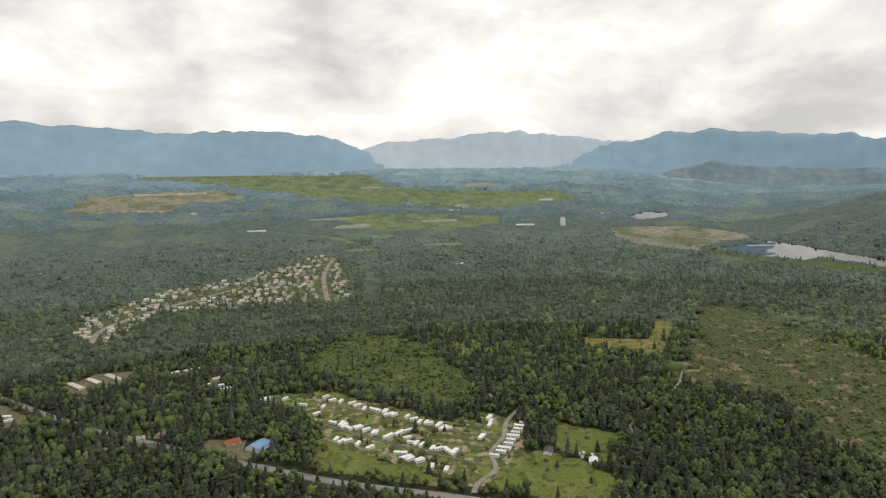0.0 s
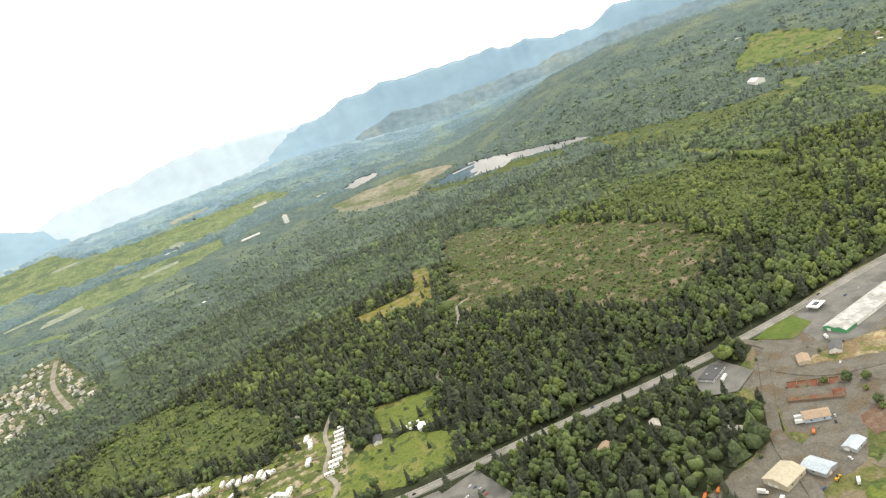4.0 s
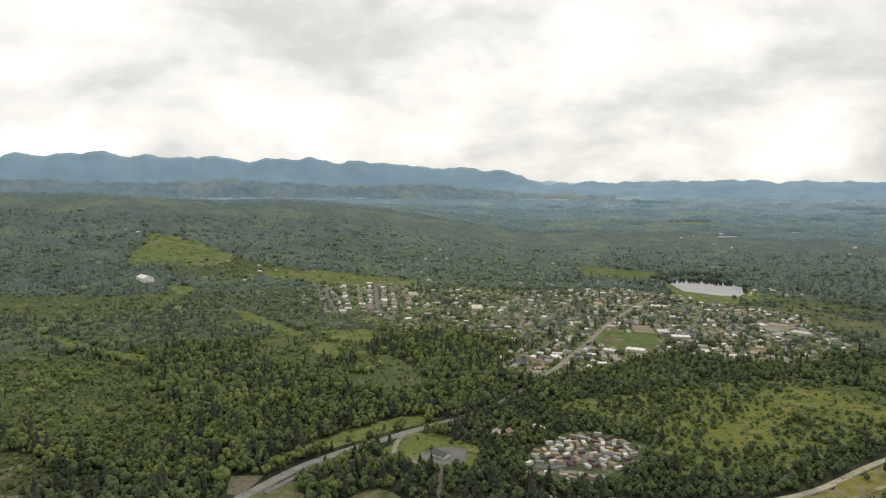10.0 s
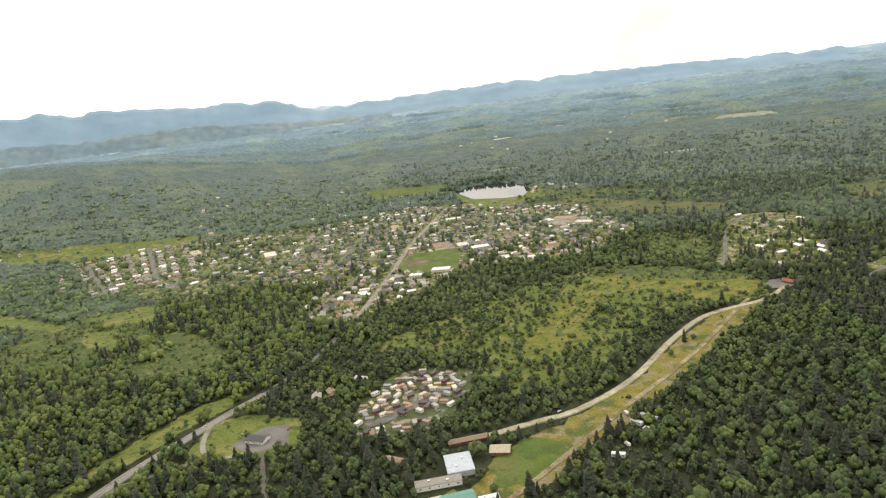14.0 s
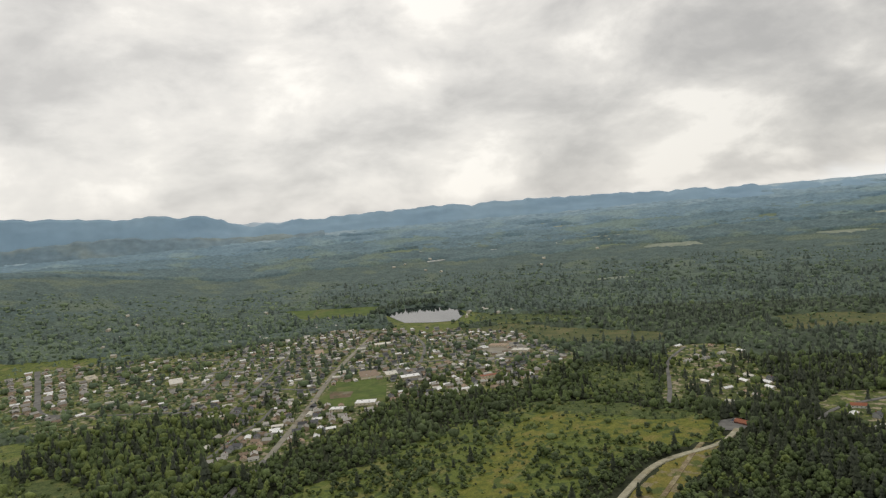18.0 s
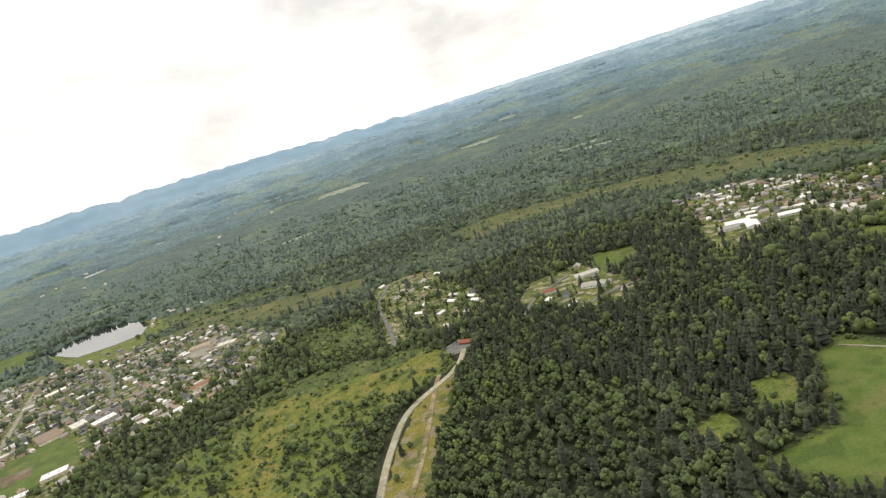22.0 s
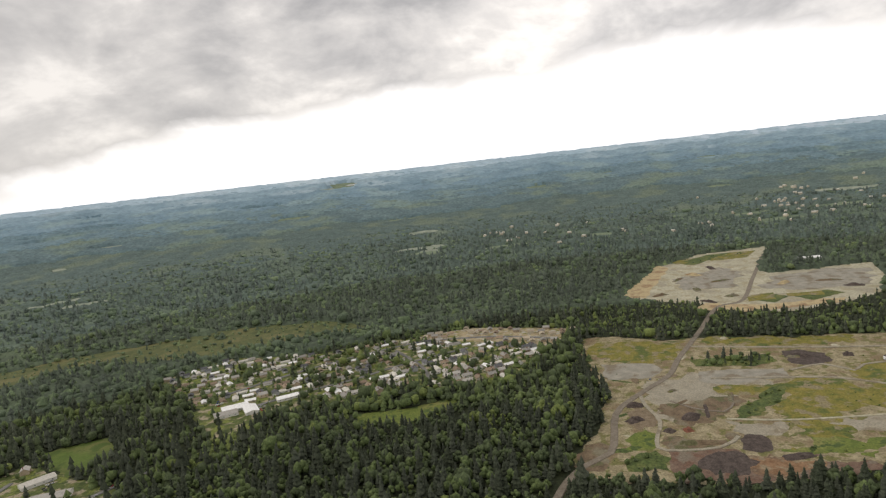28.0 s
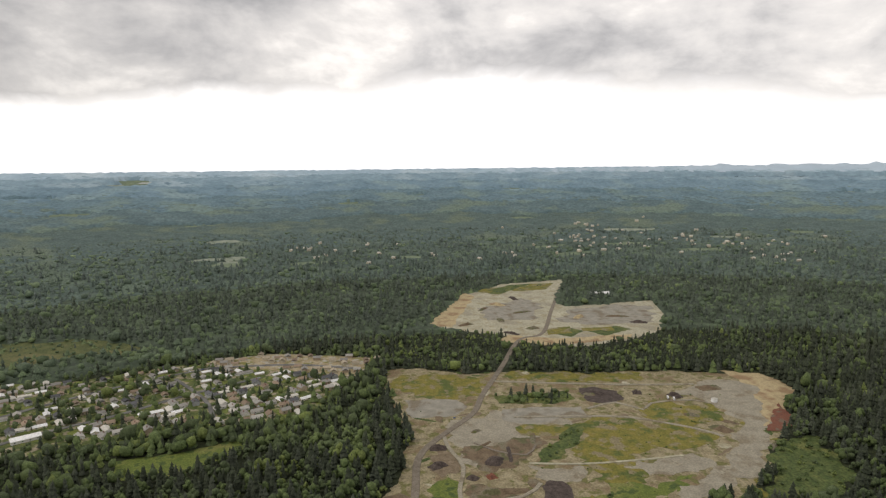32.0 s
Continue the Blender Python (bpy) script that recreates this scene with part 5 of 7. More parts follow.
def loader(label, colour):
    """A wheel loader: body, cab, arms and bucket."""
    root = base_thing("wheel_loader", label, "machine")
    part("body", box(bmesh.new(), 0, -0.8, 1.7, 2.3, 4.2, 1.5, 0.2), colour, root)
    part("cab", box(bmesh.new(), 0, 0.6, 3.0, 1.6, 1.7, 1.6, 0.1), GLASS, root)
    part("arm", box(bmesh.new(), 0, 2.6, 1.5, 1.2, 2.6, 0.4), colour, root)
    part("bucket", prism(bmesh.new(), [(-1.4, 0.3), (1.4, 0.3), (1.4, 1.5), (-1.4, 1.5)], 3.6, 4.6), colour, root)
    wheel_set(root, (-1.2, 1.2), (-2.0, 1.6), 0.85)
    return root


def heap(name, label, long, wide, high, mat, seed, category="pile"):
    """A loose pile with an uneven top."""
    bm = bmesh.new()
    bmesh.ops.create_grid(bm, x_segments=14, y_segments=20, size=0.5)
    for v in bm.verts:
        d = max(0.0, 1 - (2 * v.co.x) ** 2) * max(0.0, 1 - (2 * v.co.y) ** 2)
        n = noise.fractal(Vector((v.co.x * 4, v.co.y * 4, seed)), 1, 2, 3)
        v.co = (v.co.x * wide * (1 + 0.12 * n), v.co.y * long * (1 + 0.12 * n), high * d * (0.9 + 0.5 * n) - 0.2)
    for f in bm.faces:
        f.smooth = True
    me = bpy.data.meshes.new(name)
    bm.to_mesh(me)
    bm.free()
    me.materials.append(mat)
    return tagged(new(name, me), label, category)


# houses of the town and the settlements: six patterns, then copies
def pattern(label, long, wide, eaves, rise, wall, roof, garage=1, chimney=True):
    ob = building("house", label, "house", long, wide, eaves, rise, wall, roof, 2, garage, chimney, "houses of the town")
    ob.scale = (1.12, 1.12, 1.12)
    return ob


PATTERNS = [
    pattern("white house with a grey shingle roof", 15, 9.5, 3.2, 2.3, WHITE_WALL, ROOF_GREY),
    pattern("cream house with a brown shingle roof", 13, 9, 3.0, 2.4, CREAM_WALL, ROOF_BROWN),
    pattern("grey two-storey house with a charcoal roof", 12, 9.5, 5.4, 2.6, GREY_WALL, ROOF_DARK),
    pattern("tan two-storey house with a grey roof", 13, 10, 5.4, 2.7, TAN_WALL, ROOF_GREY),
    pattern("long white bungalow with a pale roof", 19, 8.5, 2.9, 1.6, WHITE_WALL, ROOF_PALE, 1, False),
    pattern("cream bungalow with a white metal roof", 16, 9, 2.9, 1.8, CREAM_WALL, ROOF_WHITE, 1, False),
]


JOINED = []     # houses too far or too many to stand alone: pattern and pose


def rows_of(points, seed, along, gap_x, gap_y, share, choice, singles=0, most=400, jitter=0.22):
    """Houses in rows over a piece of land, off the streets."""
    rng = random.Random(seed)
    poly = np.array(points, float)
    c, s = math.cos(radians(along)), math.sin(radians(along))
    mid = poly.mean(0)
    far = float(np.abs(poly - mid).max()) * 1.5
    made, spots = 0, []
    gx = -far
    while gx < far:
        gy = -far + (gap_y * 0.5 if int(gx / gap_x) % 2 else 0)
        while gy < far:
            px, py = gx + rng.uniform(-jitter, jitter) * gap_x, gy + rng.uniform(-jitter, jitter) * gap_y
            x, y = mid[0] + px * c - py * s, mid[1] + px * s + py * c
            gy += gap_y
            if rng.random() > share or made >= most or not inside(poly, np.array([x]), np.array([y]))[0]:
                continue
            if any(near_line(np.array([x]), np.array([y]), line, reach + 6)[0] for line, reach in ROADS) or any(math.hypot(x - fx, y - fy) < fr + 6 for fx, fy, fr in FOOT):
                continue
            spots.append((x, y, rng.choice(choice), along + rng.choice((0, 90, 180, 270)) + rng.uniform(-8, 8)))
            FOOT.append((x, y, 7.5))
            made += 1
        gx += gap_x
    spots.sort(key=lambda p: math.hypot(p[0], p[1]))
    for i, (x, y, thing, turn) in enumerate(spots):
        if i < singles:
            copy_thing(thing, pose(x, y, ground_at(x, y), 0, 0, turn) @ Matrix.Diagonal((0.95, 0.95, 0.95, 1)))
        else:
            JOINED.append((thing, pose(x, y, ground_at(x, y), 0, 0, turn) @ Matrix.Diagonal((0.95, 0.95, 0.95, 1))))


def join_houses(name, label):
    """All houses of JOINED as one mesh of walls, roofs and garage doors."""
    verts, faces, slots, mats, start = [], [], [], [], 0
    for thing, m in JOINED:
        for child in thing.children:
            if child.name.split(".")[0] not in ("wall", "roof", "garage_door"):
                continue
            me = child.data
            mat = me.materials[0]
            if mat not in mats:
                mats.append(mat)
            place = m @ child.matrix_basis
            verts += [tuple(place @ v.co) for v in me.vertices]
            for f in me.polygons:
                vs = [start + i for i in f.vertices]
                for k in range(1, len(vs) - 1):
                    faces.append((vs[0], vs[k], vs[k + 1]))
                    slots.append(mats.index(mat))
            start += len(me.vertices)
    return tagged(new(name, mesh_from(name, verts, faces, mats, False, slots)), label, "houses", kind="stuff")


def near_line(x, y, line, reach):
    hit = np.zeros(len(x), bool)
    for (ax, ay), (bx, by) in zip(line[:-1], line[1:]):
        near = np.nonzero((x > min(ax, bx) - reach) & (x < max(ax, bx) + reach) & (y > min(ay, by) - reach) & (y < max(ay, by) + reach) & ~hit)[0]
        if len(near):
            d = np.array([bx - ax, by - ay])
            t = np.clip(((x[near] - ax) * d[0] + (y[near] - ay) * d[1]) / (d @ d + 1e-9), 0, 1)
            hit[near] |= np.hypot(x[near] - ax - t * d[0], y[near] - ay - t * d[1]) < reach
    return hit


# -- works yard along the highway
hall = base_thing("nursery_hall", "long white greenhouse hall with a stepped roof and green end", "hall")
hall_span = 112 / 6
for k in range(6):
    y0 = -56 + k * hall_span
    hi = 5.6 + 0.35 * math.sin(k * 2.1)
    part("roof", prism(bmesh.new(), [(-13.4, 4.0), (-6.6, hi + 0.6), (0, 4.7), (6.6, hi + 0.6), (13.4, 4.0), (13.4, 4.3), (6.6, hi + 0.95), (0, 5.05), (-6.6, hi + 0.95), (-13.4, 4.3)], y0 + 0.15, y0 + hall_span - 0.15), SHEET_ROOF, hall)
    part("wall", prism(bmesh.new(), [(-13, 0), (13, 0), (13, 4.1), (6.6, hi + 0.5), (0, 4.6), (-6.6, hi + 0.5), (-13, 4.1)], y0 + 0.3, y0 + hall_span - 0.3), GREEN_WALL if k == 0 else WHITE_WALL, hall)
part("door", box(bmesh.new(), -6, -56.0, 1.6, 4, 0.7, 3.2), TRIM, hall)
stand(hall, -376, 332, 3.5, 20)
for dy in (-40, -20, 0, 20, 40):
    FOOT.append((-376, 332 + dy, 20))
stand(building("shed", "small white shed at the end of the hall", "shed", 16, 8, 3.2, 1.2, WHITE_WALL, ROOF_WHITE, 1), -373, 398, 3, 11)
canopy_roof = base_thing("fuel_canopy", "white flat canopy on posts over a forecourt", "canopy")
bm = box(bmesh.new(), 0, 0, 5.1, 14, 18, 0.9)
part("roof", bm, ROOF_WHITE, canopy_roof)
part("kiosk", box(bmesh.new(), 0, 0, 1.6, 5, 7, 3.2), GREY_WALL, canopy_roof)
# a dark glass panel stands in for the dark hole in the canopy
part("skylight", box(bmesh.new(), 0, 0, 5.58, 6, 10, 0.1), GLASS, canopy_roof)
for px in (-6, 6):
    for py in (-8, 0, 8):
        part("post", tube(bmesh.new(), (px, py, 0), (px, py, 4.7), 0.2, 0.2, 8), STEEL, canopy_roof)
stand(canopy_roof, -425, 317, 12, 14)
stand(building("house", "white house with a dark slate roof in the yard", "house", 17, 11, 4.2, 2.8, WHITE_WALL, ROOF_DARK, 3), -349, 246, 35, 11)
stand(building("office_building", "low office with a brown hipped roof", "office", 17, 11, 3.2, 1.8, CREAM_WALL, ROOF_BROWN, 3), -362, 215, 48, 11)
stand(building("road_house", "white flat-roofed shop beside the highway", "shop", 32, 18, 4.2, 0, WHITE_WALL, SHEET_ROOF, 4, 1, flat=True), -378, 440, 30, 19)
stand(building("shed", "small white-roofed shed beside the shop", "shed", 12, 7, 3.0, 1.2, WHITE_WALL, ROOF_WHITE, 1), -353, 420, 35, 9)
stand(building("shed", "dark weathered shed beside the highway", "shed", 18, 9, 3.0, 1.4, TAN_WALL, ROOF_DARK, 1), -376, 474, 40, 11)
bins = base_thing("cinder_bins", "row of timber-walled bays filled with red cinder", "storage bins")
for k in range(6):
    part("bay_wall", box(bmesh.new(), 0, -22.5 + 9 * k, 1.3, 9, 0.6, 2.6), WOOD, bins)
part("back_wall", box(bmesh.new(), -4.7, 0, 1.3, 0.6, 45.6, 2.6), WOOD, bins)
for k in range(5):
    bm = bmesh.new()
    bmesh.ops.create_grid(bm, x_segments=5, y_segments=5, size=0.5)
    for v in bm.verts:
        v.co = (v.co.x * 8.4, -18 + 9 * k + v.co.y * 8.2, 0.4 + 1.5 * max(0, 0.45 - v.co.x) + 0.3 * noise.noise(Vector((v.co.x * 5, v.co.y * 5, k))))
    part("cinder", bm, CINDER if k % 4 != 3 else SOIL, bins, smooth=True)
stand(bins, -328, 184, -49, 24)
bins2 = copy_thing(bins, pose(-311, 166, 0, 0, 0, 131))
tagged(bins2, "second row of timber bays with red and orange cinder", "storage bins")
FOOT.append((-311, 166, 24))
stand(building("workshop", "brown-roofed workshop with a blue front", "workshop", 21, 13, 4.2, 2.2, ROOF_PALEBLUE, ROOF_BROWN, 2, 2), -291, 141, -40, 13)
stand(building("shed", "shed with a pale blue metal roof", "shed", 16, 11, 3.8, 1.6, GREY_WALL, ROOF_PALEBLUE, 1, 1), -243, 123, 10, 11)
stand(building("barn", "large cream-roofed machine barn in the yard", "barn", 25, 21, 5.5, 3.0, CREAM_WALL, ROOF_CREAM, 2, 2), -258, 61, 8, 18)
stand(building("shed", "open shed with a pale blue roof beside the barn", "shed", 21, 15, 4.4, 1.6, GREY_WALL, ROOF_PALEBLUE, 1, 1), -246, 85, 98, 14)
stand(building("depot", "grey flat-roofed depot on an asphalt lot", "depot", 30, 17, 4.2, 0, GREY_WALL, ROOF_DARK, 3, 2, flat=True), -424, 152, 20, 19)
patch("asphalt_lot", "asphalt lot round the depot", [(-448, 140), (-440, 178), (-392, 178), (-378, 140), (-400, 118)], ASPHALT, up=0.75, wobble=1)
stand(box_truck("white semi-trailer backed up to the depot", CAR_WHITE, CAR_WHITE, 14, 3.0), -407, 152, 24, 4, 0.75)
bunker = base_thing("storage_bunker", "open concrete bunker with two dark bays", "bunker")
for k in range(3):
    part("side_wall", box(bmesh.new(), -8 + 8 * k, 0, 2.2, 0.6, 13, 4.4), CONCRETE, bunker)
part("back_wall", box(bmesh.new(), 0, 6.3, 2.2, 16.6, 0.6, 4.4), CONCRETE, bunker)
part("roof", prism(bmesh.new(), [(-8.6, 4.4), (8.6, 4.4), (8.6, 4.8), (-8.6, 4.8)], -1.5, 6.8), ROOF_PALE, bunker)
# black blocks stand in for the shade inside the open bays
for k in range(2):
    part("dark_stock", box(bmesh.new(), -4 + 8 * k, 2.5, 1.2, 6.8, 6.5, 2.3, 0.4), RUBBER, bunker)
stand(bunker, -256, 266, 28, 12)
for spec in (("sheeted_mound", "heap under white plastic sheets", 20, 12, 2.2, SHEET_ROOF, -322, 308, 60), ("sand_mound", "pale sand heap beside the hall", 14, 10, 2.6, SAND, -330, 284, 20),
             ("soil_windrow", "dark brown soil windrow behind the hall", 46, 11, 4.0, DARK_SOIL, -257, 345, -30), ("soil_windrow", "dark soil heap by the works road", 18, 12, 4.0, DARK_SOIL, -230, 347, 30), ("soil_windrow", "dark brown soil windrow behind the hall", 26, 12, 3.4, DARK_SOIL, -264, 368, -10),
             ("gravel_mound", "grey gravel heap in the yard", 16, 14, 4.0, GRAVEL, -250, 236, 0), ("cinder_mound", "low red cinder heap by the road", 30, 14, 2.6, CINDER, -150, 306, 75), ("cinder_mound", "red cinder heap beside the bays", 14, 12, 3.2, CINDER, -300, 182, 40)):
    stand(heap(spec[0], spec[1], spec[2], spec[3], spec[4], spec[5], spec[6] * 0.1), spec[6], spec[7], spec[8], 10, 0.5)
WHITE_TRUCK = stand(box_truck("white box truck parked in the yard", CAR_WHITE, CAR_WHITE, 8.5), -259, 38, -62, 6, 0.35)
for x, y, turn in ((-249, 29, -62), (-243, 40, 28), (-215, 88, 40), (-301, 132, -40), (-296, 127, -40), (-372, 262, 60), (-395, 430, 30)):
    stand_copy(WHITE_TRUCK, x, y, turn, 6, 0.35)
LOADER = stand(loader("yellow wheel loader parked in the yard", YELLOW), -228, 82, 20, 6, 0.35)
for x, y, turn in ((-190, 62, 60), (-180, 57, 80), (-170, 58, 50), (-160, 54, 70), (-150, 52, 60), (-36, 448, 100), (-182, 68, 20)):
    stand_copy(LOADER, x, y, turn, 5, 0.35)
RED_TRUCK = stand(box_truck("orange-red dump truck in the yard", ORANGE, CAR_RED, 8.0, 1.6), -291, 8, 35, 6, 0.35)
stand_copy(RED_TRUCK, -288, 20, 35, 6, 0.35)
stand_copy(RED_TRUCK, -279, 122, 40, 6, 0.35)

CARS = [car("white car parked in the open", CAR_WHITE), car("dark blue car parked in the open", CAR_BLUE), car("silver car parked in the open", CAR_SILVER), car("black car parked in the open", CAR_DARK), car("red car parked in the open", CAR_RED)]
spots = [(-488, -123, 20, 0.7), (-481, -120, 20, 0.7), (-474, -118, 20, 0.7), (-467, -117, 20, 0.7), (-460, -117, 20, 0.7), (-474, -133, 20, 0.7), (-466, -132, 20, 0.7), (-458, -131, 20, 0.7), (-450, -130, 20, 0.7), (-470, -146, 20, 0.7), (-462, -145, 20, 0.7), (-454, -144, 20, 0.7), (-446, -122, 20, 0.7),
         (-531, -172, -20, 1.15), (-562, -245, -16, 1.15), (-578, -338, -13, 1.15), (-492, 40, -12, 1.15), (-453, 214, -5, 1.15), (-444, 345, -2, 1.15), (-430, 470, -8, 1.15), (-342, 722, -30, 1.15), (-415, 352, 5, 0.35), (-412, 372, 5, 0.35), (-404, 410, 30, 0.35), (-395, 448, 30, 0.35), (-330, 226, 30, 0.35),
         (-305, 262, 60, 0.35), (-280, 150, 50, 0.35), (-274, 143, 50, 0.35), (-262, 200, 0, 0.35), (-236, 108, 70, 0.35), (-229, 68, 20, 0.35), (-285, 690, 40, 0.55), (-280, 685, 40, 0.55), (-232, 690, 10, 0.55), (-10, 600, 20, 0.4), (-3, 590, 20, 0.4), (-20, 500, 60, 0.4), (12, 500, 40, 0.4)]
for i, (x, y, turn, up) in enumerate(spots):
    (stand if i < 5 else stand_copy)(CARS[i % 5], x, y, turn, 3.5, up)
patch("parking_lot", "asphalt parking lot beside the highway", [(-503, -160), (-508, -104), (-430, -98), (-424, -112), (-458, -165)], ASPHALT, up=0.65, wobble=1)
stand(building("house", "small house with a red-brown roof among trees", "house", 14, 10, 3.4, 2.4, WHITE_WALL, ROOF_BROWN, 2), -418, 0, 30, 12)
stand(building("house", "small grey-roofed house among trees", "house", 13, 9, 3.2, 2.2, CREAM_WALL, ROOF_GREY, 2), -405, 55, 60, 11)
stand(building("shed", "small grey-roofed shed under trees", "shed", 14, 8, 3.0, 1.6, GREY_WALL, ROOF_GREY, 1), -335, 90, 120, 10)

# -- along the highway to the north-east and the trailer park
TRAILER = trailer_home("white travel trailer on a park pitch", 13, 5.0, 3.3, CAR_WHITE, ROOF_WHITE, "trailers of the park")
MOTORHOME = trailer_home("cream motor home on a park pitch", 13.5, 5.0, 3.3, WHITE_WALL, ROOF_WHITE, "trailers of the park", False)
SINGLE = trailer_home("white single-wide trailer with a pale roof", 18, 6.6, 3.3, WHITE_WALL, ROOF_WHITE, "trailers of the park", False)
pitches = [(-901, -513, 0), (-880, -480, 0), (-860, -446, 1), (-845, -423, 0), (-834, -405, 2), (-822, -385, 0), (-803, -350, 0), (-791, -334, 1), (-780, -318, 2), (-769, -300, 0),
           (-785, -470, 0), (-776, -454, 2), (-770, -437, 0), (-762, -418, 1), (-749, -399, 0), (-740, -384, 2), (-757, -360, 0), (-718, -348, 0), (-706, -330, 1), (-698, -311, 0), (-685, -292, 2), (-728, -454, 0), (-717, -434, 1), (-701, -404, 0), (-678, -363, 2), (-666, -344, 0), (-655, -328, 0), (-637, -298, 1),
           (-885, -611, 2), (-862, -602, 2), (-887, -572, 0), (-865, -539, 1), (-842, -556, 0), (-826, -505, 0), (-850, -500, 1)]
pitches += [((a[0] + b[0]) / 2 + 2, (a[1] + b[1]) / 2, (a[2] + b[2]) % 3) for a, b in zip(pitches[:28], pitches[1:28]) if 18 < math.hypot(a[0] - b[0], a[1] - b[1]) < 42]
for i, (x, y, k) in enumerate(pitches):
    thing = (TRAILER, MOTORHOME, SINGLE)[k]
    turn = 58 + 26 * math.sin(i * 1.9) + (90 if i % 7 == 3 else 0)
    x, y = x + 3.5 * math.sin(i * 3.1), y + 3.5 * math.cos(i * 4.7)
    (stand if i in (0, 2, 4) else stand_copy)(thing, x, y, turn, 7.5, 0.3)
for i, (x, y) in enumerate([(-790, -190), (-778, -196), (-766, -200), (-753, -204), (-741, -208), (-727, -212), (-714, -216), (-700, -222), (-688, -227), (-676, -236), (-738, -252), (-782, -240), (-796, -238), (-812, -240)]):
    stand_copy((TRAILER, SINGLE, MOTORHOME)[i % 3], x, y, -16 if i < 10 else 70, 7, 0.3)
stand(building("hall", "hall with a bright blue arched roof", "hall", 30, 22, 3.5, 4.5, WHITE_WALL, ROOF_BLUE, 2, 1, arch=True), -698, -556, 70, 22)
stand(building("house", "house with an orange-red roof and a yellow front", "house", 20, 15, 3.6, 3.4, CREAM_WALL, ROOF_RED, 2), -712, -598, 40, 15)
patch("drive", "gravel drive round the blue-roofed hall", [(-720, -640), (-725, -580), (-690, -575), (-672, -545), (-655, -560), (-680, -625)], GRAVEL, up=0.4, wobble=3)
stand(building("house", "farmhouse with a slate-blue roof by a pasture", "house", 21, 11, 3.8, 2.4, WHITE_WALL, ROOF_DARK, 3), -694, -164, 75, 13)
stand(building("shed", "white farm shed in the meadow", "shed", 17, 10, 3.4, 1.6, WHITE_WALL, ROOF_WHITE, 1), -664, -110, 80, 11)
for i, (x, y) in enumerate([(-690, -118), (-686, -125), (-680, -115), (-694, -128), (-676, -122), (-684, -108), (-700, -140), (-705, -136)]):
    tank = base_thing("silage_bale", "round white plastic-wrapped bale heap in the meadow", "bale", "wrapped bales")
    part("wrap", tube(bmesh.new(), (0, 0, 0), (0, 0, 2.6), 2.2, 2.0, 14), CAR_WHITE, tank)
    part("cap", tube(bmesh.new(), (0, 0, 2.55), (0, 0, 3.1), 2.0, 0.9, 14), ROOF_WHITE, tank)
    stand(tank, x, y, 0, 4, 0.3)
stand(building("house", "long white single-storey house in the woods", "house", 24, 8, 3.0, 1.4, WHITE_WALL, ROOF_WHITE, 3), -858, -158, 40, 12)
stand(building("house", "grey-roofed house behind the trailer park", "house", 15, 10, 3.2, 2.2, WHITE_WALL, ROOF_GREY, 2), -905, -241, 60, 12)
stand(building("farmhouse", "pale blue-roofed farmhouse above the hay field", "house", 26, 11, 4.0, 2.4, WHITE_WALL, ROOF_PALEBLUE, 3), -1520, 205, 60, 20)
for i, (x, y, turn) in enumerate([(-950, -968, 20), (-976, -948, 20), (-1002, -928, 20)]):
    stand(building("storage_shed", "long grey-roofed storage shed on a gravel yard", "shed", 50, 10, 3.4, 1.2, CREAM_WALL, ROOF_PALE, 4, 2), x, y, turn + 125, 26)
patch("storage_yard", "gravel yard between long sheds", [(-1025, -975), (-1045, -915), (-965, -885), (-905, -925), (-925, -995)], GRAVEL, up=0.4, wobble=3)
for i, (x, y, k, turn) in enumerate([(-1030, -826, 2, 60), (-1046, -808, 2, 60), (-1060, -790, 0, 20), (-955, -712, 2, 45), (-940, -694, 2, 45), (-965, -730, 1, 30), (-992, -1262, 2, 40), (-815, -1118, 0, 10), (-800, -1130, 2, 70), (-800, -990, 2, 10), (-785, -972, 0, 50)]):
    stand_copy((TRAILER, MOTORHOME, SINGLE)[k], x, y, turn, 14, 0.2, "white trailer home in a clearing of the woods")
for i, (x, y, turn) in enumerate([(-721, -736, 30), (-735, -712, 80), (-690, -700, 10), (-985, -730, 60), (-1010, -1095, 20), (-820, -1090, 0)]):
    stand_copy(PATTERNS[i % 6], x, y, turn, 13)
patch("forecourt", "gravel forecourt by the highway bend", [(-858, -1040), (-832, -1000), (-800, -945), (-752, -935), (-748, -995), (-800, -1050)], GRAVEL, up=0.4, wobble=4)
for i, (x, y, long, turn) in enumerate([(-2365, -326, 40, 60), (-2410, -290, 34, 60), (-2330, -300, 26, 20)]):
    stand(building("farm_shed", "white-roofed farm shed far off in the woods", "shed", long, 14, 4, 2, WHITE_WALL, ROOF_WHITE, 2), x, y, turn, 40)
stand(building("farm_shed", "long pale-roofed shed far off in the woods", "shed", 90, 24, 6, 2, WHITE_WALL, ROOF_WHITE, 2), -3137, -21, 5, 60, 6)
silo = base_thing("silo", "white round silo far off on a rise", "silo")
part("shell", tube(bmesh.new(), (0, 0, 0), (0, 0, 40), 13, 13, 20), ROOF_WHITE, silo)
part("dome", tube(bmesh.new(), (0, 0, 40), (0, 0, 46), 13, 3, 20), ROOF_PALE, silo)
stand(silo, -3140, 163, 0, 40)
stand(building("barn", "large white barn on the ridge", "barn", 62, 34, 16, 7, WHITE_WALL, ROOF_WHITE, 4, 2), -1640, 1620, 65, 60)

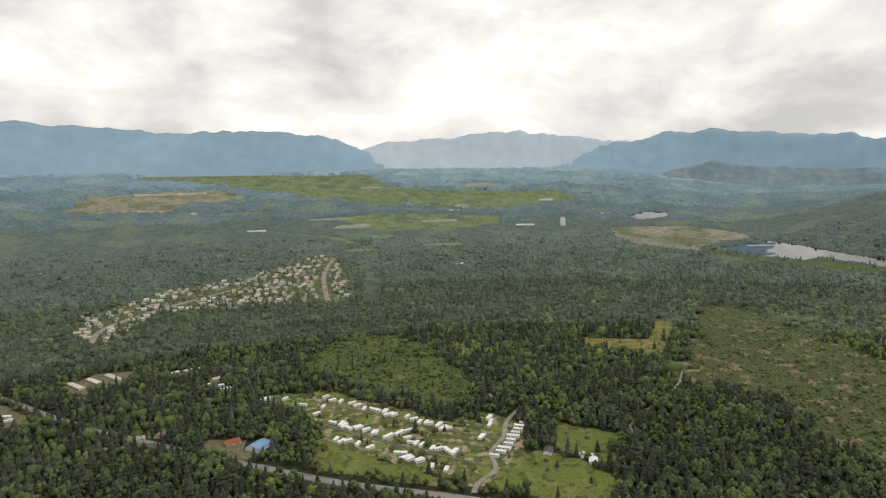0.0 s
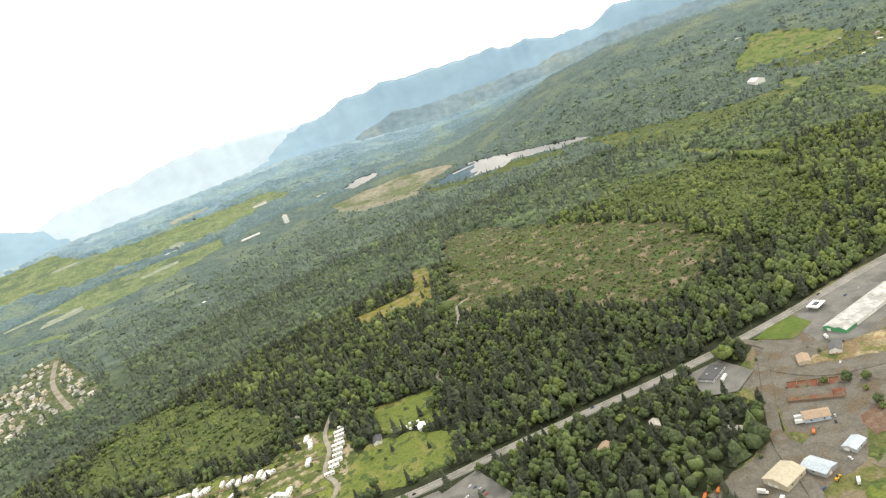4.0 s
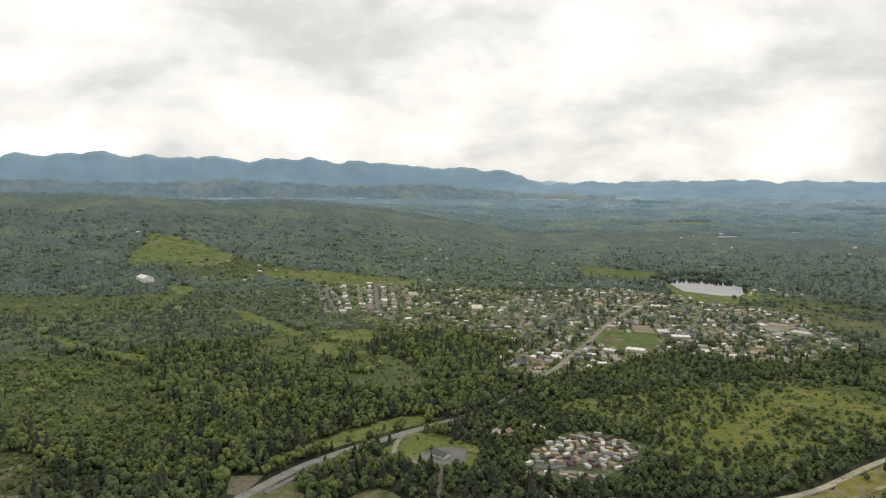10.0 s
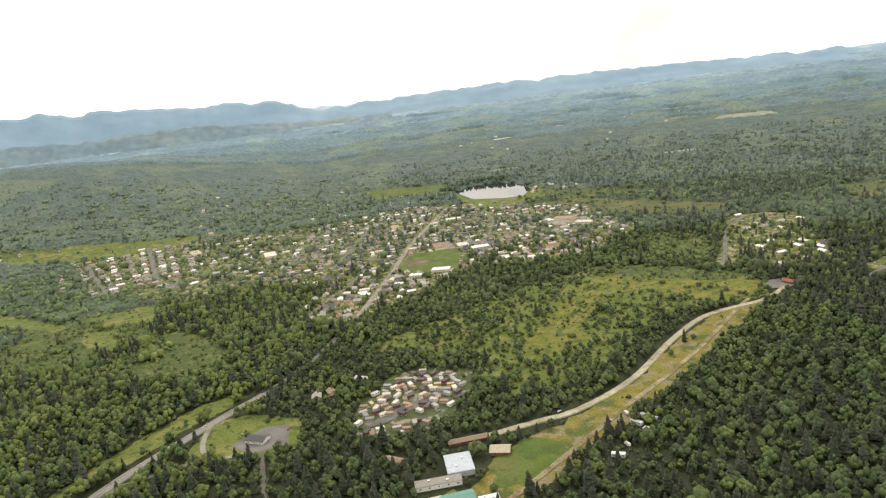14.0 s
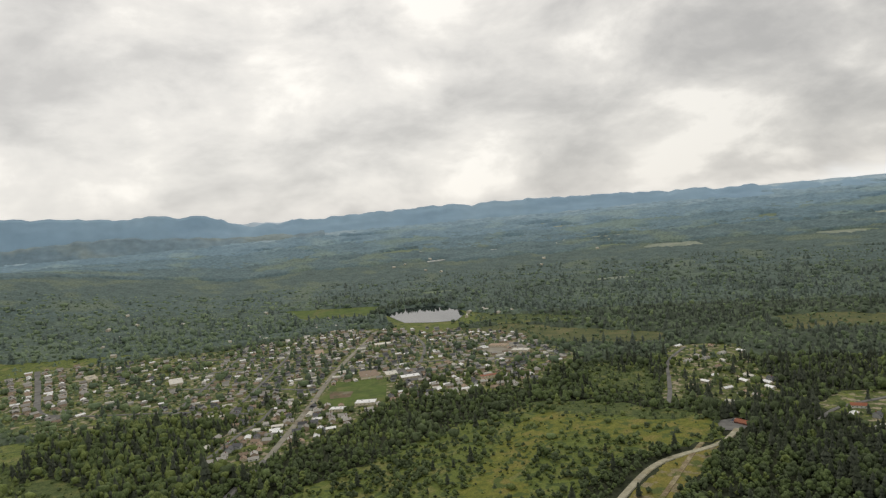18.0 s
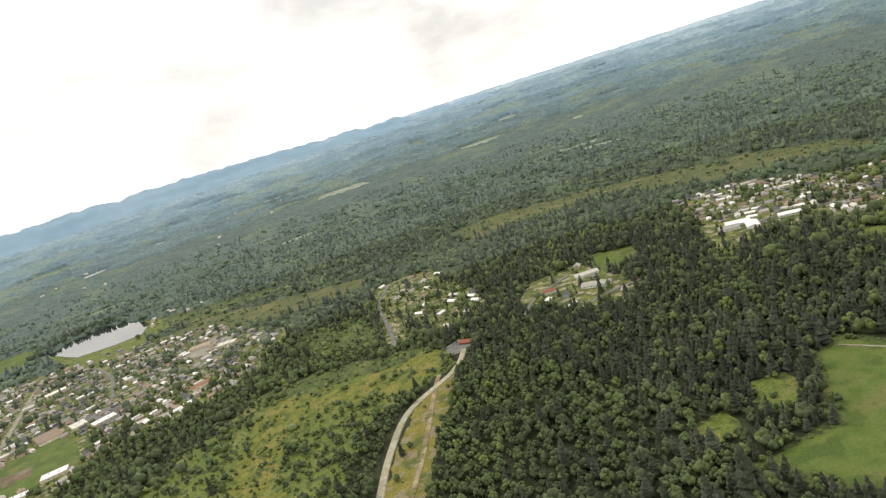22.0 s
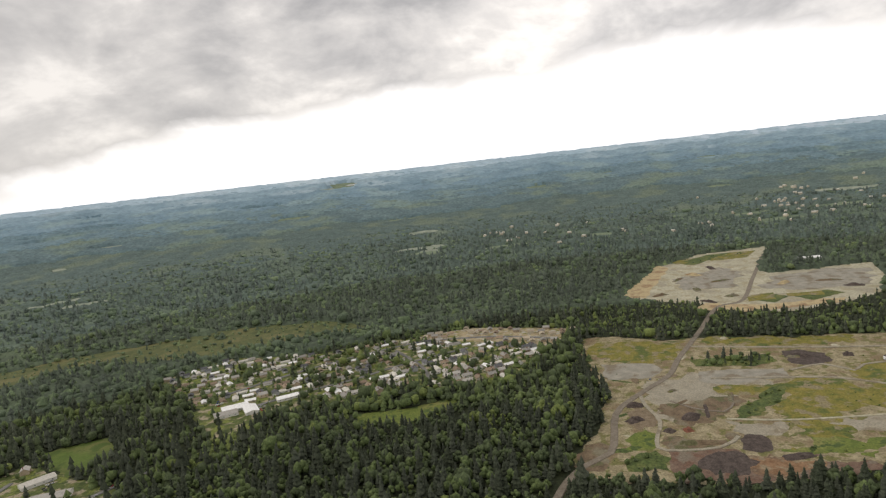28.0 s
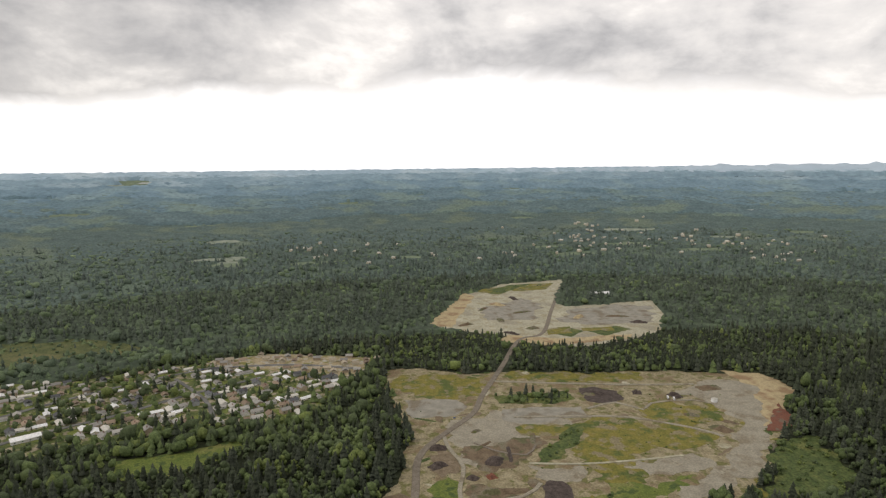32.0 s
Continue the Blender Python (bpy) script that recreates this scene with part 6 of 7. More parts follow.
# -- sales lot across the highway from the park
patch("sales_lot", "gravel sales lot beside the highway", [(-556, -300), (-528, -225), (-512, -150), (-470, -150), (-480, -230), (-500, -300)], ASPHALT, up=0.62, wobble=2)
for i in range(9):
    stand_copy((TRAILER, MOTORHOME)[i % 2], -545 + 2.6 * i + (i % 2) * 3, -294 + 7.5 * i, 84, 6, 0.65, "white motor home for sale beside the highway")
stand(building("shop", "shop with a dark hipped roof beside the highway", "shop", 24, 14, 4.0, 2.6, WHITE_WALL, ROOF_DARK, 3, 1), -506, -222, -15, 16, 0.6)
stand(building("shop", "grey-roofed workshop beside the sales lot", "shop", 20, 15, 4.2, 2.4, GREY_WALL, ROOF_GREY, 2, 2), -488, -187, 70, 15, 0.6)

# -- mobile home court, old works and small houses
HOME_A = trailer_home("grey-roofed mobile home in a crowded court", 10, 5.2, 3.4, GREY_WALL, ROOF_GREY, "homes of the court", False, "mobile home")
HOME_B = trailer_home("white mobile home with a pale roof in the court", 10, 5.5, 3.4, WHITE_WALL, ROOF_PALE, "homes of the court", False, "mobile home")
HOME_C = trailer_home("tan mobile home with a brown roof in the court", 9.5, 5.2, 3.6, TAN_WALL, ROOF_BROWN, "homes of the court", False, "mobile home")
HOME_D = trailer_home("yellow-fronted mobile home in the court", 9, 4.4, 3.0, YELLOW, ROOF_CREAM, "homes of the court", False, "mobile home")
HOME_E = trailer_home("rose-brown mobile home with a charcoal roof in the court", 10, 5.2, 3.4, RED_WALL, ROOF_DARK, "homes of the court", False, "mobile home")
first = {id(o): o for o in (HOME_A, HOME_B, HOME_C, HOME_D, HOME_E)}
court = np.array([(-147, 644), (-152, 720), (-128, 787), (-98, 819), (-11, 800), (-30, 722), (-60, 672), (-107, 638)], float)
court_rng = random.Random(4)
count = 0
for row in range(14):
    for col in range(12):
        u, v = (col - 6) * 12.6 + court_rng.uniform(-4.0, 4.0), (row - 7) * 12.2 + court_rng.uniform(-4, 4)
        x, y = -82 + u * 0.9 - v * 0.44, 728 + u * 0.44 + v * 0.9
        if not inside(court, np.array([x]), np.array([y]))[0] or 4.5 <= row + 0.25 * col < 5.9:
            continue
        thing = court_rng.choice((HOME_A, HOME_B, HOME_A, HOME_A, HOME_B, HOME_C, HOME_C, HOME_E, HOME_B, HOME_C, HOME_E, HOME_D))
        turn = 26 + court_rng.choice((0, 45, 90, 120)) + court_rng.uniform(-20, 20)
        if id(thing) in first:
            stand(first.pop(id(thing)), x, y, turn, 9, 0.3)
        else:
            stand_copy(thing, x, y, turn, 9, 0.3)
        count += 1
patch("court_street", "asphalt street inside the court", [(-138, 672), (-128, 692), (-58, 752), (-48, 744), (-116, 680)], ASPHALT, up=0.5, wobble=1)
stand(building("works_hall", "long white flat-roofed works hall", "hall", 44, 12, 4.5, 0, WHITE_WALL, ROOF_GREY, 5, 1, flat=True), -54, 545, 98, 24)
stand(building("works_hall", "grey flat-roofed works hall with a yellow door", "hall", 34, 26, 5.5, 0, GREY_WALL, ROOF_PALEBLUE, 3, 1, flat=True), -34, 572, 8, 24)
part("sliding_door", box(bmesh.new(), 13.2, -8, 2.2, 0.3, 8, 4.2), YELLOW, scene.objects["works_hall.001"])
stand(building("works_shed", "open shed with a green metal roof", "shed", 30, 15, 4.5, 1.8, GREY_WALL, ROOF_GREEN, 2), -36, 516, 102, 18)
stand(building("works_shed", "shed with a grey roof and white front", "shed", 30, 20, 4.5, 1.8, WHITE_WALL, ROOF_PALE, 2, 2), -64, 508, 102, 20)
stand(building("shed", "small white flat-roofed shed", "shed", 18, 9, 3.2, 0, WHITE_WALL, ROOF_WHITE, 1, flat=True), -8, 512, 100, 11)
stand(building("house", "brown-roofed house under firs", "house", 20, 13, 3.6, 3.0, TAN_WALL, ROOF_BROWN, 2), -100, 592, 60, 14)
stand(building("stable", "long low red-brown stable under firs", "stable", 42, 9, 3.2, 1.6, RED_WALL, ROOF_BROWN, 4), -24, 620, 100, 20)
stand(building("house", "red house with a tan roof beside a pasture", "house", 20, 15, 4.0, 3.2, RED_WALL, ROOF_CREAM, 2), 8, 592, 80, 15)
stand(building("clubhouse", "white house with a grey hipped roof on a turning place", "house", 24, 15, 4.0, 2.8, WHITE_WALL, ROOF_DARK, 3), -262, 672, 70, 16)
stand_copy(PATTERNS[1], -196, 780, 30, 12)
stand_copy(PATTERNS[4], -160, 812, 60, 12)
stand_copy(PATTERNS[3], -212, 764, 10, 12)
for i, (x, y, k, turn) in enumerate([(-79, 475, 1, 30), (-72, 478, 0, 40), (-58, 452, 1, 80), (-52, 458, 0, 60), (-41, 473, 1, 30), (-29, 480, 0, 20), (-31, 461, 1, 50), (-46, 437, 0, 70), (-62, 427, 1, 60), (-119, 412, 0, 10), (-111, 417, 1, 20), (-101, 426, 0, 30), (-88, 427, 1, 60), (-24, 470, 0, 10), (-36, 488, 1, 30),
                                      (151, 617, 0, 40), (157, 603, 1, 60), (162, 628, 0, 30), (170, 622, 1, 50), (131, 578, 1, 20), (118, 560, 0, 70), (146, 640, 1, 10)]):
    stand_copy((TRAILER, WHITE_TRUCK)[k], x, y, turn, 6, 0.35, "white trailer parked in the grass by the track" if not k else "white box truck parked in the grass")

# -- town
for spec in ((-60, 1560, 60, 40, "brown flat-roofed school building", ROOF_BROWN, 8), (-10, 1545, 36, 26, "grey flat-roofed school wing", ROOF_PALE, 8), (30, 1500, 40, 22, "white flat-roofed school wing", ROOF_WHITE, 98), (-60, 1335, 38, 22, "white-roofed hall by the playing field", ROOF_WHITE, 80), (-110, 1310, 30, 16, "white-roofed hall by the street", ROOF_WHITE, 75),
             (-200, 1880, 50, 22, "red-brown shop building in the town", ROOF_BROWN, 10), (-30, 1900, 44, 24, "grey flat-roofed shop in the town", ROOF_PALE, 95), (260, 1720, 48, 26, "red-brown flat-roofed building in the town", ROOF_BROWN, 60), (300, 1640, 40, 24, "pale flat-roofed building in the town", ROOF_PALE, 60), (190, 1430, 36, 14, "long orange-roofed building in the town", ROOF_RED, 95), (-520, 1700, 60, 30, "pale flat-roofed hall in the town", ROOF_PALE, 20)):
    x, y, long, wide, label, roof, turn = spec
    stand(building("public_building", label, "building", long, wide, 5.2, 0, CREAM_WALL, roof, 5, 1, flat=True), x, y, turn, max(long, wide) * 0.6)
patch("paved_court", "paved court beside the school", [(-30, 1600), (60, 1580), (70, 1530), (60, 1470), (20, 1470), (10, 1540)], ASPHALT, up=0.85, wobble=2)
patch("paved_court", "paved yard in the middle of the town", [(250, 1600), (330, 1680), (290, 1760), (220, 1720), (230, 1640)], CONCRETE, up=0.85, wobble=2)
for pts, w in (([(-250, 1340), (-420, 1420), (-640, 1480), (-800, 1560)], 7), ([(-1084, 1823), (-954, 1628), (-843, 1461)], 13), ([(-971, 1975), (-867, 1767), (-767, 1565), (-701, 1497), (-653, 1461)], 13), ([(-160, 1480), (-330, 1560), (-520, 1640)], 7), ([(-140, 1680), (-330, 1740), (-560, 1800)], 7), ([(-120, 1840), (-330, 1900), (-600, 1960)], 7), ([(-320, 1380), (-300, 1600), (-280, 1900)], 7),
               ([(-440, 1420), (-430, 1640), (-420, 1940)], 7), ([(-140, 1640), (40, 1640), (240, 1600), (400, 1560)], 7), ([(-100, 1850), (60, 1820), (240, 1780)], 8), ([(60, 1640), (80, 1820), (60, 2000)], 7), ([(1000, 850), (1060, 800), (1130, 720), (1210, 650), (1290, 560)], 7), ([(1060, 930), (1160, 860), (1270, 760), (1350, 660)], 7), ([(1110, 580), (1190, 620), (1290, 700)], 6), ([(1350, 660), (1360, 520), (1330, 400)], 8),
               ([(640, 900), (700, 900), (760, 880), (800, 860)], 6), ([(600, 980), (660, 1020), (760, 1040)], 6), ([(514, 1297), (560, 1400), (640, 1500)], 6)):
    road("street", "asphalt street between houses", pts, w, ASPHALT, up=1.12, clear=1.5, category="street")
main_town = [(-480, 1985), (-430, 2065), (-164, 2190), (150, 2060), (330, 1880), (400, 1520), (245, 1340), (-11, 1320), (-87, 1199), (-226, 1080), (-300, 1090), (-290, 1311), (-440, 1400)]
for ob, (x, y) in zip(PATTERNS, [(-230, 1270), (-235, 1180), (-260, 1160), (-215, 1330), (-240, 1240), (-205, 1215)]):
    stand(ob, x, y, 80, 9)
FOOT.append((-85, 1430, 82))
rows_of(main_town, 1, 8, 24, 20, 0.8, PATTERNS[:4] + PATTERNS, 105, most=850)
rows_of([(-560, 1985), (-480, 1985), (-460, 1420), (-540, 1500), (-600, 1500), (-760, 1800), (-860, 1990)], 2, 24, 31, 27, 0.6, PATTERNS, 0, most=130)
stand(building("public_building", "long tan-roofed hall by the upper streets", "building", 60, 26, 6, 0, CREAM_WALL, ROOF_CREAM, 4, 1, flat=True), -774, 1841, 30, 36)


def along_street(line, gap, set_back, choice, seed):
    """Houses on both sides of a street, facing it."""
    rng = random.Random(seed)
    for (ax, ay), (bx, by) in zip(line[:-1], line[1:]):
        d = Vector((bx - ax, by - ay))
        way, n = math.degrees(math.atan2(-d.x, d.y)), int(d.length / gap)
        side = Vector((-d.y, d.x)).normalized()
        for k in range(n):
            for sgn in (-1, 1):
                p = Vector((ax, ay)) + d * (k + 0.5 + rng.uniform(-0.12, 0.12)) / n + side * sgn * (set_back + rng.uniform(-2, 3))
                if rng.random() < 0.92 and not any(math.hypot(p.x - fx, p.y - fy) < fr + 5 for fx, fy, fr in FOOT):
                    JOINED.append((rng.choice(choice), pose(p.x, p.y, ground_at(p.x, p.y), 0, 0, way + rng.choice((0, 90)) + rng.uniform(-5, 5)) @ Matrix.Diagonal((1.15, 1.15, 1.15, 1))))
                    FOOT.append((p.x, p.y, 9.0))


for k, line in enumerate(([(-1084, 1823), (-954, 1628), (-843, 1461)], [(-971, 1975), (-867, 1767), (-767, 1565), (-653, 1461)], [(-1150, 1830), (-1010, 1620), (-900, 1450)], [(-1030, 1900), (-915, 1700), (-800, 1500)], [(-900, 2000), (-800, 1800), (-700, 1580)])):
    along_street(line, 22, 21, [PATTERNS[0], PATTERNS[1], PATTERNS[3], PATTERNS[5]], 40 + k)
for k, line in enumerate(([(-298, 1151), (-279, 1221), (-254, 1307)], [(-197, 1148), (-181, 1327), (-147, 1593)], [(-121, 1769), (-75, 2068)])):
    along_street(line, 30, 20, PATTERNS, 50 + k)
rows_of([(430, 1150), (560, 1380), (610, 1520), (740, 1480), (660, 1170), (585, 1080), (520, 1100)], 3, 20, 46, 40, 0.5, PATTERNS, 34, most=34)
stand_copy(PATTERNS[5], 612, 1201, 10, 10)
stand_copy(PATTERNS[5], 641, 1177, 10, 10)
stand_copy(PATTERNS[5], 628, 1148, 10, 10)

# -- farms along the ridge above the white barn
for i, (x, y) in enumerate([(-1652, 1915), (-1575, 1968), (-1405, 1925), (-1377, 1805), (-1445, 1972), (-1612, 1790), (-1516, 1768), (-1713, 1740), (-2005, 1977), (-2047, 1959), (-1359, 1958), (-1262, 1993)]):
    stand_copy(PATTERNS[(i * 5 + 1) % 6], x, y, 40 * i, 12)

# -- settlement, school and hamlet on the west side
for spec in ((1004, 868, 40, 24, "school with a white ridged roof", ROOF_WHITE, 40), (978, 868, 34, 22, "school wing with a grey roof", ROOF_GREY, 40), (996, 836, 36, 20, "school wing with a white roof", ROOF_WHITE, 130), (1046, 800, 34, 16, "white-roofed gymnasium beside the school", ROOF_WHITE, 40), (762, 1000, 40, 18, "white-fronted building with a grey roof", ROOF_PALE, 60), (726, 944, 46, 20, "long grey-roofed building with white gables", ROOF_GREY, 30), (684, 1012, 22, 14, "red-roofed house by the lane", ROOF_RED, 60)):
    x, y, long, wide, label, roof, turn = spec
    stand(building("public_building", label, "building", long, wide, 4.6, 2.4, WHITE_WALL, roof, 4, 1), x, y, turn, max(long, wide) * 0.62)
stand(building("house", "house with an orange-red roof on a turning place", "house", 20, 12, 3.6, 2.8, RED_WALL, ROOF_RED, 2), 497, 1002, 30, 14)
patch("turning_place", "asphalt turning place at the end of the gravel road", [(455, 985), (470, 1022), (500, 1028), (512, 1002), (482, 975)], ASPHALT, up=0.6, wobble=2)
rows_of([(1155, 1117), (1264, 1042), (1279, 855), (1363, 714), (1330, 560), (1290, 410), (1227, 433), (1104, 467), (1090, 609), (1042, 682), (1030, 780), (1022, 958)], 5, 38, 23, 19, 0.78, PATTERNS, 90, most=460)
NEW_HOUSE = pattern("new tan house with a pale tan roof", 13, 10, 5.2, 2.4, CREAM_WALL, ROOF_TAN, 1, False)
stand(NEW_HOUSE, 1386, 640, 25, 10)
rows_of([(1370, 690), (1428, 581), (1390, 370), (1295, 412), (1335, 560)], 6, 8, 21, 20, 0.8, [PATTERNS[1], NEW_HOUSE, PATTERNS[3], NEW_HOUSE], 0, most=70, jitter=0.1)
rows_of([(715, 1083), (797, 1057), (765, 929), (740, 855), (665, 848), (645, 930), (645, 1045)], 7, 30, 36, 32, 0.55, PATTERNS, 20, most=20)

# -- far hillside subdivision: plain houses of walls, roof and chimney
FAR_HOUSES = []
for label, wall, roof in (("cream house of the far subdivision", CREAM_WALL, ROOF_CREAM), ("white house with a pale roof in the far subdivision", WHITE_WALL, ROOF_PALE), ("white house with a grey roof in the far subdivision", WHITE_WALL, ROOF_GREY)):
    FAR_HOUSES.append(building("house", label, "house", 15, 11, 5.6, 3.0, wall, roof, 0, 1, False, "houses of the subdivision", doors=0))
for ob, (x, y) in zip(FAR_HOUSES, [(-1290, -1150), (-1700, -760), (-2000, -900)]):
    stand(ob, x, y, 30, 9)
rows_of([(-1310, -1190), (-1226, -1077), (-1564, -1098), (-1654, -830), (-1733, -719), (-1778, -620), (-2506, -834), (-2496, -902), (-2045, -1088), (-1801, -1251), (-1482, -1294)], 8, 28, 33, 27, 0.66, FAR_HOUSES, 0, most=290)
join_houses("distant_houses", "many distant houses with pale and grey roofs")

# -- cars on streets, in drives and lots
car_rng = random.Random(31)
for line, n in (([(-203, 1153), (-168, 1405), (-132, 1749)], 9), ([(-297, 1133), (-275, 1223), (-250, 1294)], 4), ([(1000, 850), (1130, 720), (1290, 560)], 8), ([(1060, 930), (1270, 760), (1350, 660)], 8), ([(640, 900), (760, 880)], 4), ([(64, 649), (173, 721), (331, 903)], 2), ([(690, 303), (1006, 294), (1154, 209)], 2), ([(-100, 1850), (240, 1780)], 5)):
    for k in range(n):
        i = min(len(line) - 2, int((k + 0.5) / n * (len(line) - 1)))
        a, b = Vector(line[i]), Vector(line[i + 1])
        d = b - a
        p = a.lerp(b, car_rng.random()) + Vector((-d.y, d.x)).normalized() * car_rng.choice((-2.2, 2.2))
        stand_copy(car_rng.choice(CARS), p.x, p.y, math.degrees(math.atan2(-d.x, d.y)), 3.5, 1.15, "car on the way along a street")
for cx, cy in ((995, 815), (1015, 905), (485, 1010), (30, 1540), (280, 1690), (745, 970)):
    for k in range(6):
        stand_copy(car_rng.choice(CARS), cx + 6 * k * 0.7 + car_rng.uniform(-1, 1), cy + 5 * (k % 2) + 3 * k * 0.6, 40, 3.5, 0.9, "car parked on a paved court")

# -- gravel works on the west side
stand_copy(WHITE_TRUCK, 1156, -71, 80, 5, 0.35, "white trailer parked in the workings")
stand_copy(WHITE_TRUCK, 1150, -78, 80, 5, 0.35, "white trailer parked in the workings")
tank = base_thing("storage_tank", "white round storage tank in the workings", "tank")
part("shell", tube(bmesh.new(), (0, 0, 0), (0, 0, 5), 4.5, 4.5, 18), ROOF_WHITE, tank)
part("lid", tube(bmesh.new(), (0, 0, 5), (0, 0, 6), 4.5, 1.0, 18), ROOF_PALE, tank)
stand(tank, 1140, -133, 0, 5, 0.3)
stand(building("plant_building", "white plant building behind the gravel pit", "building", 26, 18, 9, 3, WHITE_WALL, ROOF_WHITE, 2, 1), 1946, -184, 20, 30)
stand(building("plant_building", "small white plant building by the pit", "building", 18, 12, 7, 2, WHITE_WALL, ROOF_WHITE, 2), 1958, -158, 20, 20)
for i, (x, y, long, wide, high, mat) in enumerate([(996, 270, 22, 16, 5, DARK_SOIL), (947, 271, 24, 15, 5, DARK_SOIL), (956, 205, 26, 20, 5, DARK_SOIL), (918, 212, 14, 12, 4, CINDER), (915, 233, 14, 12, 4, DARK_SOIL), (882, 203, 60, 12, 4.5, SOIL), (1047, 220, 18, 8, 3, GRAVEL), (1185, -34, 18, 14, 4.5, DARK_SOIL), (1168, -86, 24, 16, 6, DARK_SOIL), (1190, 30, 44, 26, 4, DARK_SOIL), (1200, -150, 40, 26, 4, SOIL),
                                                   (985, -140, 30, 8, 3, GRAVEL), (1020, 150, 40, 8, 2.5, GRAVEL), (1040, -100, 30, 22, 3.5, SOIL), (1090, -80, 22, 14, 3, GRAVEL), (850, 110, 36, 16, 3, DARK_SOIL), (1000, 215, 40, 6, 2.5, SOIL), (975, 185, 50, 6, 2.2, DARK_SOIL), (1290, 120, 16, 12, 3, PALE_GRAVEL), (1180, 40, 20, 12, 3, GRAVEL),
                                                   (1600, 60, 30, 18, 5, GRAVEL), (1700, -60, 36, 18, 6, SAND), (1680, 120, 40, 16, 5, GRAVEL), (1850, 110, 46, 20, 6, SAND), (1640, -180, 40, 18, 5, DARK_SOIL), (1760, 60, 60, 14, 4, GRAVEL), (1800, 150, 50, 12, 4, SOIL), (1930, 60, 50, 16, 5, DARK_SOIL), (1560, 110, 40, 14, 4, DARK_SOIL), (1700, -150, 60, 12, 4, SOIL), (1640, 200, 40, 12, 5, SOIL)]):
    stand(heap("spoil_mound", ("brown spoil heap in the workings", "grey gravel heap in the workings", "red cinder heap in the workings", "sand heap in the pit", "dark spoil heap in the workings", "pale gravel heap in the workings")[[SOIL, GRAVEL, CINDER, SAND, DARK_SOIL, PALE_GRAVEL].index(mat)], long, wide, high, mat, i * 1.3), x, y, i * 37, 8, 0.35)

# -- pasture fence
post = base_thing("fence_post", "weathered wooden fence post at the pasture", "post", "posts of the pasture")
part("post", box(bmesh.new(), 0, 0, 0.7, 0.3, 0.3, 1.7, 0.03), WOOD, post)
part("cap", box(bmesh.new(), 0, 0, 1.6, 0.4, 0.4, 0.12), STEEL, post)
stand(post, 622, 515, 0, 1, 0.3)
for k in range(1, 14):
    stand_copy(post, 622 + 4 * math.sin(k * 0.5), 515 - 10 * k, 0, 1, 0.3)

# -- utility poles along the highway
pole = base_thing("utility_pole", "weathered wooden utility pole beside the highway", "pole", "poles along the highway")
part("post", tube(bmesh.new(), (0, 0, -0.3), (0, 0, 12), 0.22, 0.15, 8), WOOD, pole)
part("crossarm", box(bmesh.new(), 0, 0, 11.2, 2.6, 0.16, 0.2), WOOD, pole)
insulator = part("insulator", tube(bmesh.new(), (-1.1, 0, 11.3), (-1.1, 0, 11.6), 0.08, 0.06, 6), GLASS, pole)
for off in (1.1, 2.2):
    like(insulator, "insulator", pole, pose(off, 0, 0))
stand(pole, -555, -190, -20, 2)
for x, y, turn in ((-543, -140, -18), (-532, -85, -14), (-521, -30, -12), (-508, 25, -12), (-493, 80, -10), (-480, 135, -8), (-468, 190, -6), (-458, 250, -3), (-455, 310, 0), (-452, 370, -3), (-442, 430, -8), (-432, 490, -10), (-420, 550, -14), (-402, 610, -20), (-376, 665, -28)):
    stand_copy(pole, x, y, turn, 2)


# ---- woods ----
def shades(name, low, mid, high, spread):
    return material(name, [low, mid, high], 3.2, rough=0.9, grain=0.34, grain_size=1.5, bump=0.7, per="island", spread=spread, stain=tuple(1.12 * c for c in high), stain_size=120.0, stain_at=(0.50, 0.72))


CONIFER = shades("dark_conifer", (0.030, 0.039, 0.024), (0.045, 0.055, 0.034), (0.060, 0.074, 0.043), 0.2)
CONIFER_BLUE = shades("grey_green_conifer", (0.042, 0.051, 0.036), (0.057, 0.068, 0.047), (0.076, 0.088, 0.058), 0.2)
LEAF_DARK = shades("dark_leaves", (0.053, 0.072, 0.035), (0.075, 0.100, 0.046), (0.100, 0.130, 0.059), 0.2)
LEAF = shades("green_leaves", (0.066, 0.094, 0.036), (0.094, 0.129, 0.047), (0.127, 0.166, 0.061), 0.2)
LEAF_LIGHT = shades("light_leaves", (0.100, 0.130, 0.039), (0.135, 0.172, 0.051), (0.174, 0.212, 0.067), 0.18)
BARK = material("bark", [(0.05, 0.04, 0.03), (0.09, 0.07, 0.05)], 0.8, grain=0.3, grain_size=0.2)
GREENS = [CONIFER, CONIFER_BLUE, LEAF_DARK, LEAF, LEAF_LIGHT]
# the same five greens with distance haze painted in, paler and bluer
GREENS_FAR = [shades("hazed_conifer", (0.076, 0.105, 0.088), (0.096, 0.129, 0.105), (0.119, 0.155, 0.122), 0.12), shades("hazed_grey_conifer", (0.087, 0.112, 0.100), (0.110, 0.139, 0.121), (0.134, 0.166, 0.142), 0.12),
              shades("hazed_dark_leaves", (0.090, 0.123, 0.093), (0.114, 0.153, 0.112), (0.141, 0.185, 0.129), 0.12), shades("hazed_leaves", (0.101, 0.141, 0.093), (0.130, 0.179, 0.112), (0.161, 0.217, 0.134), 0.12), shades("hazed_light_leaves", (0.125, 0.173, 0.102), (0.159, 0.214, 0.122), (0.196, 0.253, 0.146), 0.12)]


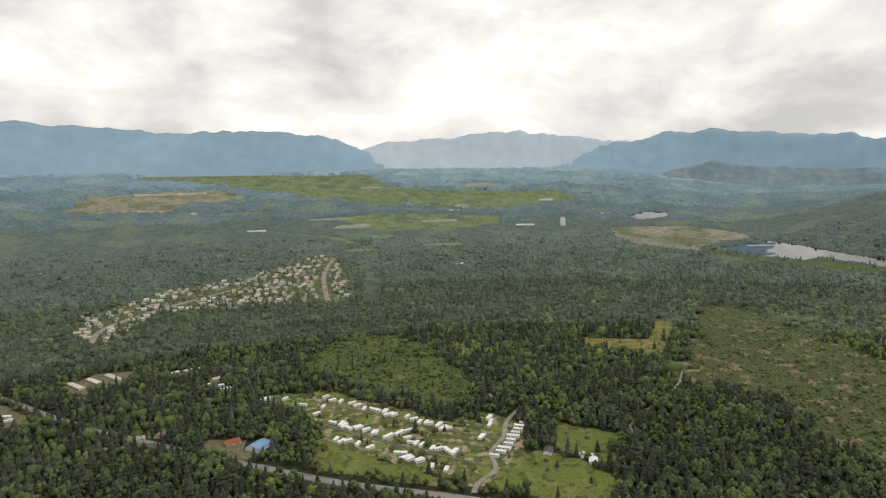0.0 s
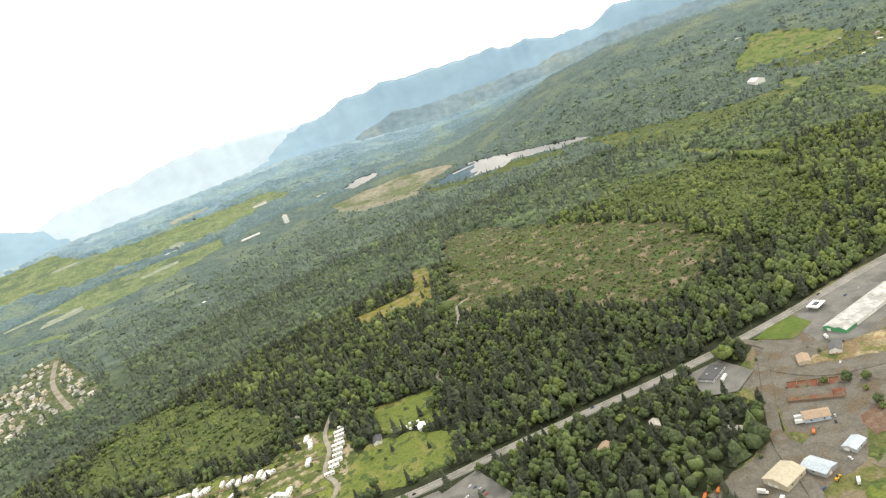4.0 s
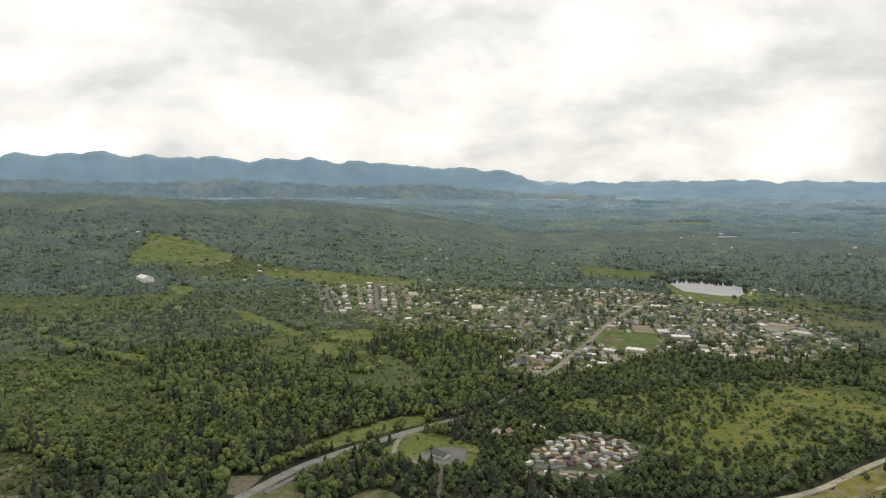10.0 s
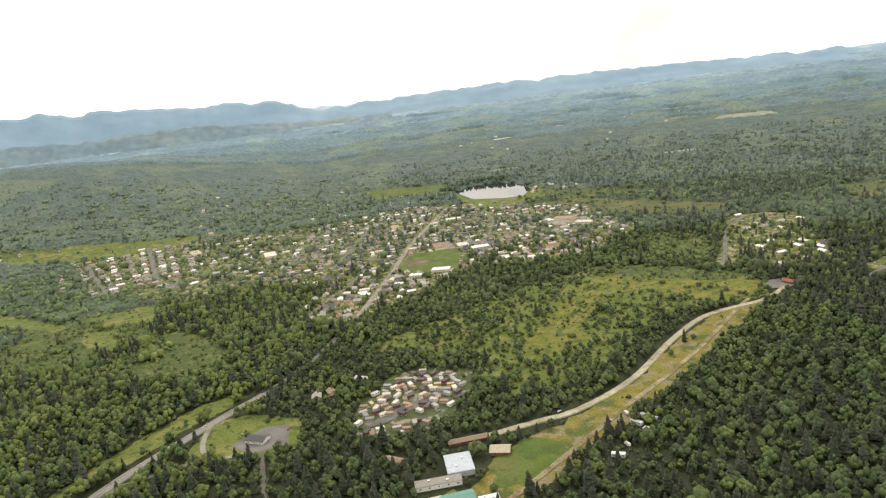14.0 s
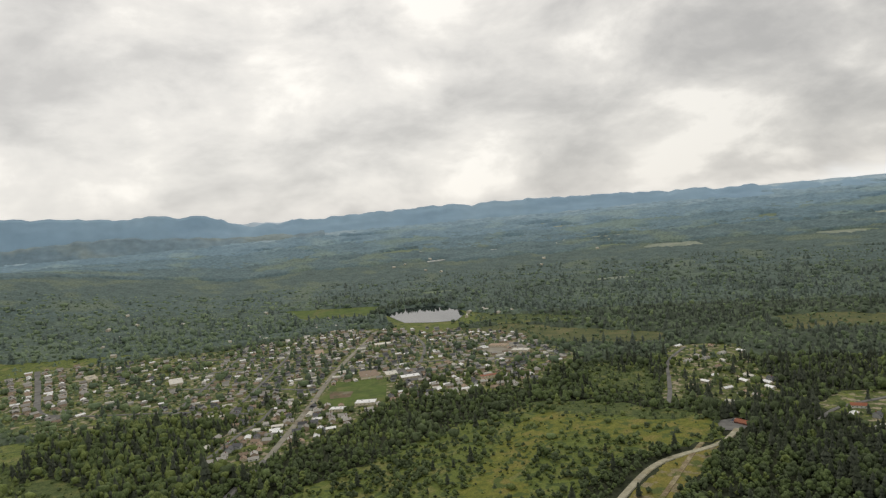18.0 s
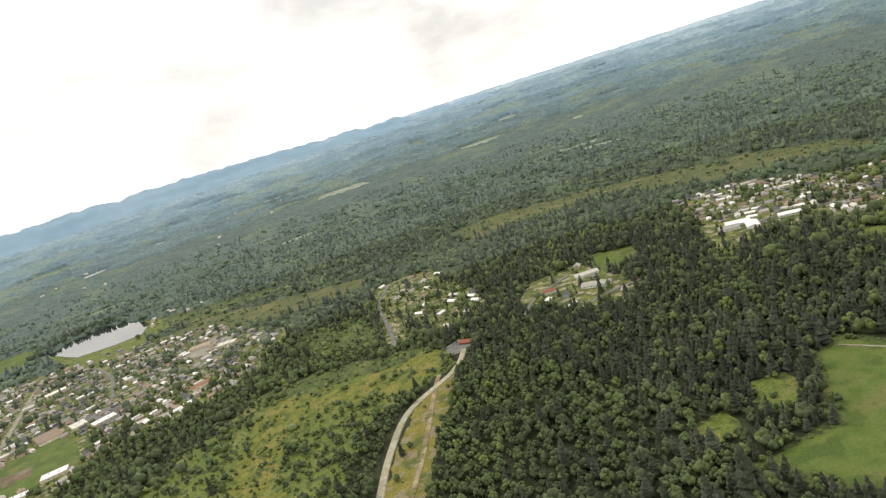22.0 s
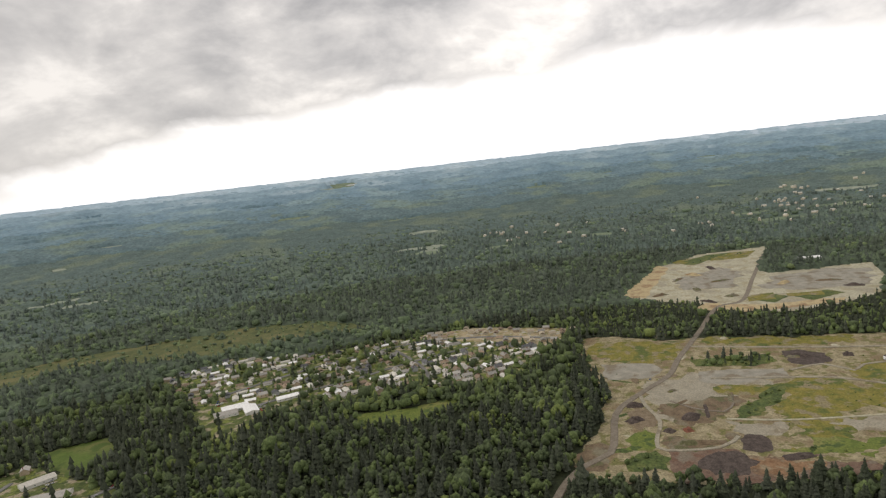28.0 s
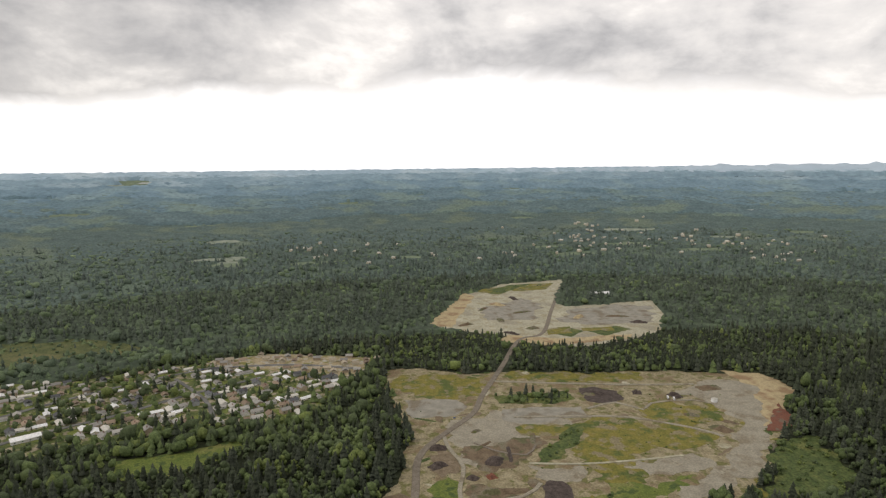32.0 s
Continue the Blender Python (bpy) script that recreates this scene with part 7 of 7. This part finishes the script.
# halfway to the far greens: a thinner haze painted in
GREENS_MID = [shades("half_hazed_conifer", (0.055, 0.073, 0.052), (0.074, 0.095, 0.065), (0.095, 0.120, 0.081), 0.16), shades("half_hazed_grey_conifer", (0.064, 0.081, 0.064), (0.085, 0.106, 0.081), (0.108, 0.132, 0.099), 0.16),
              shades("half_hazed_dark_leaves", (0.070, 0.096, 0.063), (0.093, 0.126, 0.080), (0.119, 0.158, 0.096), 0.16), shades("half_hazed_leaves", (0.083, 0.117, 0.065), (0.111, 0.154, 0.081), (0.143, 0.192, 0.101), 0.16), shades("half_hazed_light_leaves", (0.112, 0.151, 0.069), (0.146, 0.194, 0.087), (0.184, 0.233, 0.110), 0.14)]
# canopy tones matched to the haze-painted trees above them
HILL_CANOPY = material("hazed_hill_canopy", [(0.072, 0.103, 0.086), (0.090, 0.127, 0.104), (0.110, 0.153, 0.122)], 32, grain=0.3, grain_size=8, stain=(0.121, 0.164, 0.118), stain_size=150)
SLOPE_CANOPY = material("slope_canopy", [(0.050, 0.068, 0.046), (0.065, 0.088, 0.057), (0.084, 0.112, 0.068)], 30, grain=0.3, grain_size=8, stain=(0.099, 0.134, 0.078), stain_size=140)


def conifer_shape(tiers, sides, seed):
    """A spire of drooping, ragged skirts of branches, one unit high and one unit in radius."""
    rng = random.Random(seed)
    verts, faces = [], []
    for k in range(tiers):
        base, top = 0.10 + 0.80 * k / tiers, 0.10 + 0.80 * (k + 1.5) / tiers
        wide = (1 - k / tiers) ** 0.62
        apex = len(verts)
        verts.append((rng.uniform(-0.05, 0.05), rng.uniform(-0.05, 0.05), min(top, 1.0)))
        for i in range(sides):
            a = 2 * math.pi * (i + 0.5 * (k % 2)) / sides + rng.uniform(-0.2, 0.2)
            r = wide * rng.uniform(0.6, 1.12)
            verts.append((r * math.cos(a), r * math.sin(a), base + rng.uniform(-0.04, 0.04)))
        faces += [(apex, apex + 1 + i, apex + 1 + (i + 1) % sides) for i in range(sides)]
    return np.array(verts), np.array(faces)


def leafy_shape(clumps, seed, rounds=1):
    """A broad crown out of uneven clumps, one unit high and one unit in radius."""
    rng = random.Random(seed)
    verts, faces = [], []
    for k in range(clumps):
        bm = bmesh.new()
        bmesh.ops.create_icosphere(bm, subdivisions=rounds, radius=1)
        if clumps == 1:
            c, size = Vector((0, 0, 0.52)), Vector((0.95, 0.95, 0.48))
        else:
            a, up = 2 * math.pi * k / (clumps - 1) + rng.uniform(-0.4, 0.4), rng.uniform(0.36, 0.6)
            c = Vector((0.46 * math.cos(a), 0.46 * math.sin(a), up)) if k else Vector((0, 0, 0.72))
            s = rng.uniform(0.40, 0.58)
            size = Vector((s, s, s * 0.52))
        start = len(verts)
        bm.verts.ensure_lookup_table()
        for v in bm.verts:
            f = rng.uniform(0.55, 1.3) if clumps == 1 else rng.uniform(0.6, 1.32)
            verts.append((c.x + v.co.x * size.x * f, c.y + v.co.y * size.y * f, max(0.02, c.z + v.co.z * size.z * f)))
        faces += [tuple(start + v.index for v in f.verts) for f in bm.faces]
        bm.free()
    return np.array(verts), np.array(faces)


def plant(name, label, x, y, heights, widths, kinds, shapes, greens, sink=0.4, smooth=True):
    """Many trees as one mesh. kinds: which of GREENS each wears; shapes: a list of shapes for conifers and one for leafy trees."""
    rng = np.random.default_rng(len(x))
    all_v, all_f, all_s, start = [], [], [], 0
    z = terrain(x, y) - sink
    for family, options in ((0, shapes[0]), (1, shapes[1])):
        pick = rng.integers(0, len(options), len(x))
        for k, (v, f) in enumerate(options):
            use = np.nonzero(((kinds < 2) == (family == 0)) & (pick == k))[0]
            if not len(use):
                continue
            a = rng.uniform(0, 2 * np.pi, len(use))
            c, s = np.cos(a)[:, None], np.sin(a)[:, None]
            w, h = widths[use][:, None], heights[use][:, None]
            vx = (v[None, :, 0] * c - v[None, :, 1] * s) * w + x[use][:, None]
            vy = (v[None, :, 0] * s + v[None, :, 1] * c) * w + y[use][:, None]
            vz = v[None, :, 2] * h + z[use][:, None]
            all_v.append(np.stack([vx, vy, vz], -1).reshape(-1, 3))
            all_f.append((f[None] + (np.arange(len(use)) * len(v))[:, None, None] + start).reshape(-1, 3))
            all_s.append(np.repeat(kinds[use], len(f)))
            start += len(use) * len(v)
    me = mesh_from(name, np.concatenate(all_v), np.concatenate(all_f), greens, smooth, np.concatenate(all_s))
    return tagged(new(name, me), label, "forest", kind="stuff")


def wave(x, y, size, seed):
    """A cheap smooth field between 0 and 1."""
    a, b = x / size + seed * 1.7, y / size - seed * 2.3
    return 0.5 + 0.5 * (np.sin(a + 1.3 * np.sin(b * 0.8 + seed)) * np.cos(b * 1.1 + 0.9 * np.sin(a * 0.7)) * 0.7 + 0.3 * np.sin(2.3 * a + 1.9 * b))


def woods(inner, outer, step, seed, lo=-146, hi=150):
    """Places for trees between two distances from the hub, off clearings, roads and buildings."""
    rng = np.random.default_rng(seed)
    g = np.arange(-outer, outer, step)
    x, y = [v.ravel() for v in np.meshgrid(g, g)]
    x, y = x + rng.uniform(-0.46, 0.46, len(x)) * step + HUB[0], y + rng.uniform(-0.46, 0.46, len(y)) * step + HUB[1]
    r, turn = np.hypot(x - HUB[0], y - HUB[1]), np.degrees(np.arctan2(HUB[0] - x, y - HUB[1]))
    ok = (r >= inner) & (r < outer) & (((turn > lo) & (turn < hi)) | (r < 330))
    x, y = x[ok], y[ok]
    dice, keep = rng.random(len(x)), np.ones(len(x), bool)
    clump = 0.45 * dice + 0.55 * (0.5 * wave(x, y, 9, 21) + 0.5 * wave(x, y, 24, 22))
    for poly, share, _ in OPEN:
        (x0, y0), (x1, y1) = poly.min(0), poly.max(0)
        box = np.nonzero((x > x0) & (x < x1) & (y > y0) & (y < y1))[0]
        if len(box):
            keep[box] = np.where(inside(poly, x[box], y[box]), (clump[box] < 0.24 + 0.52 * share) & (share > 0), keep[box])
    for line, reach in ROADS:
        keep &= ~near_line(x, y, line, reach)
    for fx, fy, fr in FOOT:
        keep &= np.hypot(x - fx, y - fy) > fr
    return x[keep], y[keep], rng


def dressed(x, y, rng):
    """Kinds, heights and widths that follow the stands of the woods."""
    n = len(x)
    share = 0.18 + 0.38 * wave(x, y, 130, 1) + 0.12 * (wave(x, y, 37, 4) - 0.5)
    share = np.where((x > 380) & (y < 1050), 0.34 + 0.42 * wave(x, y, 110, 5), share)
    share = np.where((x < -280) & (y > 480) & (x > -1500), 0.10 + 0.14 * wave(x, y, 90, 2), share)
    share = np.where((x > -260) & (x < 480) & (y > 480) & (y < 1300), 0.22, share)
    share = np.where((x < -280) & (y < 60), 0.24 + 0.34 * wave(x, y, 110, 6), share)
    conifer = rng.random(n) < share
    tone, dice = wave(x, y, 75, 7), rng.random(n)
    fine = wave(x, y, 28, 17)
    choice = 0.45 * dice + 0.35 * tone + 0.2 * fine
    leaf = np.where(choice > 0.52, 2, np.where(choice > 0.27, 3, 4))
    bright = (x < -280) & (y > 480) & (x > -1600)
    leaf = np.where(bright & (dice > 0.3), np.where(dice > 0.66, 4, 3), leaf)
    kinds = np.where(conifer, np.where(dice < 0.6, 0, 1), leaf)
    scale = np.ones(n)
    for poly, _, tall in OPEN:
        (x0, y0), (x1, y1) = poly.min(0), poly.max(0)
        near = np.nonzero((x > x0) & (x < x1) & (y > y0) & (y < y1))[0]
        scale[near] = np.where(inside(poly, x[near], y[near]), tall, scale[near])
    glade = (wave(x, y, 52, 13) * 0.7 + wave(x, y, 19, 14) * 0.3 > 0.80) & (scale == 1)
    scale = np.where(glade, 0.5, scale)
    scale = np.where(scale < 1, scale * rng.uniform(0.5, 1.5, n), scale)
    town = ((x > -1250) & (x < 430) & (y > 1300) & (y < 2200)) | ((x > 970) & (x < 1440) & (y > 360) & (y < 1130))
    conifer &= ~town | (dice < 0.3)
    conifer &= ~((x > -260) & (x < 480) & (y > 640) & (y < 1320)) | (dice < 0.2)
    kinds = np.where(~conifer & (kinds < 2), 2 + (dice * 7).astype(int) % 2, kinds)
    low = scale < 0.55
    kinds = np.where(low, np.where(dice < 0.15, 2, np.where(dice < 0.62, 3, 4)), kinds)
    conifer &= ~low
    lush = (x > -260) & (x < 480) & (y > 480) & (y < 1320)
    scale *= np.where(lush & ~conifer, 0.8, 1.0)
    scale *= np.where((x > 1330) & (x < 1600) & (y > -330) & (y < 330), 0.62, 1.0)
    h = np.where(conifer, rng.uniform(14, 27, n), rng.uniform(8, 19, n)) * rng.lognormal(0, 0.16, n) * (0.8 + 0.35 * wave(x, y, 60, 9))
    h *= scale
    w = np.where(conifer, h * rng.uniform(0.21, 0.31, n), h * rng.uniform(0.36, 0.52, n) * np.where(scale < 0.7, 1.35, 1.0))
    return h, w, kinds


SHAPES = [[conifer_shape(5, 7, s) for s in range(4)], [leafy_shape(4, s) for s in range(7)]]
SHAPES_NEAR = [[conifer_shape(7, 8, s) for s in range(5)], [leafy_shape(7, s + 20) for s in range(7)]]
SHAPES_FAR = [[conifer_shape(3, 5, s) for s in range(4)], [leafy_shape(1, s) if s % 2 else conifer_shape(2, 6, s + 60) for s in range(8)]]
x, y, rng = woods(0, 1050, 9.8, 1)
high, broad, kind_of = dressed(x, y, rng)
open_ground = np.zeros(len(x), bool)
for poly, *_ in OPEN:
    open_ground |= inside(poly, x, y)
lone = np.nonzero(open_ground & (high > 6))[0]
lone = lone[np.argsort(np.hypot(x[lone] - HUB[0], y[lone] - HUB[1]))][:230]
rest = np.setdiff1d(np.arange(len(x)), lone)


def lone_tree(label, shape, mat, leafy, seed):
    """A tree of its own: tapered trunk with limbs, and a crown of uneven clumps; ten metres high."""
    rng_t = random.Random(seed)
    root = tagged(new("tree"), label, "tree", "single trees")
    bm = tube(bmesh.new(), (0, 0, -0.4), (0, 0, 5.5 if leafy else 9), 0.28, 0.08, 7)
    for k in range(5):
        a, z = 2.4 * k + rng_t.uniform(-0.4, 0.4), rng_t.uniform(2.0, 4.5)
        tube(bm, (0, 0, z), (1.9 * math.cos(a), 1.9 * math.sin(a), z + (1.6 if leafy else 0.2)), 0.1, 0.03, 5)
    part("trunk", bm, BARK, root)
    v, f = shape
    wide = 4.3 if leafy else 2.7
    crown = new("crown", mesh_from("crown", v * np.array([wide, wide, 10.0]), f, mat))
    crown.parent = root
    return root


LONE = [lone_tree("tall fir with dark ragged branches", conifer_shape(8, 9, 40), CONIFER, False, 1), lone_tree("grey-green fir on open ground", conifer_shape(7, 9, 41), CONIFER_BLUE, False, 2),
        lone_tree("dark broad-leaved tree with a full crown", leafy_shape(11, 42), LEAF_DARK, True, 3), lone_tree("green maple with an uneven crown", leafy_shape(11, 43), LEAF, True, 4), lone_tree("light green alder with a loose crown", leafy_shape(10, 44), LEAF_LIGHT, True, 5)]
used = set()
near_yard = [(-305, 202, 2, 13.0), (-293, 211, 3, 11.0), (-263, 183, 2, 12.0), (-320, 190, 3, 8.0), (-256, 178, 3, 7.0), (-283, 196, 4, 6.0), (-360, 236, 3, 5.0), (-349, 450, 2, 9.0)]
for i, (tx, ty, k, size) in enumerate(near_yard):
    c = copy_thing(LONE[k], Matrix())
    c.matrix_basis = pose(tx, ty, ground_at(tx, ty), 0, 0, 50 * i) @ Matrix.Diagonal((size / 10,) * 3 + (1,))
for i in lone:
    k = int(kind_of[i])
    m = pose(x[i], y[i], ground_at(x[i], y[i]), 0, 0, float(i * 47 % 360)) @ Matrix.Diagonal((high[i] / 10,) * 3 + (1,))
    if k in used:
        c = copy_thing(LONE[k], Matrix())
        c.matrix_basis = m
    else:
        LONE[k].matrix_basis = m
        used.add(k)
for k, ob in enumerate(LONE):
    if k not in used:
        ob.matrix_basis = pose(-300 + 12 * k, 222, 0.18)
x, y, high, broad, kind_of = x[rest], y[rest], high[rest], broad[rest], kind_of[rest]
reach = np.hypot(x - HUB[0], y - HUB[1])
for inner, outer, shapes in ((0, 420, SHAPES_FAR), (420, 760, SHAPES_NEAR), (760, 1050, SHAPES)):
    belt = (reach >= inner) & (reach < outer)
    plant("mixed_woods", "dense mixed woods of dark firs and green maples", x[belt], y[belt], high[belt], broad[belt], kind_of[belt], shapes, GREENS)
x, y, rng = woods(1050, 1500, 10.2, 2)
plant("distant_woods", "dense mixed woods of dark firs and alders", x, y, *dressed(x, y, rng), SHAPES_FAR, GREENS)
x, y, rng = woods(1500, 2150, 14.5, 3)
h, w, k = dressed(x, y, rng)
plant("slope_woods", "mixed woods on the far slopes, greens painted slightly hazy", x, y, h, w * 1.2, k, SHAPES_FAR, GREENS_MID)
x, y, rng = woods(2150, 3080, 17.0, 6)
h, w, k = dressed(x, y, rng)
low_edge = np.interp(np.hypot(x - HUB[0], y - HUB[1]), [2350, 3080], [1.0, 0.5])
plant("far_woods", "far woods with haze painted into their greens", x, y, h * low_edge, w * 1.25, k, SHAPES_FAR, GREENS_FAR)


def shore_firs(line, count, seed):
    """A close row of tall trees along a shore, some three deep."""
    rng_s = np.random.default_rng(seed)
    line = np.array(line, float)
    t = np.sort(rng_s.uniform(0, len(line) - 1, count))
    i = np.minimum(t.astype(int), len(line) - 2)
    f = (t - i)[:, None]
    spots = line[i] * (1 - f) + line[i + 1] * f
    out = spots - np.array([110.0, 2270.0])
    spots += out / np.hypot(*out.T)[:, None] * rng_s.uniform(6, 34, count)[:, None]
    tall = rng_s.uniform(17, 29, count)
    plant("shore_woods", "tall trees added on the far shore to darken the pond by reflection", spots[:, 0], spots[:, 1], tall, tall * rng_s.uniform(0.25, 0.36, count), rng_s.choice([0, 0, 1, 2], count), SHAPES, GREENS_MID)


# added taller than the shore's own trees so their reflection darkens the pond
shore_firs([(-45, 2340), (-20, 2395), (41, 2462), (110, 2462), (165, 2448)], 150, 61)


def canopy(name, label, inner, outer, steps, rings, mat):
    radii, turn = np.linspace(inner, outer, rings), np.linspace(radians(-146), radians(150), steps)
    rr, tt = np.meshgrid(radii, turn, indexing="ij")
    rr = rr + np.random.uniform(-5, 5, rr.shape)
    x, y = HUB[0] - rr * np.sin(tt), HUB[1] + rr * np.cos(tt)
    up = 2.5 + 7 * np.random.rand(*x.shape)
    for poly, *_ in OPEN:
        if np.hypot(*(poly - HUB).T).max() > inner - 100:
            up[inside(poly, x, y)] = -4
    up[0] = up[-1] = -4
    z = terrain(x, y) + up
    i, j = np.meshgrid(np.arange(rings - 1), np.arange(steps - 1), indexing="ij")
    a = i * steps + j
    faces = np.stack([a, a + 1, a + steps + 1, a + steps], -1).reshape(-1, 4)
    return tagged(new(name, mesh_from(name, np.stack([x, y, z], -1).reshape(-1, 3), faces, mat)), label, "forest", kind="stuff")


# sheets between far trees hide dark gaps; the outer two are painted hazy
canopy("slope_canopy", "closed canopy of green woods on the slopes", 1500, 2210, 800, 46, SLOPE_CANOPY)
canopy("far_canopy", "closed far canopy of woods with haze painted in", 2140, 2820, 900, 42, HILL_CANOPY)
canopy("far_canopy", "unbroken far canopy of woods, bluish with painted haze", 2735, 3500, 900, 46, HAZED_CANOPY)


# low scrub in loose clumps
def scrub(label, outline, low, high, step, share, seed):
    rng = np.random.default_rng(seed)
    outline = np.array(outline)
    (x0, y0), (x1, y1) = outline.min(0), outline.max(0)
    gx, gy = [v.ravel() for v in np.meshgrid(np.arange(x0, x1, step), np.arange(y0, y1, step))]
    gx, gy = gx + rng.uniform(-0.48, 0.48, len(gx)) * step, gy + rng.uniform(-0.48, 0.48, len(gy)) * step
    ok = inside(outline, gx, gy) & (0.4 * rng.random(len(gx)) + 0.35 * wave(gx, gy, 12, 31) + 0.25 * wave(gx, gy, 34, 32) < share)
    for line, reach in ROADS:
        ok &= ~near_line(gx, gy, line, reach)
    for fx, fy, fr in FOOT:
        ok &= np.hypot(gx - fx, gy - fy) > fr
    gx, gy = gx[ok], gy[ok]
    tall = low + (high - low) * rng.random(len(gx)) ** 1.6
    plant("scrub", label, gx, gy, tall, tall * rng.uniform(0.55, 1.0, len(gx)), rng.choice([2, 3, 3, 4, 4], len(gx)), SHAPES_FAR, GREENS)


scrub("low green regrowth between stumps and slash", [(-1640, 352), (-1630, 445), (-1140, 510), (-892, 522), (-680, 462), (-650, 391), (-620, 312), (-668, 244), (-758, 224), (-920, 228), (-976, 116), (-1062, 103), (-1350, 250)], 1.2, 4.6, 7.5, 0.44, 77)
scrub("clumps of bushes and young trees in the rough meadow", [(218, 1125), (328, 1169), (461, 1050), (408, 973), (243, 876), (184, 800), (74, 884)], 1.5, 9.0, 7.5, 0.33, 78)


# ---- far houses in the western woods ----
def far_homes():
    rng_h = random.Random(77)
    verts, faces, slots = [], [], []
    spots = []
    for cx, cy, n, spread in ((2670, 680, 14, 60), (2620, 420, 10, 110), (2530, 220, 6, 60), (2606, -15, 10, 70), (2860, -300, 22, 130), (2717, -428, 12, 80), (2780, -640, 22, 140), (2670, -850, 26, 150), (3150, -380, 16, 160), (2477, -906, 10, 80), (1040, 3300, 10, 150), (150, 3250, 10, 150), (-700, 2350, 14, 160), (-300, 2280, 14, 120), (330, 2250, 8, 90)):
        n = n * 3 // 4
        spots += [(cx + rng_h.gauss(0, spread), cy + rng_h.gauss(0, spread)) for _ in range(n)]
    for x, y in spots:
        z = ground_at(x, y) + (4 if math.hypot(x, y) > 2500 else 0)
        a, l, w, h = rng_h.uniform(0, math.pi), rng_h.uniform(5, 9), rng_h.uniform(3.5, 5), rng_h.uniform(6, 8)
        c, s = math.cos(a), math.sin(a)
        k = len(verts)
        for px, py, pz in ((-l, -w, 0), (l, -w, 0), (l, w, 0), (-l, w, 0), (-l, -w, h), (l, -w, h), (l, w, h), (-l, w, h), (-l, 0, h + 3), (l, 0, h + 3)):
            verts.append((x + px * c - py * s, y + px * s + py * c, z + pz))
        for f, m in (((0, 1, 5), 0), ((0, 5, 4), 0), ((2, 3, 7), 0), ((2, 7, 6), 0), ((1, 2, 6), 0), ((1, 6, 5), 0), ((5, 6, 9), 0), ((3, 0, 4), 0), ((3, 4, 7), 0), ((4, 8, 7), 0), ((4, 5, 9), 1), ((4, 9, 8), 1), ((6, 7, 8), 1), ((6, 8, 9), 1)):
            faces.append(tuple(k + i for i in f))
            slots.append(m)
    return tagged(new("far_houses", mesh_from("far_houses", verts, faces, [CREAM_WALL, ROOF_PALE], False, slots)), "scattered pale houses far off in the woods", "houses", kind="stuff")


far_homes()


# ---- the plain out to the horizon ----
def plain_band(name, label, inner, outer, mat, up, sway):
    steps, rings = 1100, 22
    turn = np.linspace(0, 2 * np.pi, steps, endpoint=False)
    edge = inner + sway * (np.sin(turn * 7) + 0.6 * np.sin(turn * 17 + 1) + 0.5 * np.sin(turn * 41 + 2) + 0.35 * np.sin(turn * 97))
    s = np.linspace(0, 1, rings)[:, None]
    rr = edge[None] * (1 - s) + outer * s
    tt = np.repeat(turn[None], rings, 0)
    x, y = HUB[0] - rr * np.sin(tt), HUB[1] + rr * np.cos(tt)
    z = terrain(x, y) + up + 9 * np.random.rand(*x.shape) * (s > 0) - 6 * (s == 0)
    for poly, *_ in OPEN:
        if np.hypot(*(poly - HUB).T).max() > 3200:
            z[inside(poly, x, y)] -= up + 12
    i, j = np.meshgrid(np.arange(rings - 1), np.arange(steps), indexing="ij")
    a, b = i * steps + j, i * steps + (j + 1) % steps
    faces = np.stack([a, b, b + steps, a + steps], -1).reshape(-1, 4)
    return tagged(new(name, mesh_from(name, np.stack([x, y, z], -1).reshape(-1, 3), faces, mat)), label, "backdrop", kind="structure")


plain_band("near_plain_backdrop", "far plain of woods, tinted with painted haze", 3380, 3800, PLAINS[0], 9, 50)
plain_band("second_plain_backdrop", "far plain of woods, blue-green with painted haze", 3660, 4120, PLAINS[1], 11, 60)
plain_band("middle_plain_backdrop", "distant plain of woods and fields, blue-green with painted haze", 4000, 4380, PLAINS[2], 14, 60)
plain_band("outer_plain_backdrop", "distant plain of woods and fields, blue with painted haze", 4290, 4590, PLAINS[3], 16, 40)
plain_band("far_plain_backdrop", "distant plain below the horizon, pale blue with painted haze", 4530, RIM, PLAINS[4], 18, 22)
